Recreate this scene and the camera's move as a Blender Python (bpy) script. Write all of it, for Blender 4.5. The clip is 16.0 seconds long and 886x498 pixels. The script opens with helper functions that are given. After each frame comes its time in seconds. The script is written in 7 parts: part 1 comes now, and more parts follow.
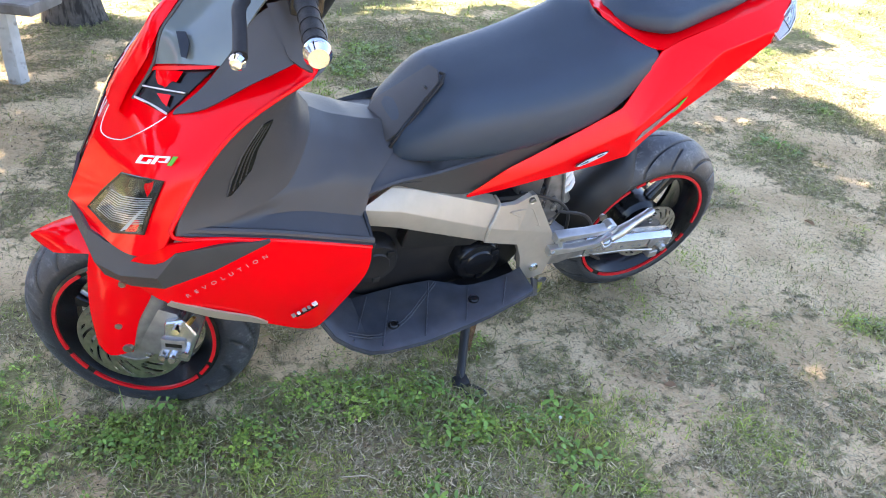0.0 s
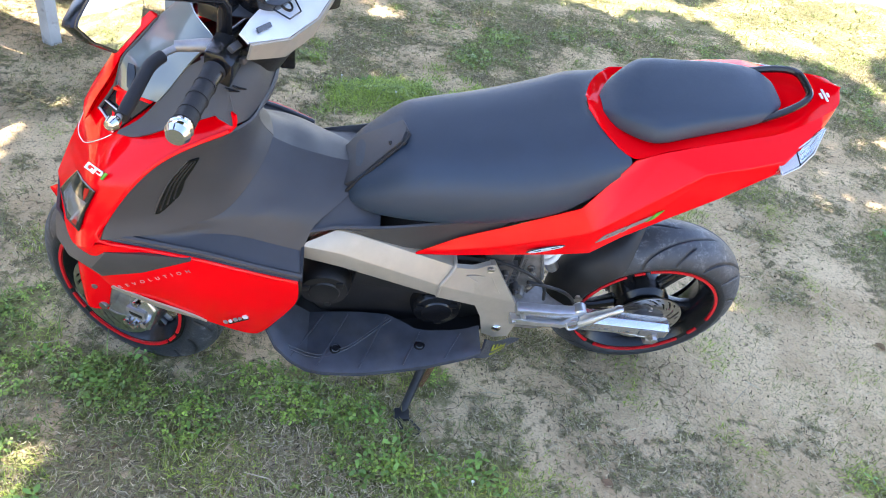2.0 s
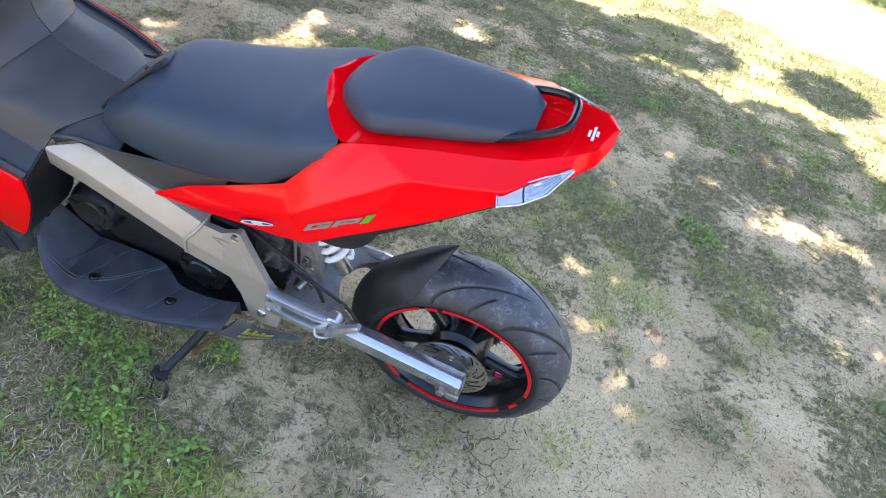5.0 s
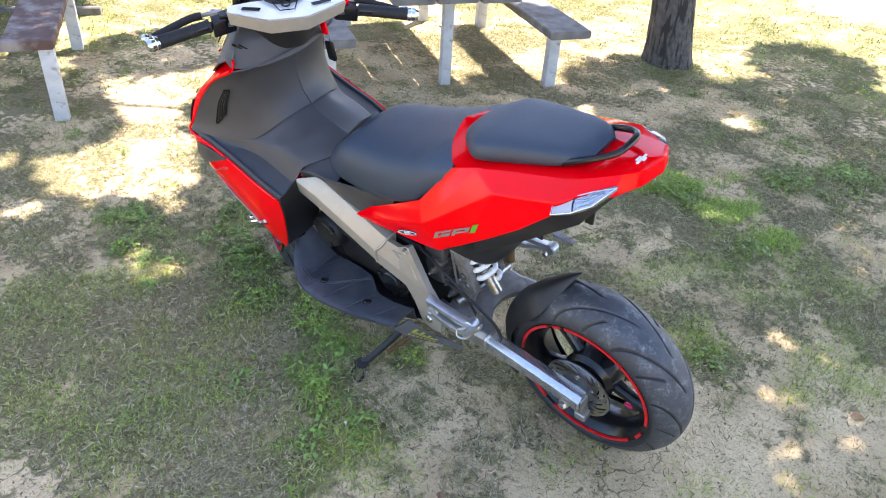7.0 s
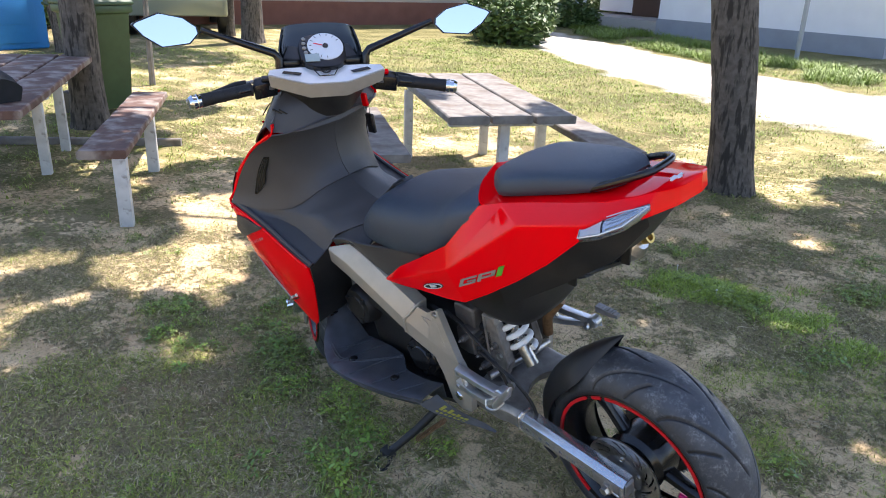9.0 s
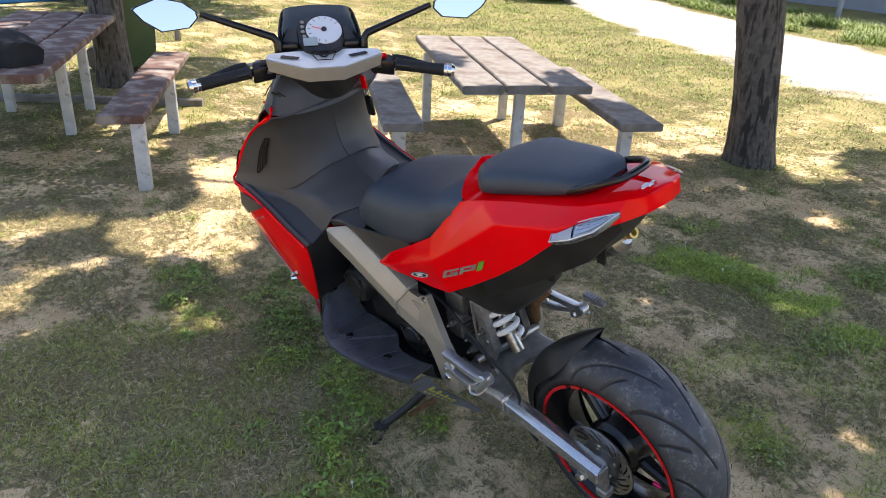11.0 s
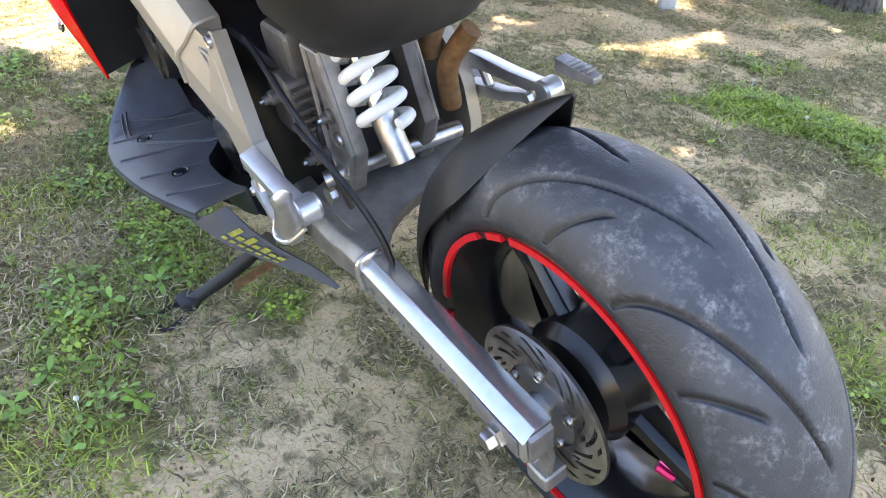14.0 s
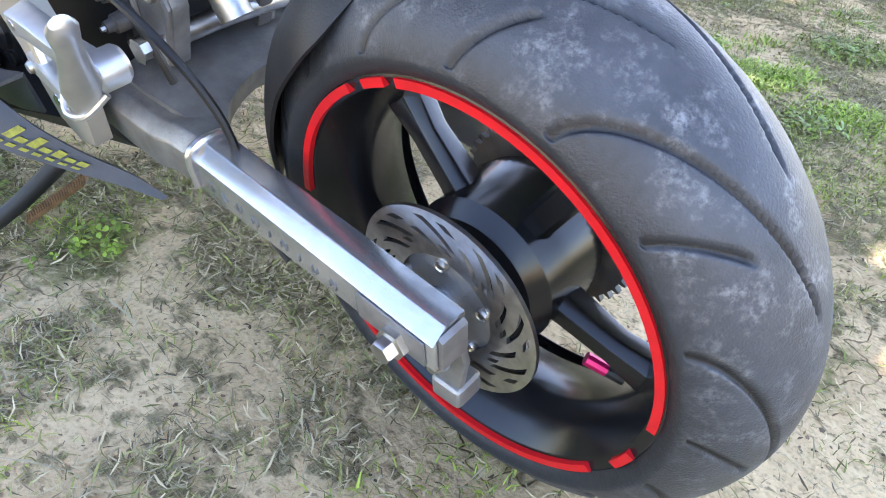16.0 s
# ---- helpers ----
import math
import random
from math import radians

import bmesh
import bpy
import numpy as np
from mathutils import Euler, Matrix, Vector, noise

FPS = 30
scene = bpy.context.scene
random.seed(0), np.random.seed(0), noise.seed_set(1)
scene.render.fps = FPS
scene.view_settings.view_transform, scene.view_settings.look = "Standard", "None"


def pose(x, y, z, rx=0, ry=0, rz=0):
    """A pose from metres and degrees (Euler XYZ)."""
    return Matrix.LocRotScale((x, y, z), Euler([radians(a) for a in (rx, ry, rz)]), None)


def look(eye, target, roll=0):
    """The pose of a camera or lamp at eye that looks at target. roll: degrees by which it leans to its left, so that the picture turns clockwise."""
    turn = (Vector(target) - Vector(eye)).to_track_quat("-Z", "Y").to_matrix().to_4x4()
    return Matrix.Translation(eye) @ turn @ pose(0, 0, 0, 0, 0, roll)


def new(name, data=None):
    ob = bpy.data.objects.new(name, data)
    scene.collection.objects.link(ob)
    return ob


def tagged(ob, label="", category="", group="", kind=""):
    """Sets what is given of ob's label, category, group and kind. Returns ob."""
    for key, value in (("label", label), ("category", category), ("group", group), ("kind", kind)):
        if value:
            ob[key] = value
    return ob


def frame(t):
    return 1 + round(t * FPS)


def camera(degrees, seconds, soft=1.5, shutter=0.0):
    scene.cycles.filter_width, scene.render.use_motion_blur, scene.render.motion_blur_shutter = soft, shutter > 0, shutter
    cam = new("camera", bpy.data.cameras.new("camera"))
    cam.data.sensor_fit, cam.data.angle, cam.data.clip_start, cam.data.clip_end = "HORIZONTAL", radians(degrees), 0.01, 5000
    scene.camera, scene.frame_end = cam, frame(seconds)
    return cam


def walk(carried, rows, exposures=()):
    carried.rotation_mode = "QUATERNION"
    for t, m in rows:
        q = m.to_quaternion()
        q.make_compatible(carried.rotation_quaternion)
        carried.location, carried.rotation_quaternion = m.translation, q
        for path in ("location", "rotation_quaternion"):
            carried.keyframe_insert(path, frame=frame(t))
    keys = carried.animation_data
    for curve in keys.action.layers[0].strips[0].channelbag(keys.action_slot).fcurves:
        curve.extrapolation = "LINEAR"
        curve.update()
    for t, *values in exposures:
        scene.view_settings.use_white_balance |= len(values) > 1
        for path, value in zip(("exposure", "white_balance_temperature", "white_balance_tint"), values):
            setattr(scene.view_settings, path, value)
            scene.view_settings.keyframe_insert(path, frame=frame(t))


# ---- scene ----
cam = camera(61.8, 16.0, soft=1.0)
PATH = [
    (0, (0.452, 0.224, 1.304), (1.113, 1.787, 0.246), 5.4),
    (0.5, (0.619, 0.119, 1.399), (1.131, 1.704, 0.292), 5.5),
    (1, (0.724, 0.176, 1.479), (1.213, 1.683, 0.259), 9.7),
    (1.5, (0.8, 0.209, 1.532), (1.158, 1.744, 0.3), 10.1),
    (2, (0.94, 0.245, 1.563), (1.146, 1.819, 0.347), 11.3),
    (2.5, (1.078, 0.261, 1.58), (1.131, 1.874, 0.399), 10.5),
    (3, (1.153, 0.247, 1.592), (1.064, 1.864, 0.419), 8.2),
    (3.5, (1.234, 0.221, 1.599), (1.067, 1.859, 0.464), 4.7),
    (4, (1.391, 0.339, 1.543), (1.292, 1.955, 0.369), 9.0),
    (4.2, (1.49, 0.403, 1.533), (1.413, 1.999, 0.33), 12.4),
    (6.3, (2.325, 0.507, 1.58), (1.486, 1.892, 0.405), 12.8),
    (6.5, (2.37, 0.472, 1.621), (1.469, 1.805, 0.433), 8.1),
    (7, (2.483, 0.431, 1.635), (1.315, 1.62, 0.529), 3.8),
    (7.5, (2.611, 0.479, 1.578), (1.24, 1.554, 0.596), 2.9),
    (8, (2.574, 0.512, 1.46), (1.138, 1.631, 0.633), 2.1),
    (8.5, (2.545, 0.479, 1.375), (1.098, 1.637, 0.625), 2.5),
    (8.7, (2.557, 0.487, 1.349), (1.102, 1.657, 0.632), 2.2),
    (10.8, (2.626, 0.537, 1.424), (1.186, 1.651, 0.595), 1.4),
    (11, (2.637, 0.577, 1.45), (1.178, 1.655, 0.609), 2.5),
    (11.5, (2.635, 0.664, 1.437), (1.148, 1.679, 0.566), 5.4),
    (12, (2.492, 0.869, 1.267), (1.117, 1.969, 0.319), 9.7),
    (12.5, (2.377, 1.006, 1.19), (0.997, 2.095, 0.237), 7.0),
    (13, (2.283, 1.139, 1.017), (0.904, 2.143, -0.027), 5.3),
    (13.5, (2.193, 1.263, 0.87), (0.773, 2.24, -0.144), 4.8),
    (14, (2.148, 1.318, 0.811), (0.757, 2.258, -0.277), 5.5),
    (14.5, (2.127, 1.349, 0.755), (0.784, 2.308, -0.375), 7.6),
    (15, (2.084, 1.367, 0.684), (0.868, 2.456, -0.471), 4.2),
    (15.5, (2.059, 1.358, 0.609), (0.959, 2.589, -0.519), 6.8),
    (16, (2.054, 1.359, 0.642), (0.974, 2.611, -0.484), 9.3),
]
EXPOSURES = [(t, e + 0.12, k, 18) for t, e, k in ((0, 2.22, 6350), (2, 2.2, 6300), (3.5, 2.13, 6200), (4.2, 2.05, 6200), (6.3, 2.05, 6400), (7, 2.03, 6450), (7.5, 1.85, 6350), (8.5, 1.35, 6300), (11, 1.05, 6900), (11.5, 0.93, 6850), (12.5, 1.3, 7000), (13.5, 2.15, 7000), (14.5, 2.6, 7000), (16, 2.73, 6700))]
walk(cam, [(t, look(eye, target, roll)) for t, eye, target, roll in PATH], EXPOSURES)

# ---- light ----
SUN_EL, SUN_AZ = radians(59), radians(103)   # azimuth of the sun, counted from +x towards +y
world = bpy.data.worlds.new("sky")
world.use_nodes = True
scene.world = world
wn = world.node_tree
sky = wn.nodes.new("ShaderNodeTexSky")
sky.sky_type, sky.sun_disc = "NISHITA", False
sky.sun_elevation, sky.sun_rotation = SUN_EL, radians(90) - SUN_AZ
wn.links.new(sky.outputs[0], wn.nodes["Background"].inputs[0])
wn.nodes["Background"].inputs[1].default_value = 0.135
sun = new("sun", bpy.data.lights.new("sun", "SUN"))
sun.data.energy, sun.data.angle, sun.data.color = 5.0, radians(0.6), (1.0, 0.94, 0.84)
SUN_DIR = Vector((math.cos(SUN_EL) * math.cos(SUN_AZ), math.cos(SUN_EL) * math.sin(SUN_AZ), math.sin(SUN_EL)))
sun.matrix_world = look(SUN_DIR * 30, (0, 0, 0))


# ---- materials ----
def material(name, colour, rough=0.5, metal=0.0, coat=0.0, grain=0.0, grain_scale=60.0, bump=0.0, bump_scale=200.0,
             second=None, second_scale=6.0, second_from=0.45, second_to=0.7, island=0.0, spec=0.5):
    """A principled surface with colour variation at two scales and a fine relief."""
    m = bpy.data.materials.new(name)
    m.use_nodes = True
    n, l = m.node_tree.nodes, m.node_tree.links
    b = n["Principled BSDF"]
    b.inputs["Roughness"].default_value, b.inputs["Metallic"].default_value = rough, metal
    b.inputs["Coat Weight"].default_value, b.inputs["Coat Roughness"].default_value = coat, 0.04
    b.inputs["Specular IOR Level"].default_value = spec
    co = n.new("ShaderNodeTexCoord")
    base = n.new("ShaderNodeRGB")
    base.outputs[0].default_value = (*colour, 1)
    out = base.outputs[0]
    if second:
        t = n.new("ShaderNodeTexNoise")
        t.inputs["Scale"].default_value, t.inputs["Detail"].default_value = second_scale, 6
        l.new(co.outputs["Object"], t.inputs["Vector"])
        r = n.new("ShaderNodeMapRange")
        r.inputs[1].default_value, r.inputs[2].default_value = second_from, second_to
        l.new(t.outputs[0], r.inputs[0])
        mix = n.new("ShaderNodeMix")
        mix.data_type = "RGBA"
        mix.inputs[7].default_value = (*second, 1)
        l.new(r.outputs[0], mix.inputs[0])
        l.new(out, mix.inputs[6])
        out = mix.outputs[2]
    if grain or island:
        hsv = n.new("ShaderNodeHueSaturation")
        l.new(out, hsv.inputs["Color"])
        t = n.new("ShaderNodeTexNoise")
        t.inputs["Scale"].default_value, t.inputs["Detail"].default_value = grain_scale, 4
        l.new(co.outputs["Object"], t.inputs["Vector"])
        r = n.new("ShaderNodeMapRange")
        r.inputs[1].default_value, r.inputs[2].default_value = 0.3, 0.7
        r.inputs[3].default_value, r.inputs[4].default_value = 1 - grain, 1 + grain
        l.new(t.outputs[0], r.inputs[0])
        val = r.outputs[0]
        if island:
            g = n.new("ShaderNodeNewGeometry")
            r2 = n.new("ShaderNodeMapRange")
            r2.inputs[3].default_value, r2.inputs[4].default_value = 1 - island, 1 + island
            l.new(g.outputs["Random Per Island"], r2.inputs[0])
            mul = n.new("ShaderNodeMath")
            mul.operation = "MULTIPLY"
            l.new(val, mul.inputs[0]), l.new(r2.outputs[0], mul.inputs[1])
            val = mul.outputs[0]
        l.new(val, hsv.inputs["Value"])
        out = hsv.outputs[0]
    l.new(out, b.inputs["Base Color"])
    if bump:
        t = n.new("ShaderNodeTexNoise")
        t.inputs["Scale"].default_value, t.inputs["Detail"].default_value = bump_scale, 4
        l.new(co.outputs["Object"], t.inputs["Vector"])
        bp = n.new("ShaderNodeBump")
        bp.inputs["Strength"].default_value, bp.inputs["Distance"].default_value = bump, 0.002
        l.new(t.outputs[0], bp.inputs["Height"])
        l.new(bp.outputs[0], b.inputs["Normal"])
    return m


RED = material("red_paint", (0.90, 0.0006, 0.004), 0.3, coat=0.5, grain=0.03, grain_scale=4, spec=0.0)
PLASTIC = material("dark_plastic", (0.054, 0.053, 0.055), 0.48, grain=0.12, grain_scale=9, bump=0.25, bump_scale=900)
BLACK = material("black_plastic", (0.010, 0.010, 0.011), 0.5, grain=0.2, grain_scale=14, bump=0.2, bump_scale=500, second=(0.035, 0.032, 0.028), second_scale=9, second_from=0.5, second_to=0.8)
SATIN = material("satin_black_metal", (0.008, 0.008, 0.009), 0.22, grain=0.2, grain_scale=10)
FLOORING = material("floorboard_plastic", (0.044, 0.048, 0.058), 0.38, grain=0.25, grain_scale=22, bump=0.25, bump_scale=700, second=(0.06, 0.058, 0.055), second_scale=12, second_from=0.52, second_to=0.8)
VINYL = material("black_vinyl", (0.029, 0.045, 0.068), 0.42, grain=0.1, grain_scale=8, bump=0.35, bump_scale=1400)
RUBBER = material("black_rubber", (0.020, 0.022, 0.026), 0.44, grain=0.3, grain_scale=160, bump=0.35, bump_scale=500)


def worn_rubber():
    """The tread is worn grey and dusty in patches, the grooves and the side walls stay black."""
    n, l = RUBBER.node_tree.nodes, RUBBER.node_tree.links
    b = n["Principled BSDF"]
    out = b.inputs["Base Color"].links[0].from_socket
    co = n.new("ShaderNodeTexCoord")

    def attr(key):
        a = n.new("ShaderNodeAttribute")
        a.attribute_name = key
        return a.outputs["Fac"]

    def speck(scale, detail, lo, hi):
        t, r = n.new("ShaderNodeTexNoise"), n.new("ShaderNodeMapRange")
        t.inputs["Scale"].default_value, t.inputs["Detail"].default_value = scale, detail
        t.inputs["Roughness"].default_value = 0.65
        r.inputs[1].default_value, r.inputs[2].default_value = lo, hi
        l.new(co.outputs["Object"], t.inputs["Vector"])
        l.new(t.outputs[0], r.inputs[0])
        return r.outputs[0]

    def times(a, c):
        x = n.new("ShaderNodeMath")
        x.operation = "MULTIPLY"
        for k, s in ((0, a), (1, c)):
            if isinstance(s, float):
                x.inputs[k].default_value = s
            else:
                l.new(s, x.inputs[k])
        return x.outputs[0]

    def blend(f, source, colour):
        x = n.new("ShaderNodeMix")
        x.data_type = "RGBA"
        x.inputs[7].default_value = (*colour, 1)
        l.new(f, x.inputs[0])
        l.new(source, x.inputs[6])
        return x.outputs[2]

    out = blend(times(attr("crown"), speck(9, 5, 0.25, 0.70)), out, (0.082, 0.089, 0.102))
    out = blend(times(times(attr("crown"), speck(34, 12, 0.50, 0.68)), speck(190, 5, 0.40, 0.60)), out, (0.23, 0.235, 0.245))
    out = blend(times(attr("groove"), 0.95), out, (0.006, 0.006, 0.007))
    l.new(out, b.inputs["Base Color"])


worn_rubber()
GRIP = material("grip_rubber", (0.012, 0.012, 0.013), 0.65, grain=0.2, bump=0.5, bump_scale=500)
SILVER = material("silver_paint", (0.43, 0.385, 0.315), 0.42, metal=0.35, grain=0.06, grain_scale=30, bump=0.08, bump_scale=700)
ALU = material("brushed_aluminium", (0.62, 0.62, 0.63), 0.26, metal=0.9, grain=0.08, grain_scale=80)
CAST = material("cast_aluminium", (0.34, 0.33, 0.32), 0.5, metal=0.8, grain=0.2, grain_scale=40, bump=0.3, bump_scale=300)
CAST_DARK = material("dark_cast_metal", (0.27, 0.255, 0.24), 0.5, metal=0.6, grain=0.25, grain_scale=40, bump=0.3, bump_scale=300)
ENGINE = material("engine_grey", (0.13, 0.12, 0.112), 0.5, metal=0.5, grain=0.3, grain_scale=30, bump=0.3, bump_scale=250)
STEEL = material("steel", (0.5, 0.48, 0.45), 0.32, metal=1.0, grain=0.2, grain_scale=90)
POLISHED = material("polished_aluminium", (0.60, 0.60, 0.60), 0.36, metal=0.85, grain=0.08, grain_scale=50)
SILVER_LIGHT = material("light_silver_paint", (0.72, 0.73, 0.74), 0.3, metal=0.25, grain=0.04, grain_scale=20)
CHROME = material("chrome", (0.75, 0.75, 0.76), 0.12, metal=1.0)
REFLECTOR = material("lamp_reflector", (0.72, 0.72, 0.72), 0.2, metal=0.95, bump=0.9, bump_scale=60)
BRASS = material("brass", (0.65, 0.42, 0.12), 0.3, metal=1.0)
WHITE = material("white_paint", (0.8, 0.8, 0.78), 0.35, grain=0.05)
DIAL = material("white_dial", (0.75, 0.76, 0.78), 0.3)
LCD = material("display_grey", (0.35, 0.42, 0.42), 0.2)
DECAL = material("grey_decal", (0.27, 0.255, 0.23), 0.4)
WHITE_DECAL = material("white_decal", (0.78, 0.78, 0.78), 0.4)
PALE_DECAL = material("pale_decal", (0.50, 0.24, 0.23), 0.4)
GREEN_DECAL = material("green_decal", (0.10, 0.42, 0.03), 0.4)
YELLOW_DECAL = material("yellow_decal", (0.27, 0.26, 0.02), 0.5, grain=0.3, grain_scale=200)
RIM_RED = material("red_tape", (0.62, 0.006, 0.012), 0.4, grain=0.08)
MAGENTA = material("magenta_cap", (0.55, 0.01, 0.12), 0.3, metal=0.5)
MIRROR = material("mirror_glass", (0.9, 0.92, 0.94), 0.02, metal=1.0)
RUST = material("rusty_spring", (0.20, 0.11, 0.05), 0.6, metal=0.5, grain=0.3, grain_scale=80)


def glass(name, colour, rough=0.02):
    m = bpy.data.materials.new(name)
    m.use_nodes = True
    b = m.node_tree.nodes["Principled BSDF"]
    b.inputs["Base Color"].default_value = (*colour, 1)
    b.inputs["Roughness"].default_value, b.inputs["Transmission Weight"].default_value, b.inputs["IOR"].default_value = rough, 1.0, 1.35
    return m


CLEAR = glass("clear_lens", (0.95, 0.95, 0.95))
SCREEN = material("tinted_screen", (0.022, 0.024, 0.026), 0.12, coat=0.6)
SMOKED = material("smoked_screen", (0.13, 0.155, 0.155), 0.18, coat=0.6, grain=0.1, grain_scale=8)
BOWL = material("lamp_bowl", (0.10, 0.105, 0.115), 0.12, metal=0.9, bump=0.5, bump_scale=35)


# ---- mesh tools ----
def part(name, bm, mat, parent=None, label="", sharp=32, m=None):
    bmesh.ops.recalc_face_normals(bm, faces=bm.faces)
    me = bpy.data.meshes.new(name)
    bm.to_mesh(me)
    bm.free()
    me.materials.append(mat)
    me.shade_smooth()
    me.set_sharp_from_angle(angle=radians(sharp))
    ob = new(name, me)
    ob.parent = parent
    if m is not None:
        ob.matrix_basis = m
    if label:
        ob["label"] = label
    return ob


def crom(pts, n):
    """A smooth line through the points, n steps to a stretch."""
    pts = [Vector(p) for p in pts]
    if n <= 1 or len(pts) < 3:
        if n <= 1:
            return pts
        return [pts[0].lerp(pts[1], k / n) for k in range(n + 1)]
    out = []
    for i in range(len(pts) - 1):
        p0, p1, p2 = pts[max(i - 1, 0)], pts[i], pts[i + 1]
        p3 = pts[min(i + 2, len(pts) - 1)]
        for k in range(n):
            t = k / n
            out.append(0.5 * (2 * p1 + (p2 - p0) * t + (2 * p0 - 5 * p1 + 4 * p2 - p3) * t * t + (3 * p1 - p0 - 3 * p2 + p3) * t ** 3))
    out.append(pts[-1])
    return out


def patch(rows, fu=4, fv=4, thick=0.004, flip=False):
    """A smooth sheet through rows of points, with a thickness. fu: steps between rows, fv: along a row."""
    rows = [crom(r, fv) for r in rows]
    cols = [crom([r[j] for r in rows], fu) for j in range(len(rows[0]))]
    bm = bmesh.new()
    s = -1 if flip else 1
    v = [[bm.verts.new((p.x, s * p.y, p.z)) for p in c] for c in cols]
    for i in range(len(v) - 1):
        for j in range(len(v[0]) - 1):
            bm.faces.new((v[i][j], v[i + 1][j], v[i + 1][j + 1], v[i][j + 1]))
    bmesh.ops.remove_doubles(bm, verts=bm.verts, dist=0.0002)
    bmesh.ops.recalc_face_normals(bm, faces=bm.faces)
    if thick:
        low = [min(q.co[k] for q in bm.verts) - thick * 1.5 for k in range(3)]
        high = [max(q.co[k] for q in bm.verts) + thick * 1.5 for k in range(3)]
        bmesh.ops.solidify(bm, geom=bm.faces[:], thickness=thick)
        for q in bm.verts:      # no spikes at tight corners
            q.co = [min(max(c, a), b) for c, a, b in zip(q.co, low, high)]
    return bm


def loft(rings, cap=True):
    bm = bmesh.new()
    v = [[bm.verts.new(p) for p in r] for r in rings]
    n = len(v[0])
    for a, b in zip(v, v[1:]):
        for j in range(n):
            bm.faces.new((a[j], a[(j + 1) % n], b[(j + 1) % n], b[j]))
    if cap:
        bm.faces.new(v[0]), bm.faces.new(v[-1])
    return bm


def tube(path, r, n=10, fine=1, cap=True):
    path = crom(path, fine)
    rs = r if isinstance(r, (list, tuple)) else [r] * len(path)
    if len(rs) != len(path):
        rs = [rs[min(int(k * (len(rs) - 1) / (len(path) - 1)), len(rs) - 2)] * (1 - (k * (len(rs) - 1) / (len(path) - 1)) % 1) + rs[min(int(k * (len(rs) - 1) / (len(path) - 1)) + 1, len(rs) - 1)] * ((k * (len(rs) - 1) / (len(path) - 1)) % 1) for k in range(len(path))]
    rings, side = [], None
    for i, p in enumerate(path):
        d = (path[min(i + 1, len(path) - 1)] - path[max(i - 1, 0)]).normalized()
        if side is None:
            side = d.orthogonal().normalized()
        side = (side - d * side.dot(d)).normalized()
        up = d.cross(side)
        rings.append([p + rs[i] * (math.cos(a) * side + math.sin(a) * up) for a in (2 * math.pi * k / n for k in range(n))])
    return loft(rings, cap)


def lathe(profile, n=48, closed=False):
    """A profile of (radius, y) turned about the y axis."""
    bm = bmesh.new()
    ring = []
    for k in range(n):
        a = 2 * math.pi * k / n
        ring.append([bm.verts.new((r * math.cos(a), y, r * math.sin(a))) for r, y in profile])
    m = len(profile)
    for k in range(n):
        a, b = ring[k], ring[(k + 1) % n]
        for j in range(m if closed else m - 1):
            bm.faces.new((a[j], b[j], b[(j + 1) % m], a[(j + 1) % m]))
    if not closed:
        for j in (0, m - 1):
            if profile[j][0] > 0.0005:
                bm.faces.new([ring[k][j] for k in range(n)])
    bmesh.ops.remove_doubles(bm, verts=bm.verts, dist=0.0001)
    return bm


def bevel(bm, w, seg=2, angle=25):
    bmesh.ops.recalc_face_normals(bm, faces=bm.faces)
    e = [x for x in bm.edges if len(x.link_faces) == 2 and x.calc_face_angle(0) > radians(angle)]
    bmesh.ops.bevel(bm, geom=e, offset=w, segments=seg, profile=0.6, affect="EDGES", clamp_overlap=True)
    return bm


def box(x0, x1, y0, y1, z0, z1, w=0.0, seg=2):
    bm = loft([[(x0, y0, z), (x1, y0, z), (x1, y1, z), (x0, y1, z)] for z in (z0, z1)])
    return bevel(bm, w, seg) if w else bm


def plate(outline, y0, y1, w=0.002, seg=2):
    """An outline of (x, z), extruded from y0 to y1."""
    bm = loft([[(x, y, z) for x, z in outline] for y in (y0, y1)])
    return bevel(bm, w, seg) if w else bm


def join(*bms):
    out = bmesh.new()
    for b in bms:
        me = bpy.data.meshes.new("tmp")
        b.to_mesh(me)
        b.free()
        out.from_mesh(me)
        bpy.data.meshes.remove(me)
    return out


def moved(bm, m):
    bmesh.ops.transform(bm, matrix=m, verts=bm.verts)
    return bm


def text(name, words, size, mat, parent, m, label="", space=1.0):
    cu = bpy.data.curves.new(name, "FONT")
    cu.body, cu.size, cu.extrude, cu.align_x, cu.space_character = words, size, 0.0004, "CENTER", space
    tmp = bpy.data.objects.new(name, cu)
    scene.collection.objects.link(tmp)
    me = bpy.data.meshes.new_from_object(tmp)
    bpy.data.objects.remove(tmp)
    me.materials.clear()
    me.materials.append(mat)
    ob = new(name, me)
    ob.parent, ob.matrix_basis = parent, m
    if label:
        ob["label"] = label
    return ob


def thing(name, label, category, m=None, group="", kind=""):
    ob = new(name)
    ob.empty_display_size = 0.1
    if m is not None:
        ob.matrix_basis = m
    return tagged(ob, label, category, group, kind)


def bolt(parent, x, y, z, r=0.007, mat=None, m=None, name="bolt"):
    bm = lathe([(0, -0.004), (r * 0.5, -0.004), (r * 0.55, -0.002), (r * 0.9, -0.004), (r, -0.002), (r, 0.004)], 14)
    return part(name, moved(bm, pose(x, y, z)), mat or STEEL, parent, m=m)


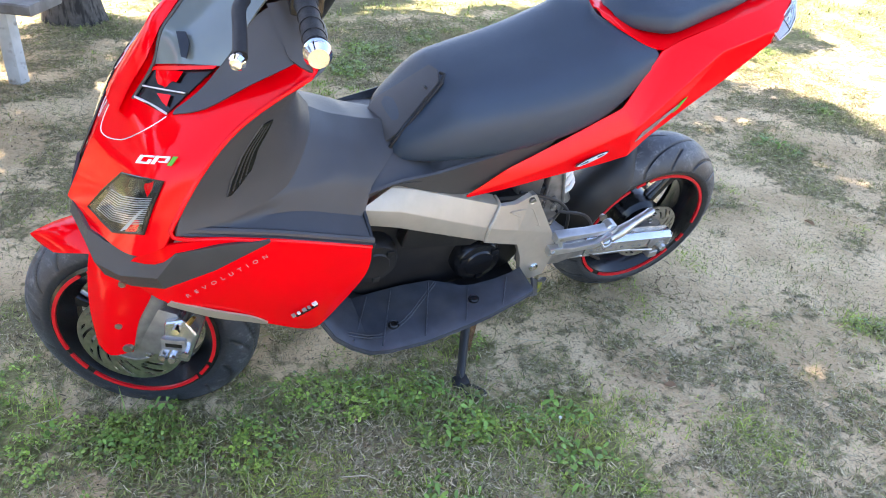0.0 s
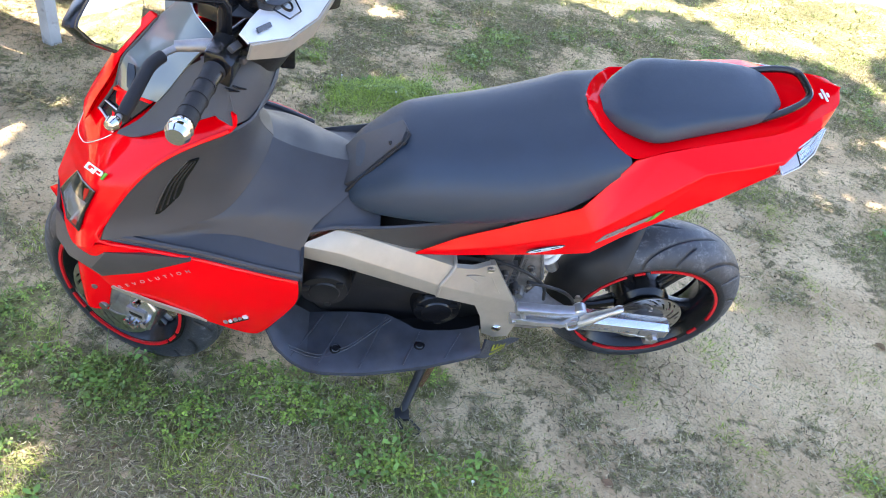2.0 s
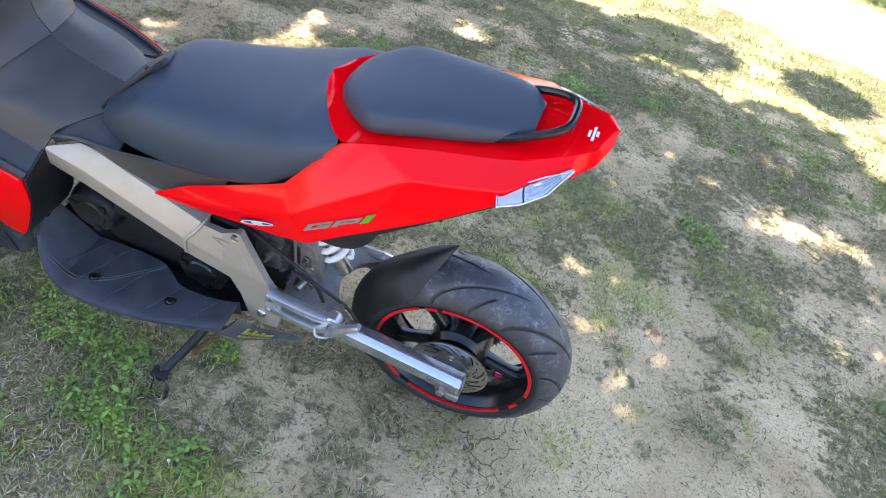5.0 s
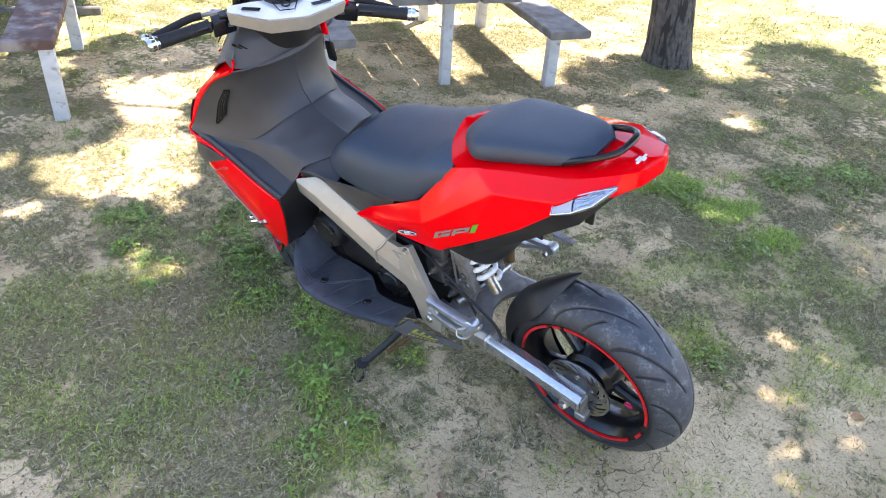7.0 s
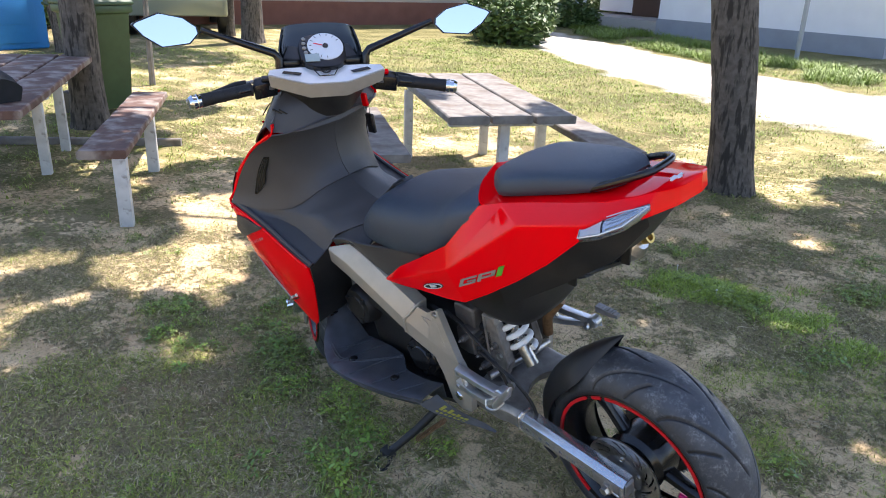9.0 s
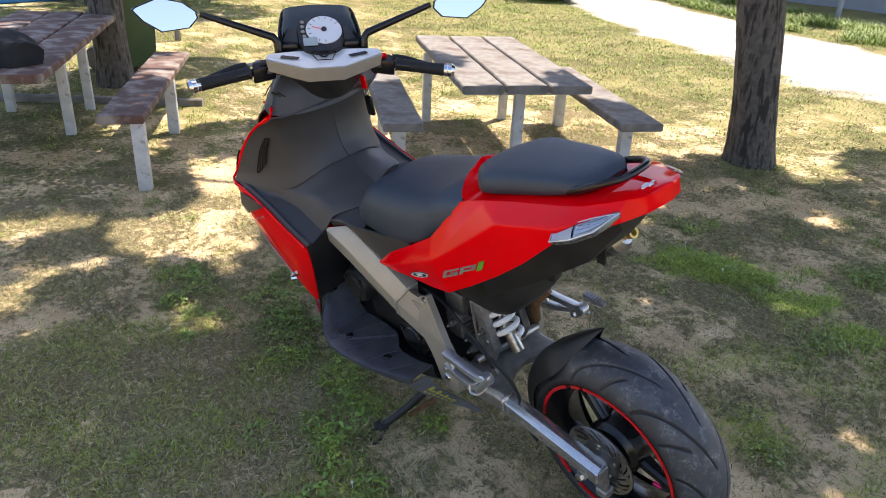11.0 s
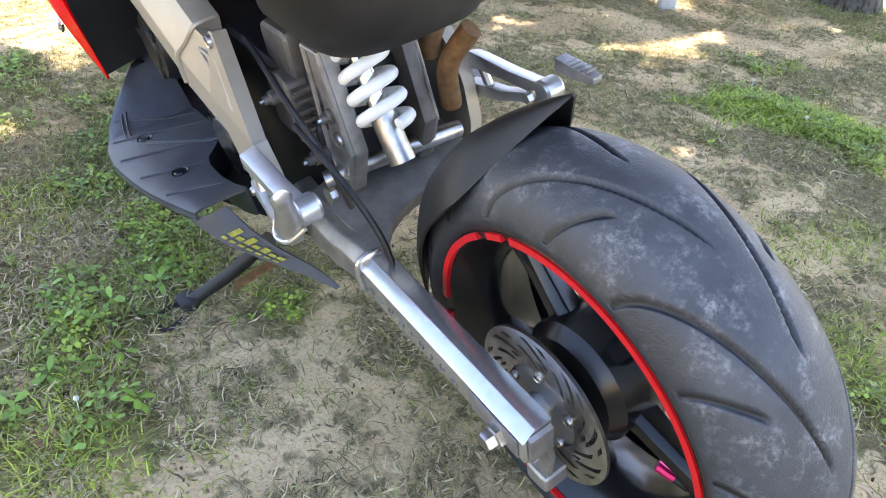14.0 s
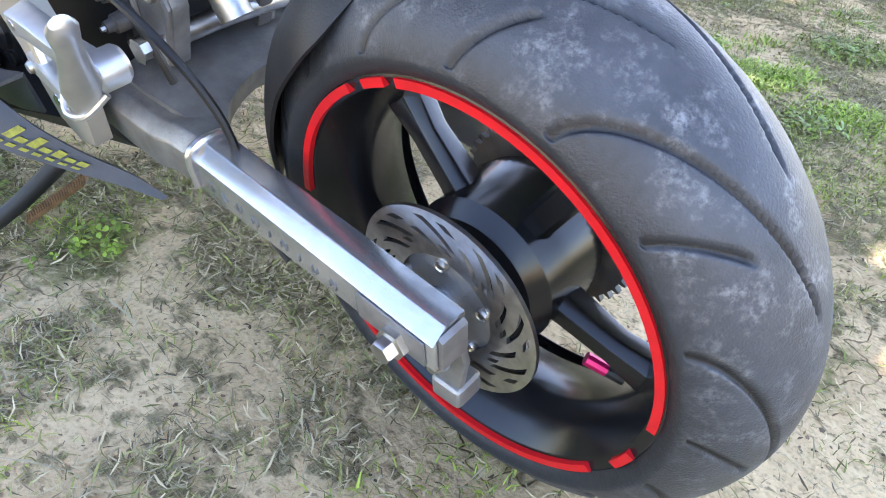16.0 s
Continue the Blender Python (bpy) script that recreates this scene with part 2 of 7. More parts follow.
# ---- ground ----
GREEN_SPOTS = [(0.11, 1.56, 0.16), (0.33, 1.54, 0.15), (0.57, 1.52, 0.15), (0.74, 1.60, 0.13), (0.90, 1.53, 0.12), (1.08, 1.40, 0.13), (1.25, 1.20, 0.16), (1.70, 1.15, 0.12), (0.20, 1.27, 0.13), (-0.02, 1.24, 0.10), (-0.22, 1.37, 0.12), (0.57, 1.38, 0.10), (0.80, 0.92, 0.16), (0.88, 1.18, 0.13),
               (0.74, 3.36, 0.14), (0.93, 3.38, 0.16), (1.12, 3.36, 0.14), (1.50, 3.20, 0.17), (1.34, 3.85, 0.18), (1.75, 2.48, 0.11), (3.70, 2.95, 0.20), (3.10, 2.60, 0.16), (2.44, 1.44, 0.10), (1.00, 1.36, 0.12), (1.16, 1.66, 0.10), (1.30, 1.36, 0.10), (0.02, 1.80, 0.12), (0.54, 3.65, 0.12), (1.56, 4.20, 0.18), (2.30, 3.30, 0.12)]


def cover(x, y):
    """How much green grows at a place, 0 to 1: known clumps, small tufts and the lawn farther off."""
    v = 0.34 * noise.noise((x * 3.7, y * 3.7, 7.7)) + 0.42 * noise.noise((x * 9.5, y * 9.5, 1.7)) - 0.10
    for sx, sy, r in GREEN_SPOTS:
        d = ((x - sx) ** 2 + (y - sy) ** 2) / (r * r)
        if d < 5:
            v += 0.60 * math.exp(-d)
    v += 0.62 * min(max((y - 4.0 + 0.3 * x) / 1.8, 0.0), 1.0) + 0.52 * min(max((-0.6 - x) / 1.8, 0.0), 1.0)
    return min(max(v, 0.0), 1.0)


def thatch(x, y):
    """How thickly dry clippings lie at a place, 0 to 1."""
    v = 0.52 + 0.50 * noise.noise((x * 1.7, y * 1.7, 4.2)) + 0.50 * noise.noise((x * 4.6, y * 4.6, 8.1)) + 0.35 * noise.noise((x * 12, y * 12, 2.9))
    v += 0.30 * math.exp(-((x - 0.9) / 0.9) ** 2 - ((y - 0.9) / 0.6) ** 2)
    v -= 0.28 * math.exp(-((x - 2.5) / 0.8) ** 2 - ((y - 2.1) / 0.9) ** 2) + 0.25 * math.exp(-((x - 1.6) / 0.35) ** 2 - ((y - 1.65) / 0.22) ** 2)
    return min(max(v, 0.0), 1.0)


def road_side(x, y):
    """Metres into the pale gravel road, below 0 outside it."""
    u = 0.28 * x + y
    near, far = 7.35, 10.1
    if x < -3.5:
        near += 0.36 * (-3.5 - x) ** 1.15 * 0.55
        far += 0.1 * (-3.5 - x)
    return min(u - near, far - u)


def height(x, y):
    h = 0.012 * noise.noise((x * 2.1, y * 2.1, 0)) + 0.005 * noise.noise((x * 9, y * 9, 5))
    h -= 0.044 * math.exp(-((x - 0.36) / 0.35) ** 2 - ((y - 1.7) / 0.35) ** 2)
    d = math.hypot(x - 1.2, y - 1.7)
    if d > 9:
        h += 0.35 * noise.noise((x * 0.06, y * 0.06, 2)) * min((d - 9) / 12, 1)
    return h


def build_ground():
    n = 460
    us = [2 * k / n - 1 for k in range(n + 1)]
    line = [81 * math.sinh(5.2 * u) / math.sinh(5.2) for u in us]
    verts, faces, cov, road, dry = [], [], [], [], []
    for gx in line:
        for gy in line:
            x, y = 1.2 + gx, 2.2 + gy
            verts.append((x, y, height(x, y)))
            cov.append(cover(x, y))
            road.append(road_side(x, y))
            dry.append(thatch(x, y))
    for i in range(n):
        for j in range(n):
            a = i * (n + 1) + j
            faces.append((a, a + n + 1, a + n + 2, a + 1))
    me = bpy.data.meshes.new("ground")
    me.from_pydata(verts, [], faces)
    for key, data in (("cover", cov), ("road", road), ("dry", dry)):
        me.attributes.new(key, "FLOAT", "POINT").data.foreach_set("value", data)
    me.shade_smooth()
    ob = tagged(new("ground", me), "dry pale earth with worn grass and straw litter", "ground", kind="structure")
    m = bpy.data.materials.new("earth")
    m.use_nodes = True
    nd, l = m.node_tree.nodes, m.node_tree.links
    b = nd["Principled BSDF"]
    b.inputs["Roughness"].default_value = 0.95
    b.inputs["Specular IOR Level"].default_value = 0.15
    co = nd.new("ShaderNodeTexCoord")

    def tex(scale, detail=5, stretch=None):
        t = nd.new("ShaderNodeTexNoise")
        t.inputs["Scale"].default_value, t.inputs["Detail"].default_value = scale, detail
        if stretch:
            mp = nd.new("ShaderNodeMapping")
            mp.inputs["Scale"].default_value, mp.inputs["Rotation"].default_value = stretch[:3], (0, 0, stretch[3])
            l.new(co.outputs["Object"], mp.inputs[0])
            l.new(mp.outputs[0], t.inputs["Vector"])
        else:
            l.new(co.outputs["Object"], t.inputs["Vector"])
        return t.outputs[0]

    def ramp(v, a, bb):
        r = nd.new("ShaderNodeMapRange")
        r.inputs[1].default_value, r.inputs[2].default_value = a, bb
        l.new(v, r.inputs[0])
        return r.outputs[0]

    def mix(f, c1, c2):
        x = nd.new("ShaderNodeMix")
        x.data_type = "RGBA"
        l.new(f, x.inputs[0])
        for k, c in ((6, c1), (7, c2)):
            if isinstance(c, tuple):
                x.inputs[k].default_value = (*c, 1)
            else:
                l.new(c, x.inputs[k])
        return x.outputs[2]

    def attr(key):
        a = nd.new("ShaderNodeAttribute")
        a.attribute_name = key
        return a.outputs["Fac"]

    def math2(op, a, bb):
        x = nd.new("ShaderNodeMath")
        x.operation = op
        for k, v in ((0, a), (1, bb)):
            if isinstance(v, (int, float)):
                x.inputs[k].default_value = v
            else:
                l.new(v, x.inputs[k])
        return x.outputs[0]

    earth = mix(ramp(tex(2.6, 9), 0.38, 0.60), (0.52, 0.375, 0.205), (0.72, 0.545, 0.315))
    earth = mix(math2("MULTIPLY", ramp(tex(160, 5), 0.50, 0.68), 0.55), earth, (0.32, 0.225, 0.12))
    crack = nd.new("ShaderNodeTexVoronoi")
    crack.feature = "DISTANCE_TO_EDGE"
    crack.inputs["Scale"].default_value = 9
    wob = nd.new("ShaderNodeTexNoise")
    wob.inputs["Scale"].default_value = 14
    l.new(co.outputs["Object"], wob.inputs["Vector"])
    shift = nd.new("ShaderNodeVectorMath")
    shift.operation = "MULTIPLY_ADD"
    shift.inputs[1].default_value = (0.11, 0.11, 0.11)
    l.new(wob.outputs["Color"], shift.inputs[0])
    l.new(co.outputs["Object"], shift.inputs[2])
    l.new(shift.outputs[0], crack.inputs["Vector"])
    lines = math2("MULTIPLY", math2("SUBTRACT", 1.0, ramp(crack.outputs["Distance"], 0.004, 0.016)), ramp(tex(2.9, 4), 0.56, 0.62))
    earth = mix(math2("MULTIPLY", lines, 0.6), earth, (0.10, 0.072, 0.045))
    crumbs = ramp(tex(95, 3), 0.62, 0.67)
    earth = mix(math2("MULTIPLY", crumbs, 0.7), earth, (0.20, 0.15, 0.09))
    edge = math2("ADD", attr("dry"), math2("MULTIPLY", math2("SUBTRACT", tex(30, 7), 0.5), 1.9))
    matted = ramp(edge, 0.44, 0.62)
    fibre = math2("MAXIMUM", ramp(tex(11, 3, (4, 42, 1, 0.5)), 0.50, 0.58), ramp(tex(11, 3, (40, 4, 1, 0.3)), 0.50, 0.58))
    fibre2 = math2("MAXIMUM", ramp(tex(15, 2, (5, 44, 1, 1.3)), 0.54, 0.60), ramp(tex(15, 2, (44, 5, 1, 0.9)), 0.54, 0.60))
    straw = mix(fibre, (0.20, 0.155, 0.08), (0.42, 0.345, 0.20))
    straw = mix(math2("MULTIPLY", fibre2, 0.7), straw, (0.21, 0.20, 0.085))
    earth = mix(math2("MULTIPLY", matted, 0.85), earth, straw)
    edge2 = math2("ADD", attr("cover"), math2("MULTIPLY", math2("SUBTRACT", tex(36, 6), 0.5), 1.1))
    earth = mix(math2("MULTIPLY", ramp(edge2, 0.20, 0.45), 0.8), earth, (0.165, 0.165, 0.058))
    gravel = math2("ADD", attr("road"), math2("MULTIPLY", math2("SUBTRACT", tex(1.3), 0.5), 1.6))
    pale = mix(ramp(tex(30, 6), 0.4, 0.7), (0.72, 0.68, 0.60), (0.56, 0.52, 0.44))
    l.new(mix(ramp(gravel, 0.0, 0.35), earth, pale), b.inputs["Base Color"])
    bp = nd.new("ShaderNodeBump")
    bp.inputs["Strength"].default_value, bp.inputs["Distance"].default_value = 0.9, 0.016
    l.new(math2("ADD", math2("MULTIPLY", tex(38, 8), 1.0), math2("SUBTRACT", math2("MULTIPLY", math2("MULTIPLY", fibre, matted), 0.30), math2("MULTIPLY", lines, 0.5))), bp.inputs["Height"])
    l.new(bp.outputs[0], b.inputs["Normal"])
    me.materials.append(m)
    return ob


build_ground()


# ---- trees, tables and the surroundings ----
BARK = material("bark", (0.105, 0.09, 0.075), 0.9, grain=0.3, grain_scale=30, bump=0.9, bump_scale=60)


def furrows():
    """Dark upright furrows between the ridges of the bark."""
    n, l = BARK.node_tree.nodes, BARK.node_tree.links
    b = n["Principled BSDF"]
    source = b.inputs["Base Color"].links[0].from_socket
    co, mp, t, r, x = n.new("ShaderNodeTexCoord"), n.new("ShaderNodeMapping"), n.new("ShaderNodeTexNoise"), n.new("ShaderNodeMapRange"), n.new("ShaderNodeMix")
    mp.inputs["Scale"].default_value = (38, 38, 7)
    t.inputs["Scale"].default_value, t.inputs["Detail"].default_value = 1.0, 4
    r.inputs[1].default_value, r.inputs[2].default_value = 0.50, 0.60
    x.data_type = "RGBA"
    x.inputs[7].default_value = (0.03, 0.025, 0.02, 1)
    l.new(co.outputs["Object"], mp.inputs[0])
    l.new(mp.outputs[0], t.inputs["Vector"])
    l.new(t.outputs[0], r.inputs[0])
    l.new(r.outputs[0], x.inputs[0])
    l.new(source, x.inputs[6])
    l.new(x.outputs[2], b.inputs["Base Color"])


furrows()
PLANK = material("weathered_plank", (0.20, 0.185, 0.165), 0.8, grain=0.25, grain_scale=16, bump=0.4, bump_scale=70, second=(0.11, 0.075, 0.055), second_scale=5, second_from=0.5, second_to=0.72)
PLANK_BROWN = material("brown_plank", (0.115, 0.062, 0.045), 0.75, grain=0.25, grain_scale=16, bump=0.4, bump_scale=70, second=(0.26, 0.22, 0.19), second_scale=7, second_from=0.47, second_to=0.62)
POST = material("chipped_white_paint", (0.55, 0.55, 0.53), 0.6, grain=0.15, grain_scale=12, second=(0.30, 0.28, 0.25), second_scale=22, second_from=0.58, second_to=0.7)
LEAF = material("tree_leaves", (0.07, 0.11, 0.025), 0.6, island=0.35)
LEAF.node_tree.nodes["Principled BSDF"].inputs["Subsurface Weight"].default_value = 0.0


def board(length, width, thick, worn=0.006, seed=0):
    """A plank along x with rounded, slightly uneven edges."""
    rnd = random.Random(seed)
    rings = []
    n = 14
    for k in range(n + 1):
        x = length * (k / n - 0.5)
        e = [rnd.uniform(-1, 1) * 0.0025 for _ in range(4)]
        a, b, t = width / 2 + e[0], -width / 2 + e[1], 0.0 + e[2] * 0.6
        w = worn
        rings.append([(x, b + w, -thick), (x, a - w, -thick), (x, a, -thick + w), (x, a, t - w), (x, a - w, t), (x, b + w, t), (x, b, t - w), (x, b, -thick + w)])
    return loft(rings)


def span(p, q, z):
    """The pose at the middle of p to q, with x along it, and the length."""
    p, q = Vector((*p, z)), Vector((*q, z))
    d = q - p
    mid = (p + q) / 2
    return pose(mid.x, mid.y, z, 0, 0, math.degrees(math.atan2(d.y, d.x))), d.length


def post(h, w=0.03, seed=0):
    return bevel(loft([[(-w * 0.9, -w, z), (w * 0.9, -w, z), (w * 0.9, w, z), (-w * 0.9, w, z)] for z in (-0.04, h * 0.5, h)]), 0.006)


def picnic_table(name, label, p, q, width, top, mat, thick=0.045, count=3, inset=0.22, legs=((-0.26, 0.26), (-0.26, 0.26))):
    m, length = span(p, q, 0)
    t = thing(name, label, "picnic table", m)
    w = width / count
    for k in range(count):
        part("plank", board(length - 0.02 * (k % 2), w - 0.016, thick, 0.007, 10 + k), mat, t, m=pose(0.006 * (k - 1), (k - (count - 1) / 2) * w, top))
    for sx in (-1, 1):
        part("crossbeam", box(sx * (length / 2 - inset) - 0.03, sx * (length / 2 - inset) + 0.03, -width * 0.42, width * 0.42, top - thick - 0.05, top - thick - 0.001, 0.006), POST, t)
        for y in legs[0] if sx < 0 else legs[1]:
            part("leg", post(top - thick - 0.045, 0.03), POST, t, m=pose(sx * (length / 2 - inset), y, 0))
    return t


def bench(label, p, q, width, top, mat, seed=0, thick=0.045, inset=0.2, legs=None):
    m, length = span(p, q, 0)
    t = thing("bench", label, "bench", m, group="benches beside the picnic tables")
    part("plank", board(length, width, thick, 0.007, seed), mat, t, m=pose(0, 0, top))
    for along, aside in legs or ((inset, 0), (length - inset, 0)):
        part("leg", post(top - thick, 0.034), POST, t, m=pose(along - length / 2, aside, 0))
    return t


picnic_table("picnic_table", "weathered grey plank picnic table on white posts", (-0.36, 3.325), (-1.87, 4.02), 0.75, 0.575, PLANK, legs=((-0.02,), (-0.27, 0.31)))
bench("weathered grey plank bench on white posts", (-0.58, 2.66), (-1.80, 3.25), 0.22, 0.395, PLANK, 3)
bench("weathered grey plank bench on white posts", (0.03, 3.84), (-1.40, 4.52), 0.25, 0.395, PLANK, 4)
picnic_table("picnic_table", "brown plank picnic table with peeling paint", (-1.85, 0.80), (-4.05, 1.72), 0.76, 0.57, PLANK_BROWN, inset=0.88, legs=((-0.25, 0.25), (-0.25, 0.27)))
bench("brown plank bench with peeling paint", (-1.33, 1.415), (-2.95, 2.175), 0.235, 0.41, PLANK_BROWN, 6, legs=((0.04, -0.075), (1.11, -0.075)))


def trunk_mesh(r0, r1, h, lean=(0, 0), seed=0, n=56, steps=46):
    """A tapered trunk with a flared foot and vertical bark ridges."""
    rings = []
    for k in range(steps + 1):
        z = h * k / steps
        r = r0 + (r1 - r0) * k / steps + 0.35 * r0 * math.exp(-z / 0.13)
        c = (lean[0] * z + 0.02 * math.sin(z * 1.7 + seed), lean[1] * z + 0.02 * math.cos(z * 1.3 + seed))
        ring = []
        for j in range(n):
            a = 2 * math.pi * j / n
            d = 1 + 0.09 * noise.noise((math.cos(a) * 1.2, math.sin(a) * 1.2, z * 0.8 + seed)) + 0.10 * abs(noise.noise((a * 5.0, z * 2.4, seed + 9))) + 0.05 * noise.noise((a * 12, z * 9, seed))
            ring.append((c[0] + r * d * math.cos(a), c[1] + r * d * math.sin(a), z - 0.05))
        rings.append(ring)
    return loft(rings)


def leaf_cloud(count, size, centres, seed, flat=0.5):
    """Many small pointed leaves, gathered in clumps round the centres (x, y, z, radius)."""
    rnd = np.random.RandomState(seed)
    c = np.array(centres)
    pick = rnd.choice(len(c), count, p=c[:, 3] ** 2 / (c[:, 3] ** 2).sum())
    d = rnd.normal(size=(count, 3))
    d /= np.linalg.norm(d, axis=1)[:, None]
    pos = c[pick, :3] + d * (c[pick, 3] * rnd.uniform(0.25, 1, count) ** 0.5)[:, None] * (1, 1, 0.75)
    a = rnd.normal(size=(count, 3)) * (1, 1, flat)
    a /= np.linalg.norm(a, axis=1)[:, None]
    b = np.cross(a, rnd.normal(size=(count, 3)))
    b /= np.linalg.norm(b, axis=1)[:, None]
    s = (size * rnd.uniform(0.6, 1.3, count))[:, None]
    v = np.stack([pos - a * s, pos + b * s * 0.42, pos + a * s, pos - b * s * 0.42], 1).reshape(-1, 3)
    f = np.arange(count * 4).reshape(-1, 4)
    me = bpy.data.meshes.new("leaves")
    me.from_pydata(v.tolist(), [], f.tolist())
    return me


def tree(label, x, y, r0, r1, h, lean, clumps, leaves, seed, size=0.05):
    t = thing("tree", label, "tree", pose(x, y, 0))
    part("trunk", trunk_mesh(r0, r1, h, lean, seed), BARK, t, sharp=60)
    top = Vector((lean[0] * h, lean[1] * h, h - 0.1))
    for cx, cy, cz, cr in clumps[:7]:
        tip = Vector((cx, cy, cz))
        part("limb", tube([top - Vector((0, 0, 0.4)), top.lerp(tip, 0.4) + Vector((0, 0, 0.3)), tip], [r1 * 0.55, r1 * 0.35, 0.015], 8, 4), BARK, t)
    if leaves:
        me = leaf_cloud(leaves, size, clumps, seed)
        me.materials.append(LEAF)
        crown = new("crown", me)
        crown.parent = t
        crown["label"] = "loose crown of small green leaves"
    return t


def crown_over(spots, base, up):
    """Clumps placed in the sun's way over the given spots of ground (x, y, radius), for a tree that stands at base."""
    out = []
    for x, y, r in spots:
        p = Vector((x, y, 0)) + SUN_DIR * (up / SUN_DIR.z)
        out.append((p.x - base[0], p.y - base[1], p.z + 0.25 * noise.noise((x, y, 1)), r))
    return out


TREE_R, TREE_L = (0.03, 4.96), (-3.92, 1.98)
tree("tall tree with a dark furrowed trunk", *TREE_R, 0.136, 0.126, 3.9, (-0.12, -0.03),
     crown_over([(0.9, 1.3, 0.8), (2.0, 2.3, 0.9), (0.8, 2.6, 0.8), (2.9, 1.4, 0.8), (3.1, 2.8, 0.8), (0.3, 1.9, 0.55), (1.6, 0.5, 0.7), (1.9, 3.7, 0.75), (1.3, 1.9, 0.8), (2.2, 1.2, 0.8), (3.5, 0.6, 0.6), (0.9, 3.7, 0.6), (0.6, 0.6, 0.5), (0.1, 2.7, 0.5), (1.4, 4.6, 0.5), (2.7, 4.3, 0.5), (2.6, 0.3, 0.5), (3.9, 1.9, 0.6), (0.7, 5.7, 0.45), (1.9, 5.6, 0.4), (0.25, 4.4, 0.55), (-0.15, 3.5, 0.4), (0.9, 4.9, 0.4), (2.0, 4.62, 0.45), (2.75, 4.75, 0.42), (3.35, 4.2, 0.5), (1.35, 5.3, 0.42), (2.1, 5.7, 0.3), (3.0, 5.68, 0.32), (4.4, 4.4, 0.5)], TREE_R, 4.3), 42000, 1, 0.085)
tree("tall tree with a grey furrowed trunk beside a green bin", *TREE_L, 0.125, 0.11, 3.4, (0.0, 0.03),
     crown_over([(-1.7, 1.2, 0.6), (-2.6, 0.9, 0.7), (-3.4, 1.6, 0.7), (-0.8, 2.3, 0.4), (-2.0, 2.3, 0.45), (-3.2, 0.2, 0.6), (-1.5, 0.4, 0.45), (-0.5, 0.2, 0.4), (-4.5, 1.0, 0.7), (-0.2, 1.25, 0.22), (-0.75, 1.0, 0.2), (-1.2, 2.9, 0.3), (-4.3, 2.6, 0.5), (-0.2, 1.1, 0.34), (0.05, 0.8, 0.34), (0.25, 0.35, 0.3), (-0.7, 0.5, 0.3), (-0.38, 2.12, 0.36), (-0.08, 1.78, 0.26), (-0.15, 2.42, 0.3), (0.02, 1.48, 0.2), (-1.2, 1.5, 0.3)], TREE_L, 4.2), 15000, 2, 0.085)


# ---- farther things ----
BIN = material("green_bin_plastic", (0.035, 0.075, 0.03), 0.5, grain=0.15, grain_scale=8)
BLUE = material("blue_plastic", (0.02, 0.20, 0.48), 0.5, grain=0.05)
CAR = material("pale_green_car_paint", (0.30, 0.34, 0.29), 0.3, metal=0.4, coat=0.6)
WALL = material("cream_render", (0.55, 0.47, 0.38), 0.9, grain=0.06, grain_scale=3)
PLINTH = material("red_brown_plinth", (0.26, 0.11, 0.075), 0.9, grain=0.1, grain_scale=4)
HOUSE = material("white_render", (0.78, 0.79, 0.82), 0.9, grain=0.04, grain_scale=2)
GREY = material("grey_plinth", (0.30, 0.32, 0.36), 0.9, grain=0.06, grain_scale=4)
PANE = material("dark_window_pane", (0.03, 0.03, 0.035), 0.1, coat=1)
FRAME = material("brown_window_frame", (0.08, 0.045, 0.03), 0.6, grain=0.2)
CLOTH = material("black_cloth", (0.008, 0.009, 0.010), 0.85, grain=0.3, grain_scale=12, bump=0.6, bump_scale=120)
STONE = material("pale_stone", (0.4, 0.38, 0.35), 0.9, grain=0.2)
HEDGE = material("shrub_leaves", (0.075, 0.125, 0.03), 0.6, island=0.4)


def wheelie_bin():
    t = thing("wheelie_bin", "green plastic wheelie bin behind a tree", "bin", pose(-4.42, 2.22, 0.0, 0, 0, 20))
    part("body", bevel(loft([[(-a, -b, z), (a, -b, z), (a, b, z), (-a, b, z)] for a, b, z in ((0.16, 0.17, 0.06), (0.19, 0.215, 0.85), (0.215, 0.24, 0.86), (0.215, 0.24, 0.92))]), 0.012), BIN, t)
    part("lid", bevel(loft([[(-a, -b, z), (a, -b, z), (a, b, z), (-a, b, z)] for a, b, z in ((0.225, 0.25, 0.922), (0.225, 0.25, 0.95), (0.16, 0.18, 0.99))]), 0.012), BIN, t)
    for y in (-0.20, 0.20):
        part("wheel", moved(lathe([(0, -0.03), (0.09, -0.03), (0.1, -0.02), (0.1, 0.02), (0.09, 0.03), (0, 0.03)], 28), pose(-0.2, y, 0.10)), BLACK, t)
    part("handle", tube([(-0.30, -0.2, 0.90), (-0.34, -0.2, 0.92), (-0.34, 0.2, 0.92), (-0.30, 0.2, 0.90)], 0.014, 10, 3), BIN, t)


wheelie_bin()
cab = thing("portable_toilet", "blue plastic portable toilet cabin", "toilet cabin", pose(-9.95, 2.2, 0, 0, 0, 12))
part("cabin", bevel(box(-0.55, 0.55, -0.55, 0.55, 0, 2.2), 0.05, 3), BLUE, cab)
door_ = part("door", bevel(box(0.552, 0.575, -0.40, 0.40, 0.1, 2.0), 0.02), BLUE, cab)
for z in (0.35, 0.85, 1.35):
    part("panel", bevel(box(0.577, 0.585, -0.30, 0.30, z, z + 0.36), 0.006), BLUE, door_)


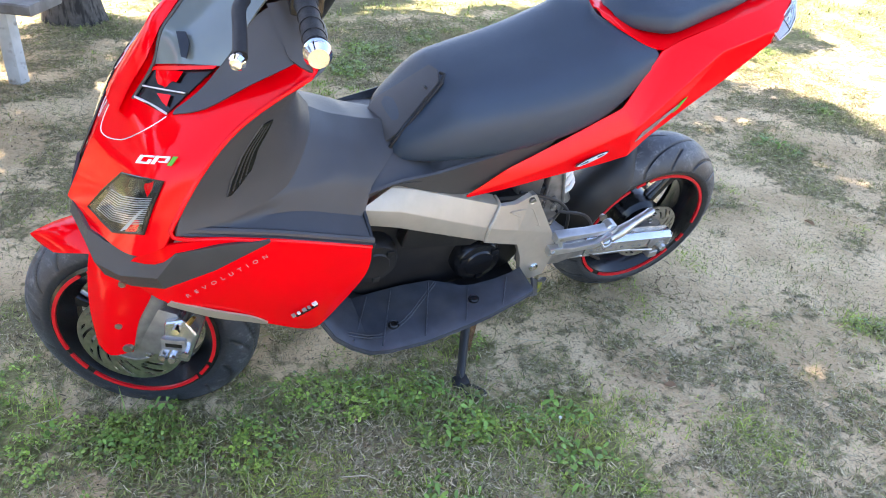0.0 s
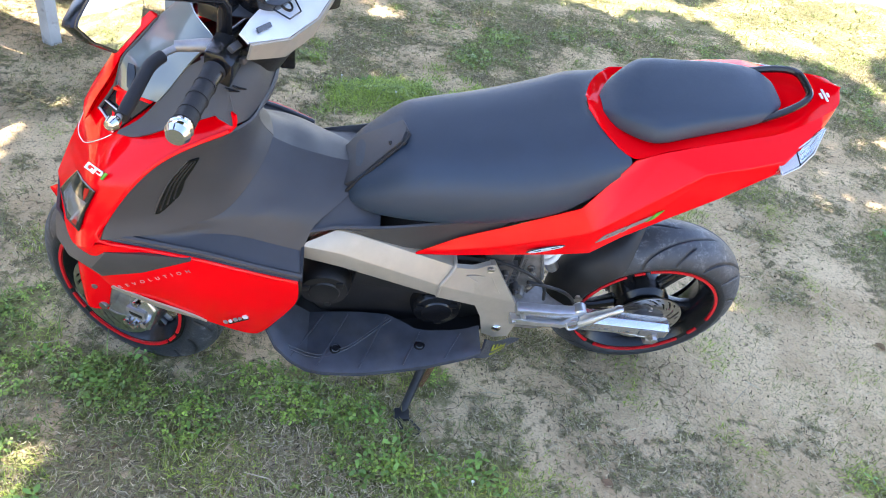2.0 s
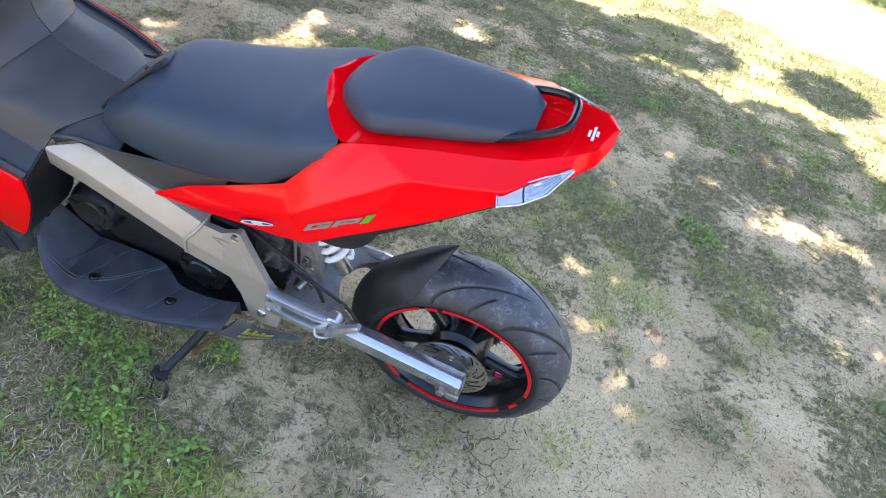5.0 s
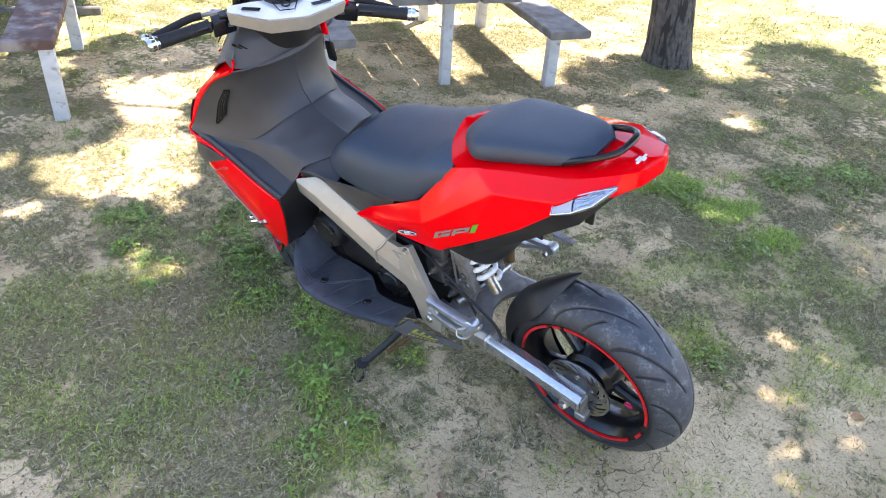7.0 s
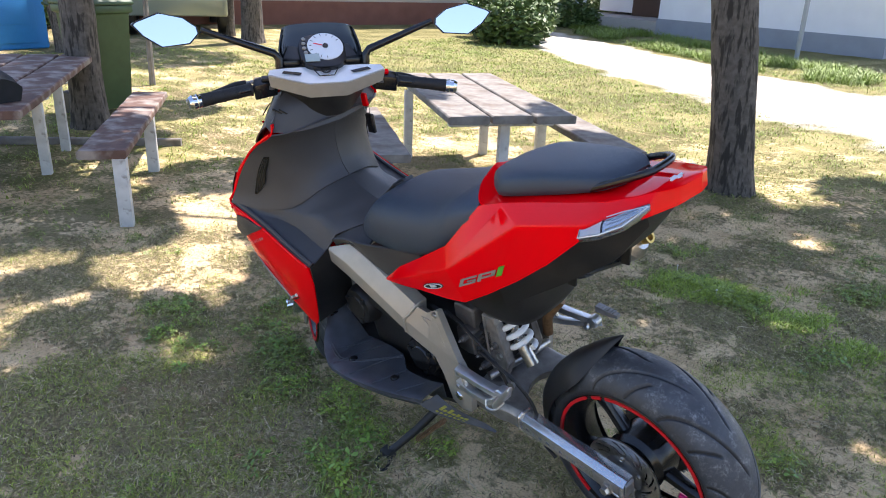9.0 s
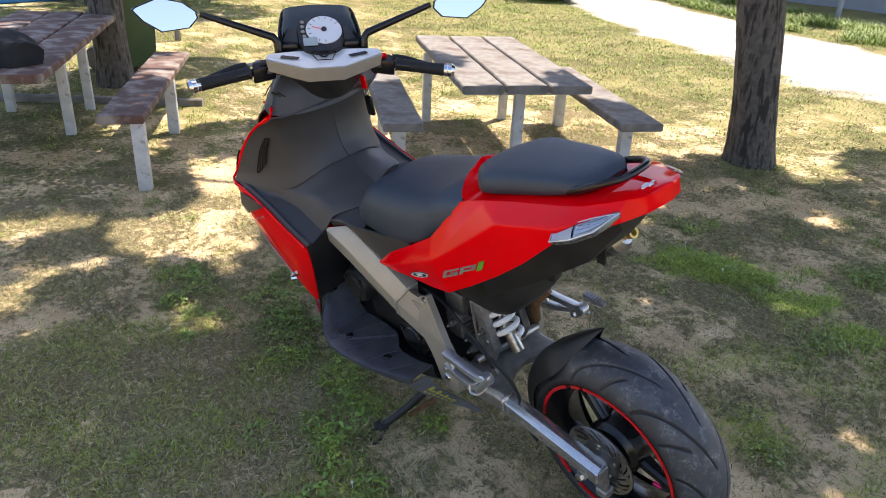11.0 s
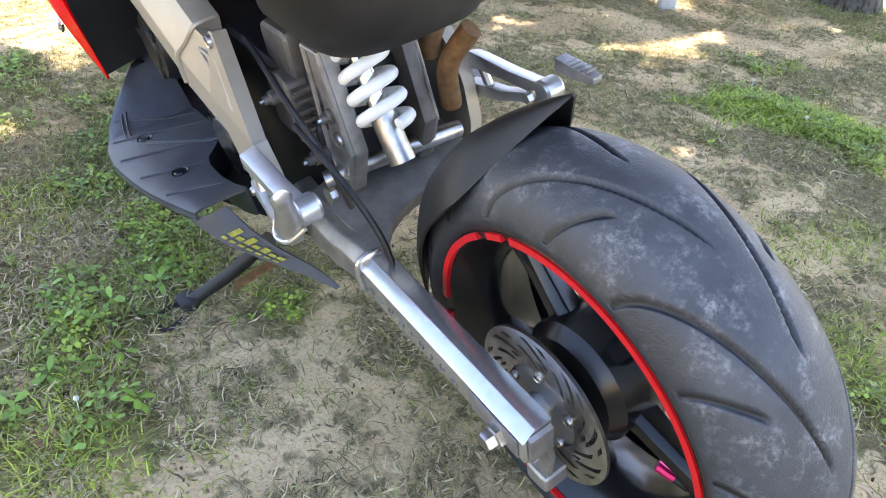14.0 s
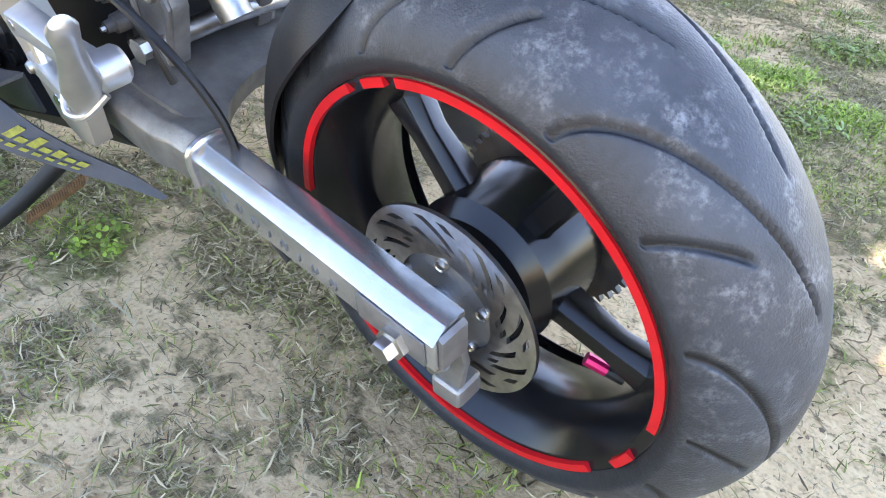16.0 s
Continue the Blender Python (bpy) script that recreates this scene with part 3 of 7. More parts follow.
def parked_car():
    t = thing("car", "pale green parked hatchback seen from behind", "car", pose(-12.3, 5.65, 0, 0, 0, 162))
    prof = [(-1.95, 0.35), (-2.0, 0.62), (-1.90, 0.92), (-1.0, 1.02), (-0.45, 1.42), (0.95, 1.46), (1.75, 1.02), (1.98, 0.92), (2.02, 0.6), (1.95, 0.32)]
    # the rear of the car points to -x
    part("body", bevel(loft([[(x * f, y, z) for x, z in prof] for y, f in ((-0.82, 0.985), (-0.76, 1.0), (0.76, 1.0), (0.82, 0.985))]), 0.05, 3), CAR, t)
    part("bumper", bevel(box(1.93, 2.12, -0.80, 0.80, 0.30, 0.58), 0.05, 3), CAR, t)
    part("rear_window", loft([[(x, y, z) for y, z in ((-0.62, 1.04), (0.62, 1.04), (0.55, 1.40), (-0.55, 1.40))] for x in (1.30, 1.74)]), PANE, t)
    for y in (-0.72, 0.72):
        part("tail_light", bevel(box(1.90, 2.03, y - 0.09, y + 0.09, 0.70, 0.95), 0.02), RIM_RED, t)
    pl = part("number_plate", box(2.121, 2.13, -0.26, 0.26, 0.66, 0.77), WHITE_DECAL, t)
    for k in range(6):
        part("print_bar", box(2.1305, 2.132, -0.2 + 0.07 * k, -0.16 + 0.07 * k, 0.685, 0.745), SATIN, pl)
    for x in (-1.25, 1.28):
        for y in (-0.78, 0.78):
            w = part("wheel", moved(lathe([(0, -0.09), (0.18, -0.09), (0.21, -0.10), (0.29, -0.09), (0.31, -0.05), (0.31, 0.05), (0.29, 0.09), (0, 0.09)], 36), pose(x, y, 0.305)), BLACK, t)
            part("hubcap", moved(lathe([(0, -0.10), (0.17, -0.10), (0.19, -0.09), (0.19, 0.09), (0.17, 0.10), (0, 0.10)], 30), pose(x, y * 1.02, 0.305)), ALU, w)


parked_car()


def long_building():
    m, length = span((-14.2, 3.0), (-11.6, 14.6), 0)
    t = thing("building", "long cream rendered building with a red-brown plinth", "building", m)
    part("wall", box(-length / 2, length / 2, 0, 4.0, 0.45, 3.2), WALL, t)
    part("plinth", box(-length / 2 - 0.02, length / 2 + 0.02, -0.05, 4.0, -0.3, 0.45), PLINTH, t)
    part("roof", loft([[(x, -0.5, 3.2), (x, 4.5, 3.2), (x, 2.0, 4.4)] for x in (-length / 2 - 0.4, length / 2 + 0.4)]), PLINTH, t)
    for k in range(4):
        x = -length / 2 + 1.6 + 2.8 * k
        w = part("window", box(x, x + 1.1, -0.03, 0.02, 1.2, 2.3), PANE, t)
        part("frame", join(box(x - 0.06, x + 1.16, -0.05, -0.031, 1.14, 1.2), box(x - 0.06, x + 1.16, -0.05, -0.031, 2.3, 2.36), box(x - 0.06, x, -0.05, -0.031, 1.2, 2.3), box(x + 1.1, x + 1.16, -0.05, -0.031, 1.2, 2.3)), FRAME, w)


long_building()


def white_house():
    t = thing("house", "white rendered house with a grey plinth", "house", pose(-3.3, 15.2, 0, 0, 0, 184))
    part("wall", box(0, 4.7, -7.0, 0, 0.36, 3.2), HOUSE, t)
    part("wall", box(4.7, 7.2, -7.0, -1.2, 0.36, 3.2), HOUSE, t)
    part("plinth", box(-0.02, 4.72, -7.0, 0.03, -0.3, 0.36), GREY, t)
    part("plinth", box(4.7, 7.3, -7.0, 0.0, -0.3, 0.30), STONE, t)
    part("roof", loft([[(x, 0.6, 3.2), (x, -7.6, 3.2), (x, -3.5, 5.0)] for x in (-0.5, 7.6)]), PLINTH, t)
    part("porch_post", box(6.9, 7.1, -0.25, -0.05, 0.30, 3.2), HOUSE, t)
    for x, z, ww, hh in ((1.0, 1.28, 0.7, 1.0), (3.2, 1.28, 0.7, 1.0)):
        w = part("window", box(x, x + ww, -0.02, 0.015, z, z + hh), PANE, t)
        part("frame", join(box(x - 0.05, x + ww + 0.05, 0.002, 0.04, z - 0.06, z), box(x - 0.05, x + ww + 0.05, 0.002, 0.04, z + hh, z + hh + 0.06), box(x - 0.05, x, 0.002, 0.04, z, z + hh), box(x + ww, x + ww + 0.05, 0.002, 0.04, z, z + hh)), FRAME, w)
    part("door", box(5.3, 6.2, -1.21, -1.17, 0.30, 2.3), FRAME, t)


white_house()
pole = thing("signpost", "thin grey metal post beside the road", "post", pose(-3.75, 13.0, 0))
part("post", tube([(0, 0, -0.1), (0, 0, 2.4)], 0.04, 12), GREY, pole)
part("sign_back", box(-0.25, 0.25, 0.042, 0.055, 1.25, 1.9, 0.01), GREY, pole)
sapl = thing("stake", "rough wooden stake with a young sapling", "stake", pose(-5.80, 3.08, 0))
part("stake", tube([(0, 0, -0.05), (0.02, 0.0, 0.5), (0.0, 0.02, 1.3)], [0.035, 0.03, 0.028], 8, 3), PLANK, sapl)
me = leaf_cloud(260, 0.05, [(0.1, 0.0, 1.3, 0.3), (0.0, 0.15, 1.7, 0.35)], 12)
me.materials.append(HEDGE)
new("leaves", me).parent = sapl
edge = thing("edging_board", "grey board lying along the grass edge", "board", span((-3.75, 1.05), (-2.92, 2.36), 0)[0])
part("board", board(1.55, 0.05, 0.07, 0.008, 30), PLANK, edge, m=pose(0, 0, 0.05))
jk = thing("jacket", "crumpled black jacket lying on the brown table", "jacket", pose(-2.16, 1.04, 0.572, 0, 0, 24))
rings = []
for k in range(9):
    u = k / 8
    rings.append([((u - 0.5) * 0.42 + 0.02 * math.sin(9 * u), 0.16 * math.cos(a) * (0.45 + 0.55 * math.sin(math.pi * min(max(u, 0.06), 0.94))) + 0.015 * math.sin(7 * u + a * 3), max(0.0, 0.07 + 0.085 * math.sin(a) * math.sin(math.pi * min(max(u, 0.1), 0.9)) ** 0.6 + 0.014 * math.sin(11 * u + 2 * a) - 0.06 * (math.sin(a) < 0))) for a in (2 * math.pi * q / 20 for q in range(20))])
part("cloth", loft(rings), CLOTH, jk, sharp=70)
tree("slender tree far behind the tables", -9.4, 5.9, 0.17, 0.13, 3.2, (0.02, -0.03), [(0, 0, 4.2, 1.2), (1.0, 0.6, 4.4, 1.0), (-0.8, 0.5, 4.6, 1.0)], 3000, 5, 0.12)
tree("slender tree far behind the tables", -10.6, 6.0, 0.07, 0.06, 3.0, (0.0, 0.03), [(0, 0, 3.8, 0.8), (0.4, -0.5, 4.0, 0.8)], 1500, 6, 0.12)
tree("leaning young tree beside the hedge", -9.0, 2.9, 0.09, 0.07, 3.0, (-0.12, -0.05), [(-0.4, 0, 3.8, 1.0), (0.2, 0.6, 4.0, 0.9)], 2000, 7, 0.12)
for k, (x, y, r, h) in enumerate(((-12.6, 1.6, 0.9, 0.7), (-12.9, 3.0, 0.8, 0.7), (-12.2, 0.2, 0.9, 0.6), (-7.75, 10.15, 0.75, 0.6), (-8.6, 10.95, 0.9, 0.8), (-9.6, 11.9, 1.0, 0.9), (-10.2, 14.5, 0.7, 0.4), (-11.6, 16.4, 1.2, 0.7), (-14.6, 19.5, 1.6, 1.2), (-17.0, 22.0, 2.2, 1.8), (-11.5, 20.5, 1.8, 1.4))):
    b_ = thing("shrub", "dense green shrub at the edge of the grass", "shrub", pose(x, y, 0), group="shrubs round the park")
    me = leaf_cloud(2600, 0.075, [(0, 0, h * 0.7, r * 0.75), (r * 0.5, r * 0.2, h * 0.5, r * 0.55), (-r * 0.5, -r * 0.2, h * 0.5, r * 0.55), (0.1, r * 0.5, h * 0.45, r * 0.5)], 40 + k)
    me.materials.append(HEDGE)
    new("foliage", me).parent = b_
    part("stem", tube([(0, 0, -0.05), (0.05, 0.03, h * 0.5), (0.02, 0.0, h)], [0.05, 0.035, 0.015], 8, 3), BARK, b_)


# ---- grass, clover and straw ----
def blades(name, label, spots, per, length, width, mat, flat, seed, lift=0.0):
    """Tufts of bent blades at the spots (x, y, strength), joined into one mesh."""
    rnd = np.random.RandomState(seed)
    sp = np.repeat(np.array(spots), per, axis=0)
    n = len(sp)
    a = rnd.uniform(0, 2 * np.pi, n)
    L = length * rnd.uniform(0.45, 1.25, n) * (0.6 + 0.6 * sp[:, 2])
    tilt = rnd.uniform(0.35, 1.25, n) if not flat else rnd.uniform(1.35, 1.6, n)
    d = np.stack([np.cos(a) * np.sin(tilt), np.sin(a) * np.sin(tilt), np.cos(tilt)], 1)
    side = np.stack([-np.sin(a), np.cos(a), np.zeros(n)], 1) * (width * rnd.uniform(0.6, 1.3, n))[:, None]
    off = rnd.normal(size=(n, 2)) * (0.028 if not flat else 0.09)
    base = np.stack([sp[:, 0] + off[:, 0], sp[:, 1] + off[:, 1], np.zeros(n)], 1)
    base[:, 2] = [height(x, y) - 0.002 + lift for x, y in base[:, :2]]
    if flat:
        base[:, 2] += rnd.uniform(0.001, 0.008, n)
    mid = base + d * (L * 0.55)[:, None]
    tip = base + d * L[:, None] - np.stack([-np.cos(a), -np.sin(a), np.ones(n)], 1) * (L * (0.0 if flat else 0.22))[:, None]
    v = np.stack([base - side, base + side, mid + side * 0.8, mid - side * 0.8, tip], 1).reshape(-1, 3)
    i = np.arange(n)[:, None] * 5
    f4 = (i + [0, 1, 2, 3]).tolist()
    f3 = (i + [3, 2, 4]).tolist()
    me = bpy.data.meshes.new(name)
    me.from_pydata(v.tolist(), [], f4 + f3)
    me.materials.append(mat)
    return tagged(new(name, me), label, "grass", kind="stuff")


def scatter(count, x0, x1, y0, y1, keep, seed):
    rnd = random.Random(seed)
    out = []
    while count > 0:
        count -= 1
        x, y = rnd.uniform(x0, x1), rnd.uniform(y0, y1)
        c = cover(x, y)
        if road_side(x, y) < 0 and rnd.random() < keep(c):
            out.append((x, y, c))
    return out


def litter(name, label, count, mask, length, width, mat, seed, area=(-1.3, 4.3, 0.1, 4.9), rise=0.010, tilt=0.35):
    """Thin dry pieces lying loosely on the earth where the mask lets them, joined into one mesh."""
    rnd = np.random.RandomState(seed)
    pts = np.stack([rnd.uniform(area[0], area[1], count), rnd.uniform(area[2], area[3], count)], 1)
    keep = rnd.uniform(0, 1, count)
    pts = np.array([p for p, k in zip(pts.tolist(), keep) if k < mask(p[0], p[1])])
    n = len(pts)
    a, t = rnd.uniform(0, 2 * np.pi, n), rnd.normal(0, tilt, n)
    L, w = length * rnd.uniform(0.35, 1.3, n), width * rnd.uniform(0.5, 1.4, n)
    d = np.stack([np.cos(a) * np.cos(t), np.sin(a) * np.cos(t), np.sin(t)], 1)
    side = np.stack([-np.sin(a), np.cos(a), rnd.normal(0, 0.4, n)], 1) * w[:, None]
    c = np.stack([pts[:, 0], pts[:, 1], np.array([height(x, y) for x, y in pts]) + 0.001 + rise * rnd.uniform(0, 1, n) ** 2 + np.abs(np.sin(t)) * L * 0.4], 1)
    bend = np.stack([-np.sin(a), np.cos(a), np.zeros(n)], 1) * (L * rnd.normal(0, 0.10, n))[:, None]
    p, q = c - d * (L * 0.5)[:, None], c + d * (L * 0.5)[:, None]
    m = c + bend
    v = np.stack([p - side * 0.5, p + side * 0.5, m + side, q + side * 0.3, q - side * 0.3, m - side], 1).reshape(-1, 3)
    i = np.arange(n)[:, None] * 6
    me = bpy.data.meshes.new(name)
    me.from_pydata(v.tolist(), [], (i + [0, 1, 2, 5]).tolist() + (i + [5, 2, 3, 4]).tolist())
    me.materials.append(mat)
    return tagged(new(name, me), label, "litter", kind="stuff")


def leaflets(name, label, spots, per, spread, size, stem, mat, seed, slim=0.8):
    """Low plants of three rounded leaflets on short stalks round each spot, joined into one mesh."""
    rnd = np.random.RandomState(seed)
    sp = np.repeat(np.array(spots), per, axis=0)
    n = len(sp)
    base = np.stack([sp[:, 0] + rnd.normal(0, spread, n), sp[:, 1] + rnd.normal(0, spread, n)], 1)
    z = np.array([height(x, y) for x, y in base]) + stem * rnd.uniform(0.25, 1.1, n) * (0.5 + 0.6 * sp[:, 2])
    turn = rnd.uniform(0, 2 * np.pi, n)
    s = size * rnd.uniform(0.6, 1.25, n)
    lean = rnd.normal(0, 0.35, (n, 2))
    out, k = [], 0
    for j in range(3):
        a = turn + j * 2.094 + rnd.normal(0, 0.15, n)
        f = np.stack([np.cos(a), np.sin(a)], 1)
        g = np.stack([-np.sin(a), np.cos(a)], 1)
        for along, aside, up in ((0.05, 0, 0), (0.55, slim * 0.5, 0.10), (1.0, slim * 0.36, 0.02), (1.02, -slim * 0.36, 0.02), (0.55, -slim * 0.5, 0.10)):
            xy = f * (s * along)[:, None] + g * (s * aside)[:, None]
            out.append(np.stack([base[:, 0] + xy[:, 0], base[:, 1] + xy[:, 1], z + s * up + (xy * lean).sum(1)], 1))
    v = np.stack(out, 1).reshape(-1, 3)
    i = np.arange(n * 3)[:, None] * 5
    me = bpy.data.meshes.new(name)
    me.from_pydata(v.tolist(), [], (i + [0, 1, 4]).tolist() + (i + [1, 2, 3, 4]).tolist())
    me.materials.append(mat)
    return tagged(new(name, me), label, "plants", kind="stuff")


GRASS = material("grass_blades", (0.22, 0.28, 0.04), 0.6, island=0.55, second=(0.27, 0.27, 0.08), second_scale=2.6, second_from=0.42, second_to=0.62)
LAWN = material("lawn_blades", (0.23, 0.31, 0.04), 0.6, island=0.5, second=(0.33, 0.35, 0.09), second_scale=1.1, second_from=0.42, second_to=0.62)
CLOVER = material("clover_leaves", (0.165, 0.230, 0.034), 0.5, island=0.6, second=(0.25, 0.35, 0.045), second_scale=5.0, second_from=0.45, second_to=0.6)
bush = [q for q in scatter(60000, -1.2, 4.2, 0.2, 4.6, lambda c: max(0.0, c - 0.27) * 1.5, 28) if q[0] < 0.9 + 0.2 * noise.noise((q[0] * 5, q[1] * 5, 0)) or q[1] > 2.9 or noise.noise((q[0] * 8, q[1] * 8, 5)) > 0.22]
leaflets("clover", "dense low clover patches on the earth", bush, 4, 0.016, 0.0085, 0.028, CLOVER, 29)
leaflets("weeds", "small broad-leaved weeds in tufts", [q for q in scatter(9000, -0.8, 3.4, 0.4, 4.0, lambda c: max(0.0, c - 0.30) * 0.8, 71)], 3, 0.014, 0.020, 0.030, material("weed_leaves", (0.16, 0.27, 0.04), 0.5, island=0.4), 72, 0.45)
near = scatter(60000, -1.6, 4.4, -0.2, 4.8, lambda c: max(0.0, c - 0.10) ** 1.1 * 1.2, 21)
blades("grass", "short sparse green grass on dry earth", near, 5, 0.038, 0.0013, GRASS, False, 22)
far_ = scatter(30000, -9, 7, 4.2, 13, lambda c: 0.12 + 0.85 * c, 23) + scatter(14000, -9, -0.8, -2, 5, lambda c: 0.10 + 0.85 * c, 26)
blades("grass", "grass in the sun beyond the tables", far_, 6, 0.045, 0.003, LAWN, False, 24)
DRY_MASK = lambda x, y: 0.10 + 0.90 * min(max((thatch(x, y) - 0.34) / 0.25, 0.0), 1.0)
litter("dry_clippings", "matted grey straw clippings on the earth", 230000, DRY_MASK, 0.022, 0.0010, material("grey_straw", (0.48, 0.395, 0.23), 0.8, island=0.6), 51)
litter("dry_clippings", "dark brown rotted clippings on the earth", 120000, DRY_MASK, 0.018, 0.0011, material("brown_straw", (0.165, 0.125, 0.070), 0.85, island=0.6), 52)
litter("green_clippings", "faded olive grass clippings on the earth", 220000, DRY_MASK, 0.026, 0.0010, material("olive_straw", (0.27, 0.26, 0.085), 0.75, island=0.5), 53, rise=0.016, tilt=0.5)
near_wheel = (0.7, 2.7, 0.8, 2.3)
litter("dry_clippings", "fine pale straw round the rear wheel", 50000, DRY_MASK, 0.018, 0.0008, material("pale_straw", (0.46, 0.38, 0.23), 0.8, island=0.45), 57, near_wheel)
litter("earth_crumbs", "dark crumbs of earth and leaf bits", 36000, lambda x, y: 0.6, 0.007, 0.0022, material("crumbs", (0.16, 0.115, 0.07), 0.9, island=0.6), 58, rise=0.004, tilt=0.6)
litter("straw", "a few long pale straws on the earth", 520, lambda x, y: 0.8, 0.10, 0.0012, material("long_straw", (0.52, 0.44, 0.28), 0.8, island=0.3), 54, rise=0.012, tilt=0.12)
blades("dry_grass", "short dry grass stubble on the earth", scatter(30000, -1.4, 4.4, 0.0, 4.8, lambda c: 0.10 + 0.5 * c, 31), 4, 0.026, 0.0010, material("grass_stubble", (0.24, 0.205, 0.10), 0.7, island=0.6), False, 32)
THATCH = material("thin_grass", (0.21, 0.235, 0.06), 0.7, island=0.6)
blades("thin_grass", "thin olive grass standing in loose clumps on bare earth", [q for q in scatter(52000, -1.0, 4.2, 0.0, 4.6, lambda c: 0.8, 81) if noise.noise((q[0] * 3.1, q[1] * 3.1, 9.0)) + 0.7 * noise.noise((q[0] * 13, q[1] * 13, 4.0)) > 0.24], 5, 0.030, 0.0010, THATCH, False, 82)


def near_spots(spots, x, y):
    return max(math.exp(-((x - sx) ** 2 + (y - sy) ** 2) / (r * r)) for sx, sy, r in spots)


# Dense grass at these spots; its brighter green paints in the sunlight on it.
BRIGHT = [(0.78, 3.31, 0.09), (0.90, 3.36, 0.12), (1.02, 3.41, 0.10), (1.34, 3.41, 0.09), (1.62, 3.35, 0.08)]
blades("lush_sunlit_grass", "lush green grass patch on the earth, sunlight put into its bright colour", [q for q in scatter(26000, 0.45, 1.65, 3.0, 4.1, lambda c: 1.0, 91) if near_spots(BRIGHT, q[0], q[1]) > 0.45 + 0.7 * noise.noise((q[0] * 14, q[1] * 14, 2.0))], 6, 0.045, 0.0022, material("lush_sunlit_blades", (0.31, 0.42, 0.05), 0.55, island=0.5), False, 92)
SOFT = [(0.55, 0.73, 0.24), (0.69, 1.03, 0.22), (0.94, 0.88, 0.24), (0.65, 1.29, 0.14), (0.14, 0.83, 0.22), (0.22, 1.22, 0.12), (0.30, 0.55, 0.25), (1.20, 0.72, 0.20), (1.73, 2.49, 0.14), (2.10, 2.75, 0.16), (1.55, 2.95, 0.20), (1.85, 3.20, 0.22), (2.5, 2.95, 0.18), (1.40, 2.60, 0.10), (1.23, 1.2, 0.16), (1.69, 1.16, 0.12), (1.4, 1.31, 0.1), (3.04, 2.31, 0.1), (2.39, 1.46, 0.07)]
blades("fine_grass", "fine yellow-green grass thinly spread on the earth", [q for q in scatter(60000, -0.4, 3.0, 0.1, 3.7, lambda c: 0.9, 93) if near_spots(SOFT, q[0], q[1]) > 0.50 + 0.9 * noise.noise((q[0] * 6, q[1] * 6, 6.0)) + 0.7 * noise.noise((q[0] * 19, q[1] * 19, 3.0))], 5, 0.034, 0.0012, material("fine_blades", (0.33, 0.40, 0.055), 0.6, island=0.6), False, 94)

verge = []
rnd_ = random.Random(61)
while len(verge) < 5200:
    x_, y_ = rnd_.uniform(-12, 5), rnd_.uniform(9, 16)
    if -1.9 < road_side(x_, y_) < -0.1 and 0.28 * x_ + y_ > 10 and noise.noise((x_ * 0.9, y_ * 0.9, 3)) > -0.1:
        verge.append((x_, y_, 0.7))
blades("verge_grass", "tall unmown grass along the far side of the road", verge, 7, 0.20, 0.005, material("verge", (0.20, 0.28, 0.05), 0.6, island=0.4), False, 62)
blades("tall_grass", "taller tufts of fresh grass", scatter(380, -1.0, 3.8, 0.0, 4.2, lambda c: max(0.0, c - 0.15) * 1.2, 55), 14, 0.085, 0.0014, material("fresh_grass", (0.20, 0.27, 0.045), 0.55, island=0.45), False, 56)


def clover_flowers():
    """Small white flower heads standing in the clover."""
    rnd = random.Random(40)
    heads = []
    for x, y, c in scatter(260, -0.2, 3.2, 0.4, 3.8, lambda c: max(0.0, c - 0.3) * 0.9, 41):
        z = height(x, y) + rnd.uniform(0.03, 0.05)
        r = rnd.uniform(0.004, 0.006)
        head = bmesh.new()
        bmesh.ops.create_icosphere(head, subdivisions=1, radius=r, matrix=Matrix.Translation((x, y, z)))
        heads.append(join(head, tube([(x + 0.004, y, z - 0.045), (x, y, z)], 0.0009, 4)))
    me = bpy.data.meshes.new("clover_flowers")
    bm = join(*heads)
    bm.to_mesh(me)
    me.materials.append(material("clover_flower", (0.66, 0.66, 0.56), 0.8, grain=0.2, grain_scale=300))
    tagged(new("clover_flowers", me), "small white clover flowers in the grass", "flowers", kind="stuff")


clover_flowers()


def fallen_leaf(x, y, turn, size):
    me = bpy.data.meshes.new("fallen_leaf")
    bm = patch([[(u * size, -w * size, abs(w) * size * 0.6 + 0.004), (u * size, 0, 0.002), (u * size, w * size, abs(w) * size * 0.5 + 0.003)] for u, w in ((-0.5, 0.02), (-0.3, 0.22), (0.0, 0.33), (0.3, 0.2), (0.5, 0.02))], 2, 2, 0.0008)
    bm.to_mesh(me)
    me.materials.append(LEAF_BROWN)
    tagged(new("fallen_leaf", me), "curled dry brown leaf lying on the earth", "leaf", "fallen leaves").matrix_world = pose(x, y, height(x, y), 4, 6, turn)


LEAF_BROWN = material("dry_leaf", (0.27, 0.16, 0.08), 0.8, grain=0.25, grain_scale=60)
for x_, y_, turn_, size_ in ((1.30, 1.27, 20, 0.05), (0.86, 1.16, 80, 0.04), (1.62, 1.36, 140, 0.035), (2.25, 2.55, 40, 0.045), (1.9, 3.1, 200, 0.05), (0.3, 1.0, 10, 0.04), (2.7, 2.0, 300, 0.04)):
    fallen_leaf(x_, y_, turn_, size_)


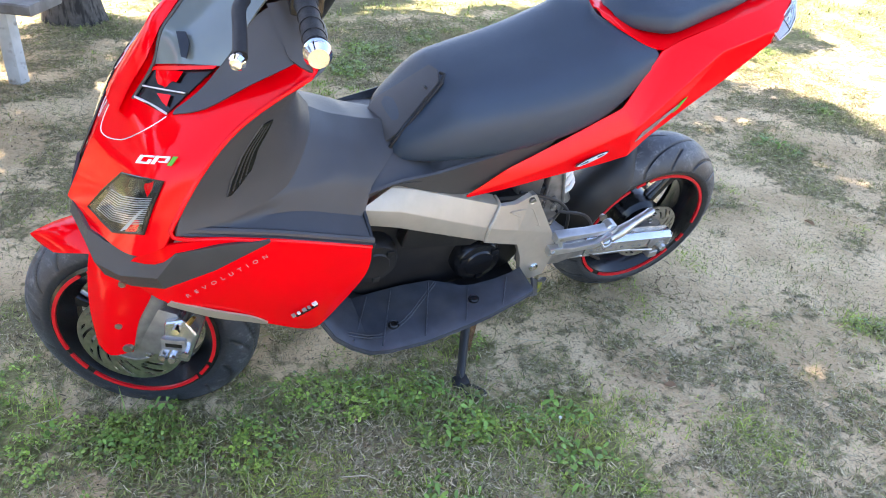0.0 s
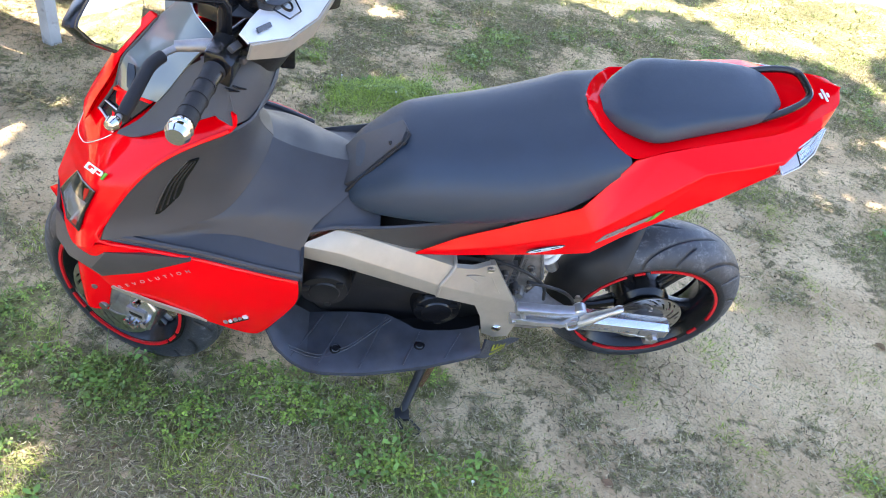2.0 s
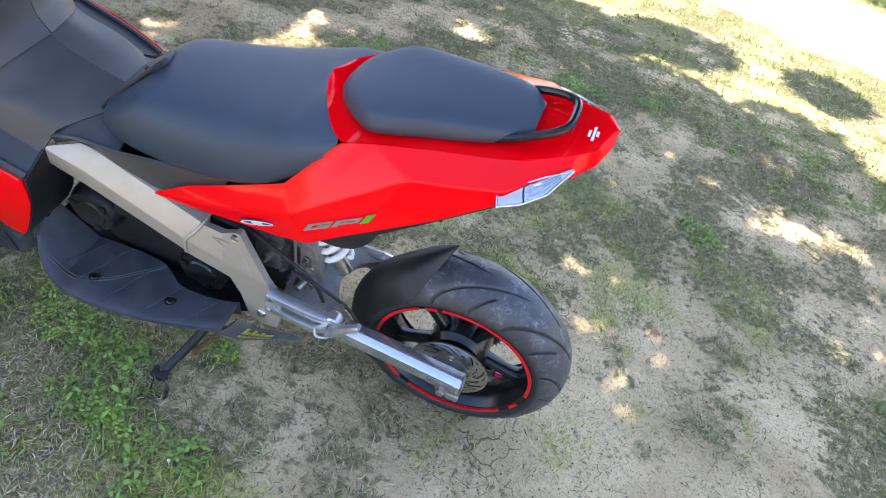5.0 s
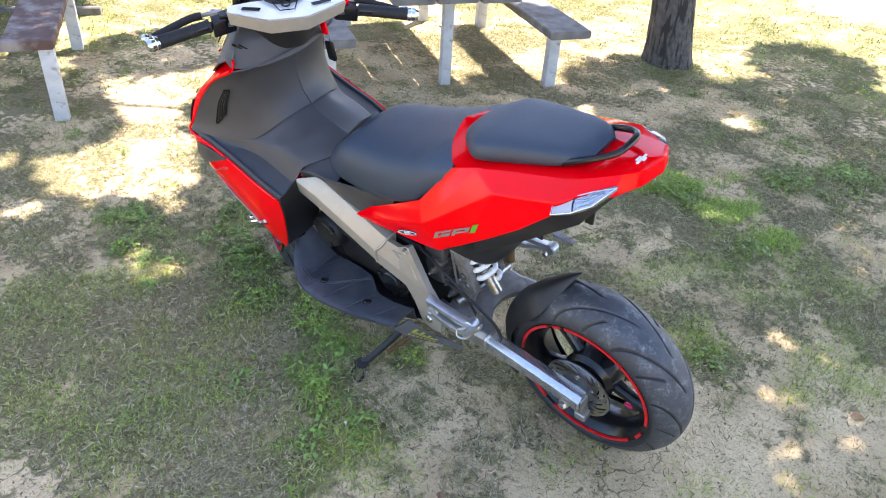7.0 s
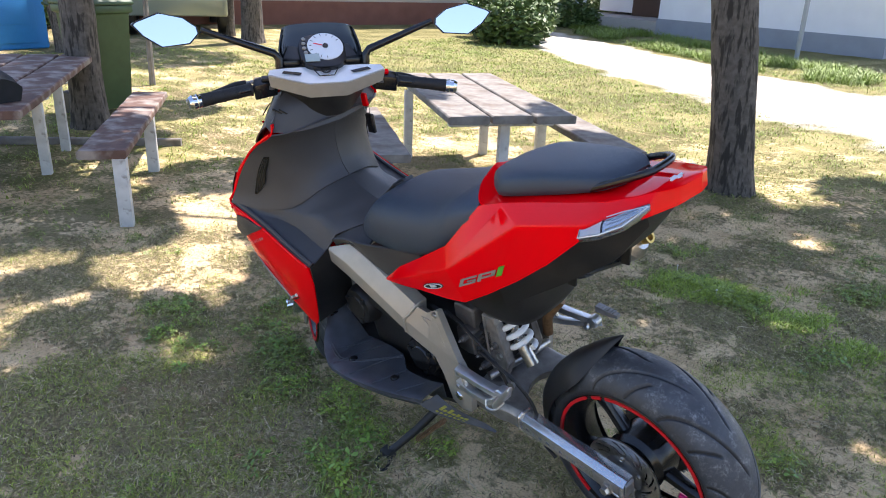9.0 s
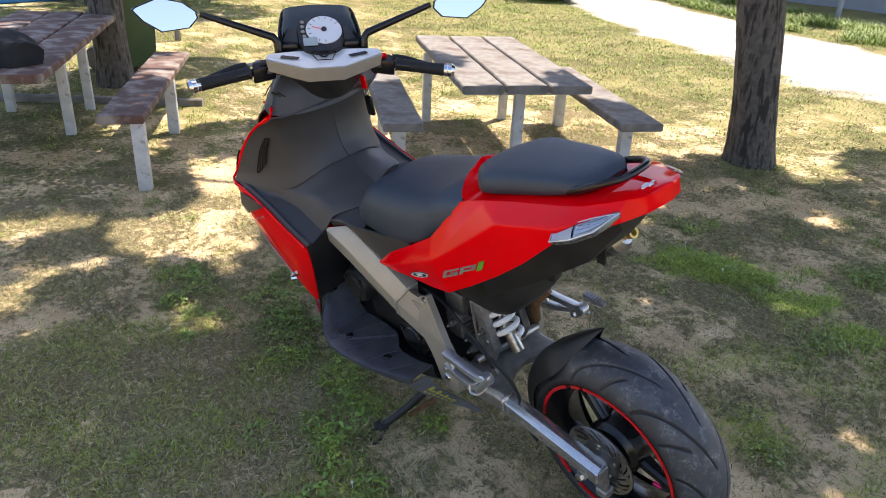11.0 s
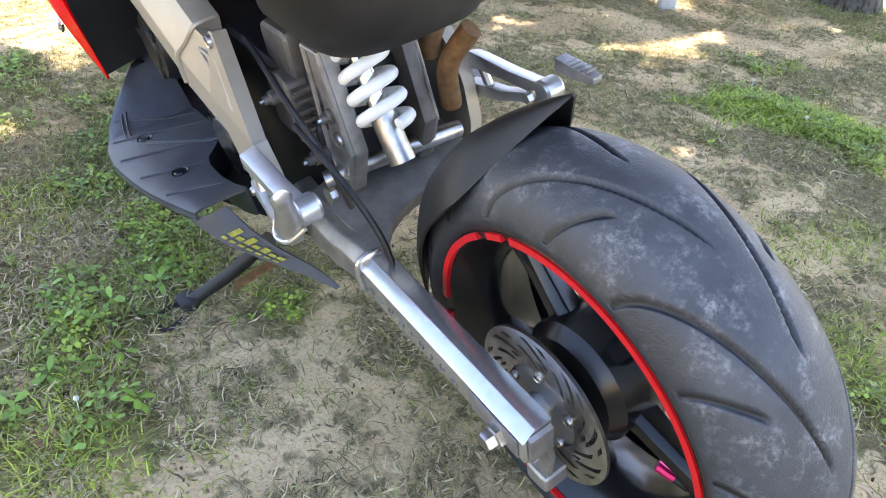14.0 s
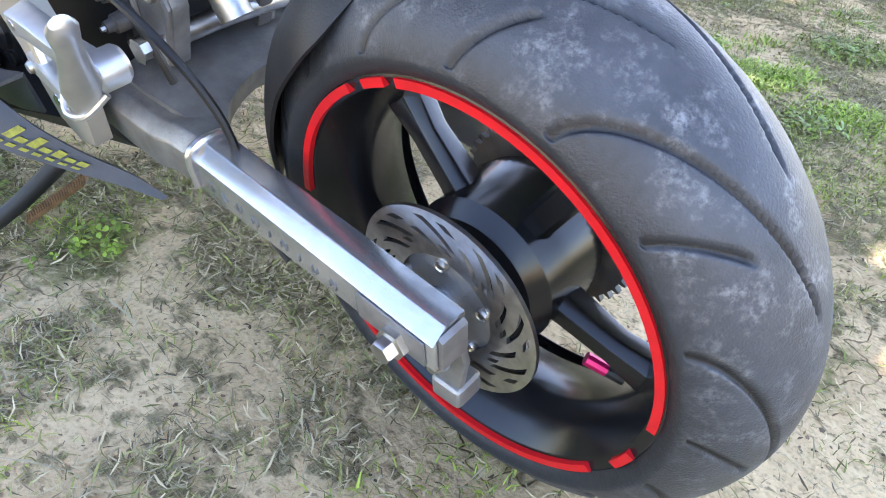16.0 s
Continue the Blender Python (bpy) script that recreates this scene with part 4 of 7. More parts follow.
# ---- the scooter ----
# Its own axes: x to the rear, y to its right side, z up; it leans on its side stand.
SCOOTER = pose(1.0328, 1.8284, -0.0073, 0, 0, 4.4) @ pose(0, 0, 0, 0, -1.0, 0) @ pose(0, 0, 0, 13.6)
scooter = thing("scooter", "red and black sports scooter leaning on its side stand", "scooter", SCOOTER)
HEAD = Vector((-0.36, 0, 1.0))
STEER = Matrix.Translation(HEAD) @ Matrix.Rotation(radians(-27.5), 4, Vector((math.sin(radians(22)), 0, math.cos(radians(22))))) @ Matrix.Translation(-HEAD)


def tread(theta, s):
    """Share of the full groove depth at an angle and a place across (-1 to 1)."""
    a = abs(s)
    shift = 0.5 if s > 0 else 0.0
    turn = (theta / (2 * math.pi)) % 1.0
    out = 0.0
    for lo, hi, ph0, bend, power, w in ((0.04, 0.97, 0.0, 1.15, 2.0, 0.018 + 0.030 * (1 - a)), (0.40, 0.95, 0.5, 0.5, 1.5, 0.018)):
        end = min((a - lo) / 0.03, (hi - a) / 0.03, 1.0)
        if end > 0:
            ph = (turn * 8 + shift + ph0 + bend * (1 - a) ** power) % 1.0
            out = max(out, min(1.0, max(0.0, (w + 0.016 - abs(ph - 0.5)) / 0.026)) * end)
    return out


def tyre_mesh(R, half, bead, n, m):
    """A tyre with a round crown and cut grooves."""
    verts, faces, cut, crown = [], [], [], []
    for k in range(n):
        th = 2 * math.pi * k / n
        for j in range(m + 1):
            s = 2 * j / m - 1
            a = abs(s)
            if a < 0.72:
                u = a / 0.72
                y, r = half * math.sin(u * 1.25) / math.sin(1.25), R - 0.062 * (1 - math.cos(u * 1.25)) / (1 - math.cos(1.25)) * 0.95
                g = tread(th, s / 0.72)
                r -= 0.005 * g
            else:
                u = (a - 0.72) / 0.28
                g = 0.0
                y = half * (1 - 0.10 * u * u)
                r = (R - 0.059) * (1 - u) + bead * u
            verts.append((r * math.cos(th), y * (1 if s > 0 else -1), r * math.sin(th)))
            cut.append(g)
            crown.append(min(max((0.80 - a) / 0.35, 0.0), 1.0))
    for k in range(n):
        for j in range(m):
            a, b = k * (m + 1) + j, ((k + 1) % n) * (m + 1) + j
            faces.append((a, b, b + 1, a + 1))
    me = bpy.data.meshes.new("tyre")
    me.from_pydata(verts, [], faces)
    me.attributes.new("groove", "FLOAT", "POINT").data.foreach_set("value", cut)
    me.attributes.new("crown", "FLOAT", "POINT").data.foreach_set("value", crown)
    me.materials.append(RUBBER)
    me.shade_smooth()
    return me


def arc(r0, r1, a0, a1, y0, y1, n=24):
    rings = []
    for k in range(n + 1):
        a = radians(a0 + (a1 - a0) * k / n)
        c, s_ = math.cos(a), math.sin(a)
        rings.append([(r0 * c, y0, r0 * s_), (r1 * c, y0, r1 * s_), (r1 * c, y1, r1 * s_), (r0 * c, y1, r0 * s_)])
    return loft(rings)


def disc_mesh(r0, r1, thick, slots):
    """A brake disc with long slanted slots and small holes cut through it."""
    bm = bmesh.new()
    m, per = 14, 18
    n = slots * per
    v = []
    for k in range(n):
        line = []
        for j in range(m + 1):
            r, a = r0 + (r1 - r0) * j / m, 2 * math.pi * (k / n + 1.25 / slots * j / m)
            line.append(bm.verts.new((r * math.cos(a), 0, r * math.sin(a))))
        v.append(line)
    for k in range(n):
        for j in range(m):
            c = k % per
            hole = (2 <= j <= 7 and 1 <= c <= 3) or (5 <= j <= 11 and 9 <= c <= 11) or (3 <= j <= 4 and 13 <= c <= 15) or (10 <= j <= 11 and 2 <= c <= 4)
            if not hole:
                bm.faces.new((v[k][j], v[(k + 1) % n][j], v[(k + 1) % n][j + 1], v[k][j + 1]))
    bmesh.ops.recalc_face_normals(bm, faces=bm.faces)
    bmesh.ops.solidify(bm, geom=bm.faces[:], thickness=thick)
    return bm


def wheel(name, m, R, half, bead, rim_half, spokes, phase, disc_r, disc_y, tape, n, mm):
    barrel = lathe([(bead - 0.002, -rim_half - 0.004), (bead + 0.006, -rim_half), (bead - 0.006, -rim_half + 0.006), (bead - 0.016, -rim_half + 0.016), (bead - 0.03, -0.01), (bead - 0.03, 0.01), (bead - 0.016, rim_half - 0.016), (bead - 0.006, rim_half - 0.006), (bead + 0.006, rim_half), (bead - 0.002, rim_half + 0.004),
                    (bead - 0.012, rim_half), (bead - 0.024, rim_half - 0.018), (bead - 0.038, 0.012), (bead - 0.038, -0.012), (bead - 0.024, -rim_half + 0.018), (bead - 0.012, -rim_half)], 96, closed=True)
    w = part(name, barrel, SATIN, scooter, "satin black cast wheel with five spokes", m=m)
    part("hub", lathe([(0, -0.052), (0.03, -0.052), (0.034, -0.048), (0.064, -0.045), (0.076, -0.03), (0.074, 0.0), (0.078, 0.03), (0.074, 0.048), (0, 0.05)], 40), SATIN, w)
    for k in range(spokes):
        rings = []
        for r, hw, hy, yo in ((0.04, 0.021, 0.022, 0.0), (0.08, 0.015, 0.017, -0.002), (0.13, 0.0145, 0.014, -0.004), (bead - 0.034, 0.022, 0.016, -0.003)):
            rings.append([(r, yo - hy, -hw * 0.6), (r, yo - hy, hw * 0.6), (r, yo - hy * 0.3, hw), (r, yo + hy, hw * 0.7), (r, yo + hy, -hw * 0.7), (r, yo - hy * 0.3, -hw)])
        part("spoke", bevel(loft(rings), 0.002), SATIN, w, m=Matrix.Rotation(-radians(phase + 360 / spokes * k), 4, "Y"))
    ty = new("tyre", tyre_mesh(R, half, bead, n, mm))
    ty.parent = w
    ty.matrix_basis = pose(0, 0.010, 0)
    ty["label"] = "dusty worn black tyre with swept grooves"
    for a0, a1 in tape:
        part("rim_tape", arc(bead - 0.0095, bead - 0.0015, a0, a1, -rim_half - 0.0068, -rim_half + 0.004), RIM_RED, w, "red reflective rim tape")
    d = part("brake_disc", disc_mesh(disc_r * 0.52, disc_r, 0.004, 9), STEEL, w, "slotted steel brake disc", m=pose(0, disc_y, 0))
    part("disc_carrier", lathe([(0.018, -0.003), (disc_r * 0.40, -0.003), (disc_r * 0.56, 0.001), (disc_r * 0.56, 0.005), (0.03, 0.02)], 36), CAST, d)
    for k in range(5):
        a = radians(72 * k + 20)
        bolt(d, disc_r * 0.46 * math.cos(a), -0.003, disc_r * 0.46 * math.sin(a), 0.006, STEEL)
    return w


AXLE_R, AXLE_F = (0.6955, 0.006, 0.265), (-0.686, 0, 0.227)
REAR_TAPE = [(124, 176), (110, 118), (-6, 106), (-29, -20), (-118, -40), (184, 232)]
rear_wheel = wheel("rear_wheel", pose(*AXLE_R), 0.277, 0.081, 0.2020, 0.060, 5, -14, 0.098, -0.078, REAR_TAPE, 900, 160)
part("valve", tube([(0.140, -0.004, -0.068), (0.124, -0.010, -0.061)], 0.006, 10), BLACK, rear_wheel)
part("valve_cap", tube([(0.125, -0.010, -0.061), (0.107, -0.017, -0.052)], 0.0065, 10), MAGENTA, rear_wheel, "magenta anodised valve cap")
teeth = 44
part("sprocket", plate([(r * math.cos(2 * math.pi * (k + o) / teeth), r * math.sin(2 * math.pi * (k + o) / teeth)) for k in range(teeth) for o, r in ((0.0, 0.094), (0.3, 0.0945), (0.45, 0.101), (0.6, 0.101), (0.75, 0.0945))], 0.063, 0.069, 0), ENGINE, rear_wheel, "dark toothed chain sprocket")
FRONT_TAPE = [(125, 205), (210, 226), (232, 318), (-38, -27), (-22, 30), (38, 118)]
wheel("front_wheel", STEER @ pose(*AXLE_F), 0.266, 0.060, 0.184, 0.050, 5, 20, 0.118, -0.075, FRONT_TAPE, 420, 70)


def both(name, make, mat, label="", sides=(False, True), parent=None, m=None, sharp=32):
    """The same panel on the left and, mirrored, on the right."""
    return [part(name, make(f), mat, parent or scooter, label, sharp, m) for f in sides]


def mirrored(bm, flip):
    if flip:
        bmesh.ops.scale(bm, vec=(1, -1, 1), verts=bm.verts)
        bmesh.ops.reverse_faces(bm, faces=bm.faces)
    return bm


# rear arm, axle and mudguard
def arm(flip):
    rings = []
    for x, zt, h in ((0.43, 0.341, 0.052), (0.53, 0.330, 0.050), (0.64, 0.317, 0.047), (0.738, 0.305, 0.045)):
        rings.append([(x, -0.097, zt), (x, -0.120, zt), (x, -0.136, zt - 0.011), (x, -0.136, zt - h + 0.004), (x, -0.132, zt - h), (x, -0.097, zt - h)])
    return mirrored(bevel(loft(rings), 0.0015), flip)


arms = both("swingarm", arm, ALU, "brushed aluminium rear arm with a bright bevelled edge")
text("lettering", "ALUMINIUM", 0.013, CAST_DARK, arms[0], pose(0.538, -0.1366, 0.2925, 90, 7.0, 0), space=3.1)
part("weld", tube([(0.434, -0.1, 0.3415), (0.432, -0.120, 0.3415), (0.430, -0.137, 0.331), (0.430, -0.137, 0.296)], [0.004, 0.005, 0.0045, 0.003], 8, 3), ALU, arms[0])
part("adjuster_slot", plate([(0.655, 0.302), (0.730, 0.294), (0.730, 0.266), (0.655, 0.273)], -0.1385, -0.1365, 0.001), CAST, arms[0])
part("axle_nut", moved(lathe([(0, -0.022), (0.010, -0.022), (0.0115, -0.019), (0.0115, -0.011), (0.016, -0.010), (0.016, 0)], 6), pose(0.698, -0.135, 0.2745)), STEEL, arms[0], "steel axle nut")
part("axle", tube([(0.6925, -0.135, 0.262), (0.6925, 0.135, 0.262)], 0.009, 14), STEEL, arms[0])
part("spacer", tube([(0.6925, -0.098, 0.262), (0.6925, -0.05, 0.262)], 0.018, 18), ALU, arms[0])
part("end_cap", plate([(0.739, 0.302), (0.744, 0.298), (0.743, 0.264), (0.738, 0.261)], -0.131, -0.100, 0.002), CAST, arms[0])
part("adjuster_bolt", tube([(0.735, -0.122, 0.258), (0.722, -0.122, 0.243)], 0.006, 8), STEEL, arms[0])
part("caliper_bracket", plate([(0.69, 0.285), (0.738, 0.285), (0.746, 0.25), (0.738, 0.205), (0.715, 0.21), (0.69, 0.245)], -0.109, -0.100, 0.003), CAST, scooter)
part("rear_caliper", bevel(box(0.708, 0.742, -0.114, -0.080, 0.186, 0.212), 0.007, 3), CAST, scooter, "cast grey brake caliper below the rear arm")
part("torque_rod", tube([(0.40, -0.105, 0.262), (0.60, -0.107, 0.243), (0.715, -0.107, 0.218)], 0.005, 10), STEEL, scooter)
part("brake_hose", tube([(0.30, -0.12, 0.47), (0.40, -0.115, 0.43), (0.455, -0.105, 0.36), (0.475, -0.11, 0.27), (0.52, -0.112, 0.232)], 0.0045, 8, 6), BLACK, scooter)


def arm_root(flip):
    rings = []
    for x, zt, h in ((0.235, 0.352, 0.062), (0.30, 0.338, 0.058), (0.355, 0.333, 0.056), (0.385, 0.340, 0.054), (0.432, 0.341, 0.052)):
        rings.append([(x, -0.095, zt), (x, -0.120, zt), (x, -0.135, zt - 0.013), (x, -0.135, zt - h + 0.006), (x, -0.128, zt - h), (x, -0.095, zt - h)])
    return mirrored(bevel(loft(rings), 0.003), flip)


both("arm_root", arm_root, CAST, "grey cast front end of the rear arm")
part("arm_bridge", patch([[(0.27, -0.11, 0.350), (0.36, -0.108, 0.342), (0.448, -0.100, 0.336)], [(0.265, -0.06, 0.360), (0.34, -0.06, 0.352), (0.395, -0.06, 0.340)], [(0.26, 0, 0.365), (0.33, 0, 0.357), (0.375, 0, 0.345)], [(0.265, 0.06, 0.360), (0.34, 0.06, 0.352), (0.395, 0.06, 0.340)], [(0.27, 0.11, 0.350), (0.36, 0.108, 0.342), (0.448, 0.10, 0.336)]], 5, 4, 0.025), CAST, scooter)


def hugger():
    rows = []
    for k, (ang, r, w) in enumerate(((182, 0.286, 0.066), (165, 0.290, 0.074), (147, 0.292, 0.078), (130, 0.294, 0.078), (122, 0.297, 0.072), (116, 0.301, 0.058), (111, 0.304, 0.040), (107, 0.307, 0.022), (103.5, 0.310, 0.005))):
        a = radians(ang)
        x, z = AXLE_R[0] + r * math.cos(a), AXLE_R[2] + r * math.sin(a)
        d = Vector((math.cos(a), 0, math.sin(a)))
        rows.append([Vector((x, 0, z)) + Vector((0, w * u + 0.042 * max(0.0, (126 - ang) / 22.5) ** 1.2, 0)) - d * (0.055 * abs(u) ** 2.6 * (w / 0.07)) for u in (-1, -0.85, -0.5, 0, 0.5, 0.85, 1)])
    return patch(rows, 5, 3, 0.004)


part("rear_mudguard", hugger(), BLACK, scooter, "matt black hugger mudguard over the rear tyre")

# shock absorber
shock = part("shock_absorber", tube([(0.392, -0.028, 0.415), (0.355, -0.028, 0.48)], 0.017, 20), STEEL, scooter, "shock absorber with a white coil spring")
part("damper_rod", tube([(0.355, -0.028, 0.48), (0.31, -0.028, 0.565)], 0.013, 16), CHROME, shock)
coil = [(0.374 - 0.064 * k / 90 + 0.029 * math.cos(k * math.pi / 9) * 0.88, -0.028 + 0.029 * math.sin(k * math.pi / 9), 0.458 + 0.119 * k / 90 + 0.029 * math.cos(k * math.pi / 9) * 0.47) for k in range(91)]
part("coil_spring", tube(coil, 0.0078, 12), WHITE, shock, "thick white coil spring")
part("linkage", plate([(0.28, 0.56), (0.325, 0.56), (0.36, 0.43), (0.33, 0.36), (0.285, 0.40)], -0.075, -0.055, 0.004), CAST_DARK, scooter)
part("linkage", plate([(0.28, 0.56), (0.325, 0.56), (0.36, 0.43), (0.33, 0.36), (0.285, 0.40)], 0.03, 0.05, 0.004), ENGINE, scooter)
bolt(scooter, 0.325, -0.076, 0.44, 0.011, STEEL)
bolt(scooter, 0.33, -0.076, 0.39, 0.008, STEEL)

for x, y, z, w in ((0.315, -0.078, 0.47, 0.010), (0.240, -0.118, 0.485, 0.010), (0.285, -0.10, 0.405, 0.010), (0.262, -0.085, 0.425, 0.012)):
    lump = part("engine_boss", moved(lathe([(0, -0.012), (w * 0.6, -0.012), (w * 0.7, -0.004), (w, -0.002), (w * 1.1, 0.02)], 18), pose(x, y, z)), ENGINE, scooter)
    part("bolt", moved(lathe([(0, -0.017), (w * 0.3, -0.017), (w * 0.34, -0.012), (w * 0.5, -0.012)], 6), pose(x, y, z)), STEEL, lump)
for y in (-0.0765, 0.052):
    part("linkage_rim", tube([(0.284, y, 0.556), (0.321, y, 0.556), (0.354, y, 0.43), (0.328, y, 0.366), (0.289, y, 0.402), (0.284, y, 0.556)], 0.004, 8), CAST_DARK, scooter)
part("cylinder_head", bevel(loft([[(x, -0.105, z0), (x, -0.02, z0), (x, -0.02, z1), (x, -0.105, z1)] for x, z0, z1 in ((0.20, 0.43, 0.50), (0.235, 0.425, 0.515), (0.262, 0.43, 0.505))]), 0.008, 3), ENGINE, scooter, "dark grey finned engine part")
for k in range(5):
    part("fin", box(0.262, 0.274, -0.10, -0.025, 0.436 + 0.014 * k, 0.441 + 0.014 * k, 0.001), ENGINE, scooter)
part("cross_tube", tube([(0.30, -0.10, 0.378), (0.33, 0.0, 0.39), (0.33, 0.10, 0.38)], 0.012, 14), STEEL, scooter)
part("rusty_pipe", tube([(0.40, 0.09, 0.55), (0.37, 0.07, 0.50), (0.36, 0.075, 0.44)], 0.014, 12, 4), RUST, scooter)

# frame beam
def beam(flip):
    """Folded box: the top face leans outward and its front edge runs down to the outer fold."""
    rings = [[(-0.165, -0.106, 0.656), (-0.170, -0.141, 0.655), (-0.250, -0.174, 0.636), (-0.247, -0.174, 0.594), (-0.243, -0.164, 0.592), (-0.225, -0.112, 0.592)],
             [(-0.120, -0.106, 0.642), (-0.118, -0.142, 0.640), (-0.158, -0.174, 0.612), (-0.160, -0.174, 0.566), (-0.158, -0.164, 0.562), (-0.140, -0.112, 0.562)],
             [(0.104, -0.110, 0.556), (0.104, -0.147, 0.553), (0.074, -0.174, 0.512), (0.072, -0.174, 0.470), (0.072, -0.164, 0.467), (0.090, -0.112, 0.475)]]
    return mirrored(bevel(loft(rings), 0.0022), flip)


beams = both("frame_beam", beam, SILVER, "silver painted aluminium frame beam", sharp=20)
part("weld", tube([(0.105, -0.118, 0.557), (0.104, -0.147, 0.554), (0.090, -0.163, 0.532), (0.074, -0.175, 0.512), (0.072, -0.175, 0.472)], 0.0042, 8, 4), SILVER, beams[0])


def pivot_plate(flip):
    """Casting with an upper face that leans in above a fold, a side face and the leg down to the arm's pivot."""
    bm = bmesh.new()
    p = {k: bm.verts.new(v) for k, v in dict(
        n0=(0.102, -0.148, 0.551), n1=(0.150, -0.150, 0.550), n2=(0.183, -0.152, 0.572), n3=(0.196, -0.153, 0.574), r1=(0.266, -0.168, 0.450), f0=(0.072, -0.174, 0.512), f1=(0.160, -0.171, 0.482),
        g0=(0.071, -0.174, 0.466), g1=(0.172, -0.169, 0.430), g2=(0.194, -0.167, 0.380), g3=(0.214, -0.166, 0.300), g4=(0.248, -0.166, 0.283), g5=(0.284, -0.166, 0.292), r3=(0.294, -0.166, 0.354), r2=(0.285, -0.167, 0.410)).items()}
    for names in ("f0 f1 n1 n0", "f1 n2 n1", "f1 r1 n3 n2", "f0 g0 g1 f1", "f1 g1 g2 r2 r1", "g2 g3 r3 r2", "g3 g4 g5 r3"):
        bm.faces.new([p[k] for k in names.split()])
    bmesh.ops.recalc_face_normals(bm, faces=bm.faces)
    bevel(bm, 0.0015, 2, 5)
    bmesh.ops.solidify(bm, geom=bm.faces[:], thickness=0.020)
    return mirrored(bm, flip)


plates = both("pivot_plate", pivot_plate, SILVER, "silver cast frame plate at the rear arm pivot", sharp=20)
for line in ([(0.133, -0.1585, 0.535), (0.192, -0.1585, 0.537), (0.222, -0.166, 0.480)], [(0.133, -0.1585, 0.535), (0.222, -0.166, 0.480)]):
    part("plate_ridge", tube(line, 0.0018, 8), SILVER, plates[0])
bolt(plates[0], 0.186, -0.156, 0.560, 0.009)
bolt(plates[0], 0.246, -0.167, 0.330, 0.013, CHROME)


def peg_bracket(flip):
    a = loft([[(x, -0.166 - 0.03 * (x - 0.25), z + h), (x, -0.190 - 0.03 * (x - 0.25), z + h * 0.6), (x, -0.190 - 0.03 * (x - 0.25), z - h), (x, -0.166 - 0.03 * (x - 0.25), z - h)] for x, z, h in ((0.272, 0.440, 0.014), (0.30, 0.442, 0.011), (0.36, 0.441, 0.009), (0.41, 0.442, 0.010), (0.436, 0.443, 0.015))])
    b = loft([[(x, y + 0.010, z + h), (x, y - 0.010, z + h), (x, y - 0.010, z - h), (x, y + 0.010, z - h)] for x, y, z, h in ((0.265, -0.176, 0.392, 0.012), (0.33, -0.186, 0.398, 0.008), (0.39, -0.198, 0.412, 0.008), (0.425, -0.198, 0.432, 0.010))])
    c = tube([(0.285, -0.178, 0.438), (0.300, -0.182, 0.400)], 0.007, 8)
    d = tube([(0.432, -0.194, 0.444), (0.432, -0.190, 0.444), (0.432, -0.168, 0.444), (0.432, -0.164, 0.444)], [0.014, 0.017, 0.017, 0.014], 24)
    e = tube([(0.398, -0.206, 0.426), (0.406, -0.214, 0.410), (0.430, -0.209, 0.413), (0.444, -0.190, 0.430)], 0.003, 8, 4)
    return mirrored(join(bevel(a, 0.003), bevel(b, 0.003), c, d, e), flip)


pegs = both("footpeg_bracket", peg_bracket, POLISHED, "polished aluminium passenger footpeg bracket")
for ob, flip in zip(pegs, (False, True)):
    s_ = -1 if flip else 1
    if flip:
        peg = loft([[(x, 0.20 + o, 0.45 + h * 0.5 + u) for o, u in ((-w, -h), (w, -h), (w, h), (-w, h))] for x, w, h in ((0.42, 0.010, 0.010), (0.455, 0.011, 0.008), (0.488, 0.008, 0.005))])
        part("footpeg", bevel(moved(peg, pose(0, 0.01, 0.012)), 0.002), CAST, ob, "folded ribbed footpeg")
        for k in range(6):
            x = 0.430 + 0.009 * k
            part("rib", box(x, x + 0.003, 0.201, 0.219, 0.472, 0.476, 0.001), CAST_DARK, ob)
    else:
        rings = []
        for u, w, h in ((0.0, 0.014, 0.010), (0.25, 0.017, 0.011), (0.5, 0.013, 0.009), (0.75, 0.0105, 0.008), (0.93, 0.012, 0.008), (1.0, 0.008, 0.005)):
            c_ = Vector((0.428, -0.202, 0.424)).lerp(Vector((0.506, -0.223, 0.525)), u)
            rings.append([c_ + Vector((-0.35 * h * math.sin(a), w * math.cos(a), 0.9 * h * math.sin(a))) for a in (2 * math.pi * k / 14 for k in range(14))])
        part("footpeg", loft(rings), POLISHED, ob, "smooth cast footpeg folded upwards", sharp=50)
    part("pivot_bolt", moved(lathe([(0, -0.010), (0.007, -0.010), (0.008, -0.007), (0.008, -0.002), (0.012, 0)], 6), pose(0.432, 0.150 if flip else -0.150, 0.446, 0, 0, 180 if not flip else 0)), STEEL, ob)
    for x, z in ((0.285, 0.440), (0.275, 0.393)):
        part("bolt", moved(lathe([(0, -0.004), (0.005, -0.004), (0.007, 0.0), (0.007, 0.006)], 14), pose(x, 0.216 if flip and x > 0.3 else 0.188 if flip else (-0.216 if x > 0.3 else -0.188), z, 0, 0, 180 if flip else 0)), STEEL, ob)

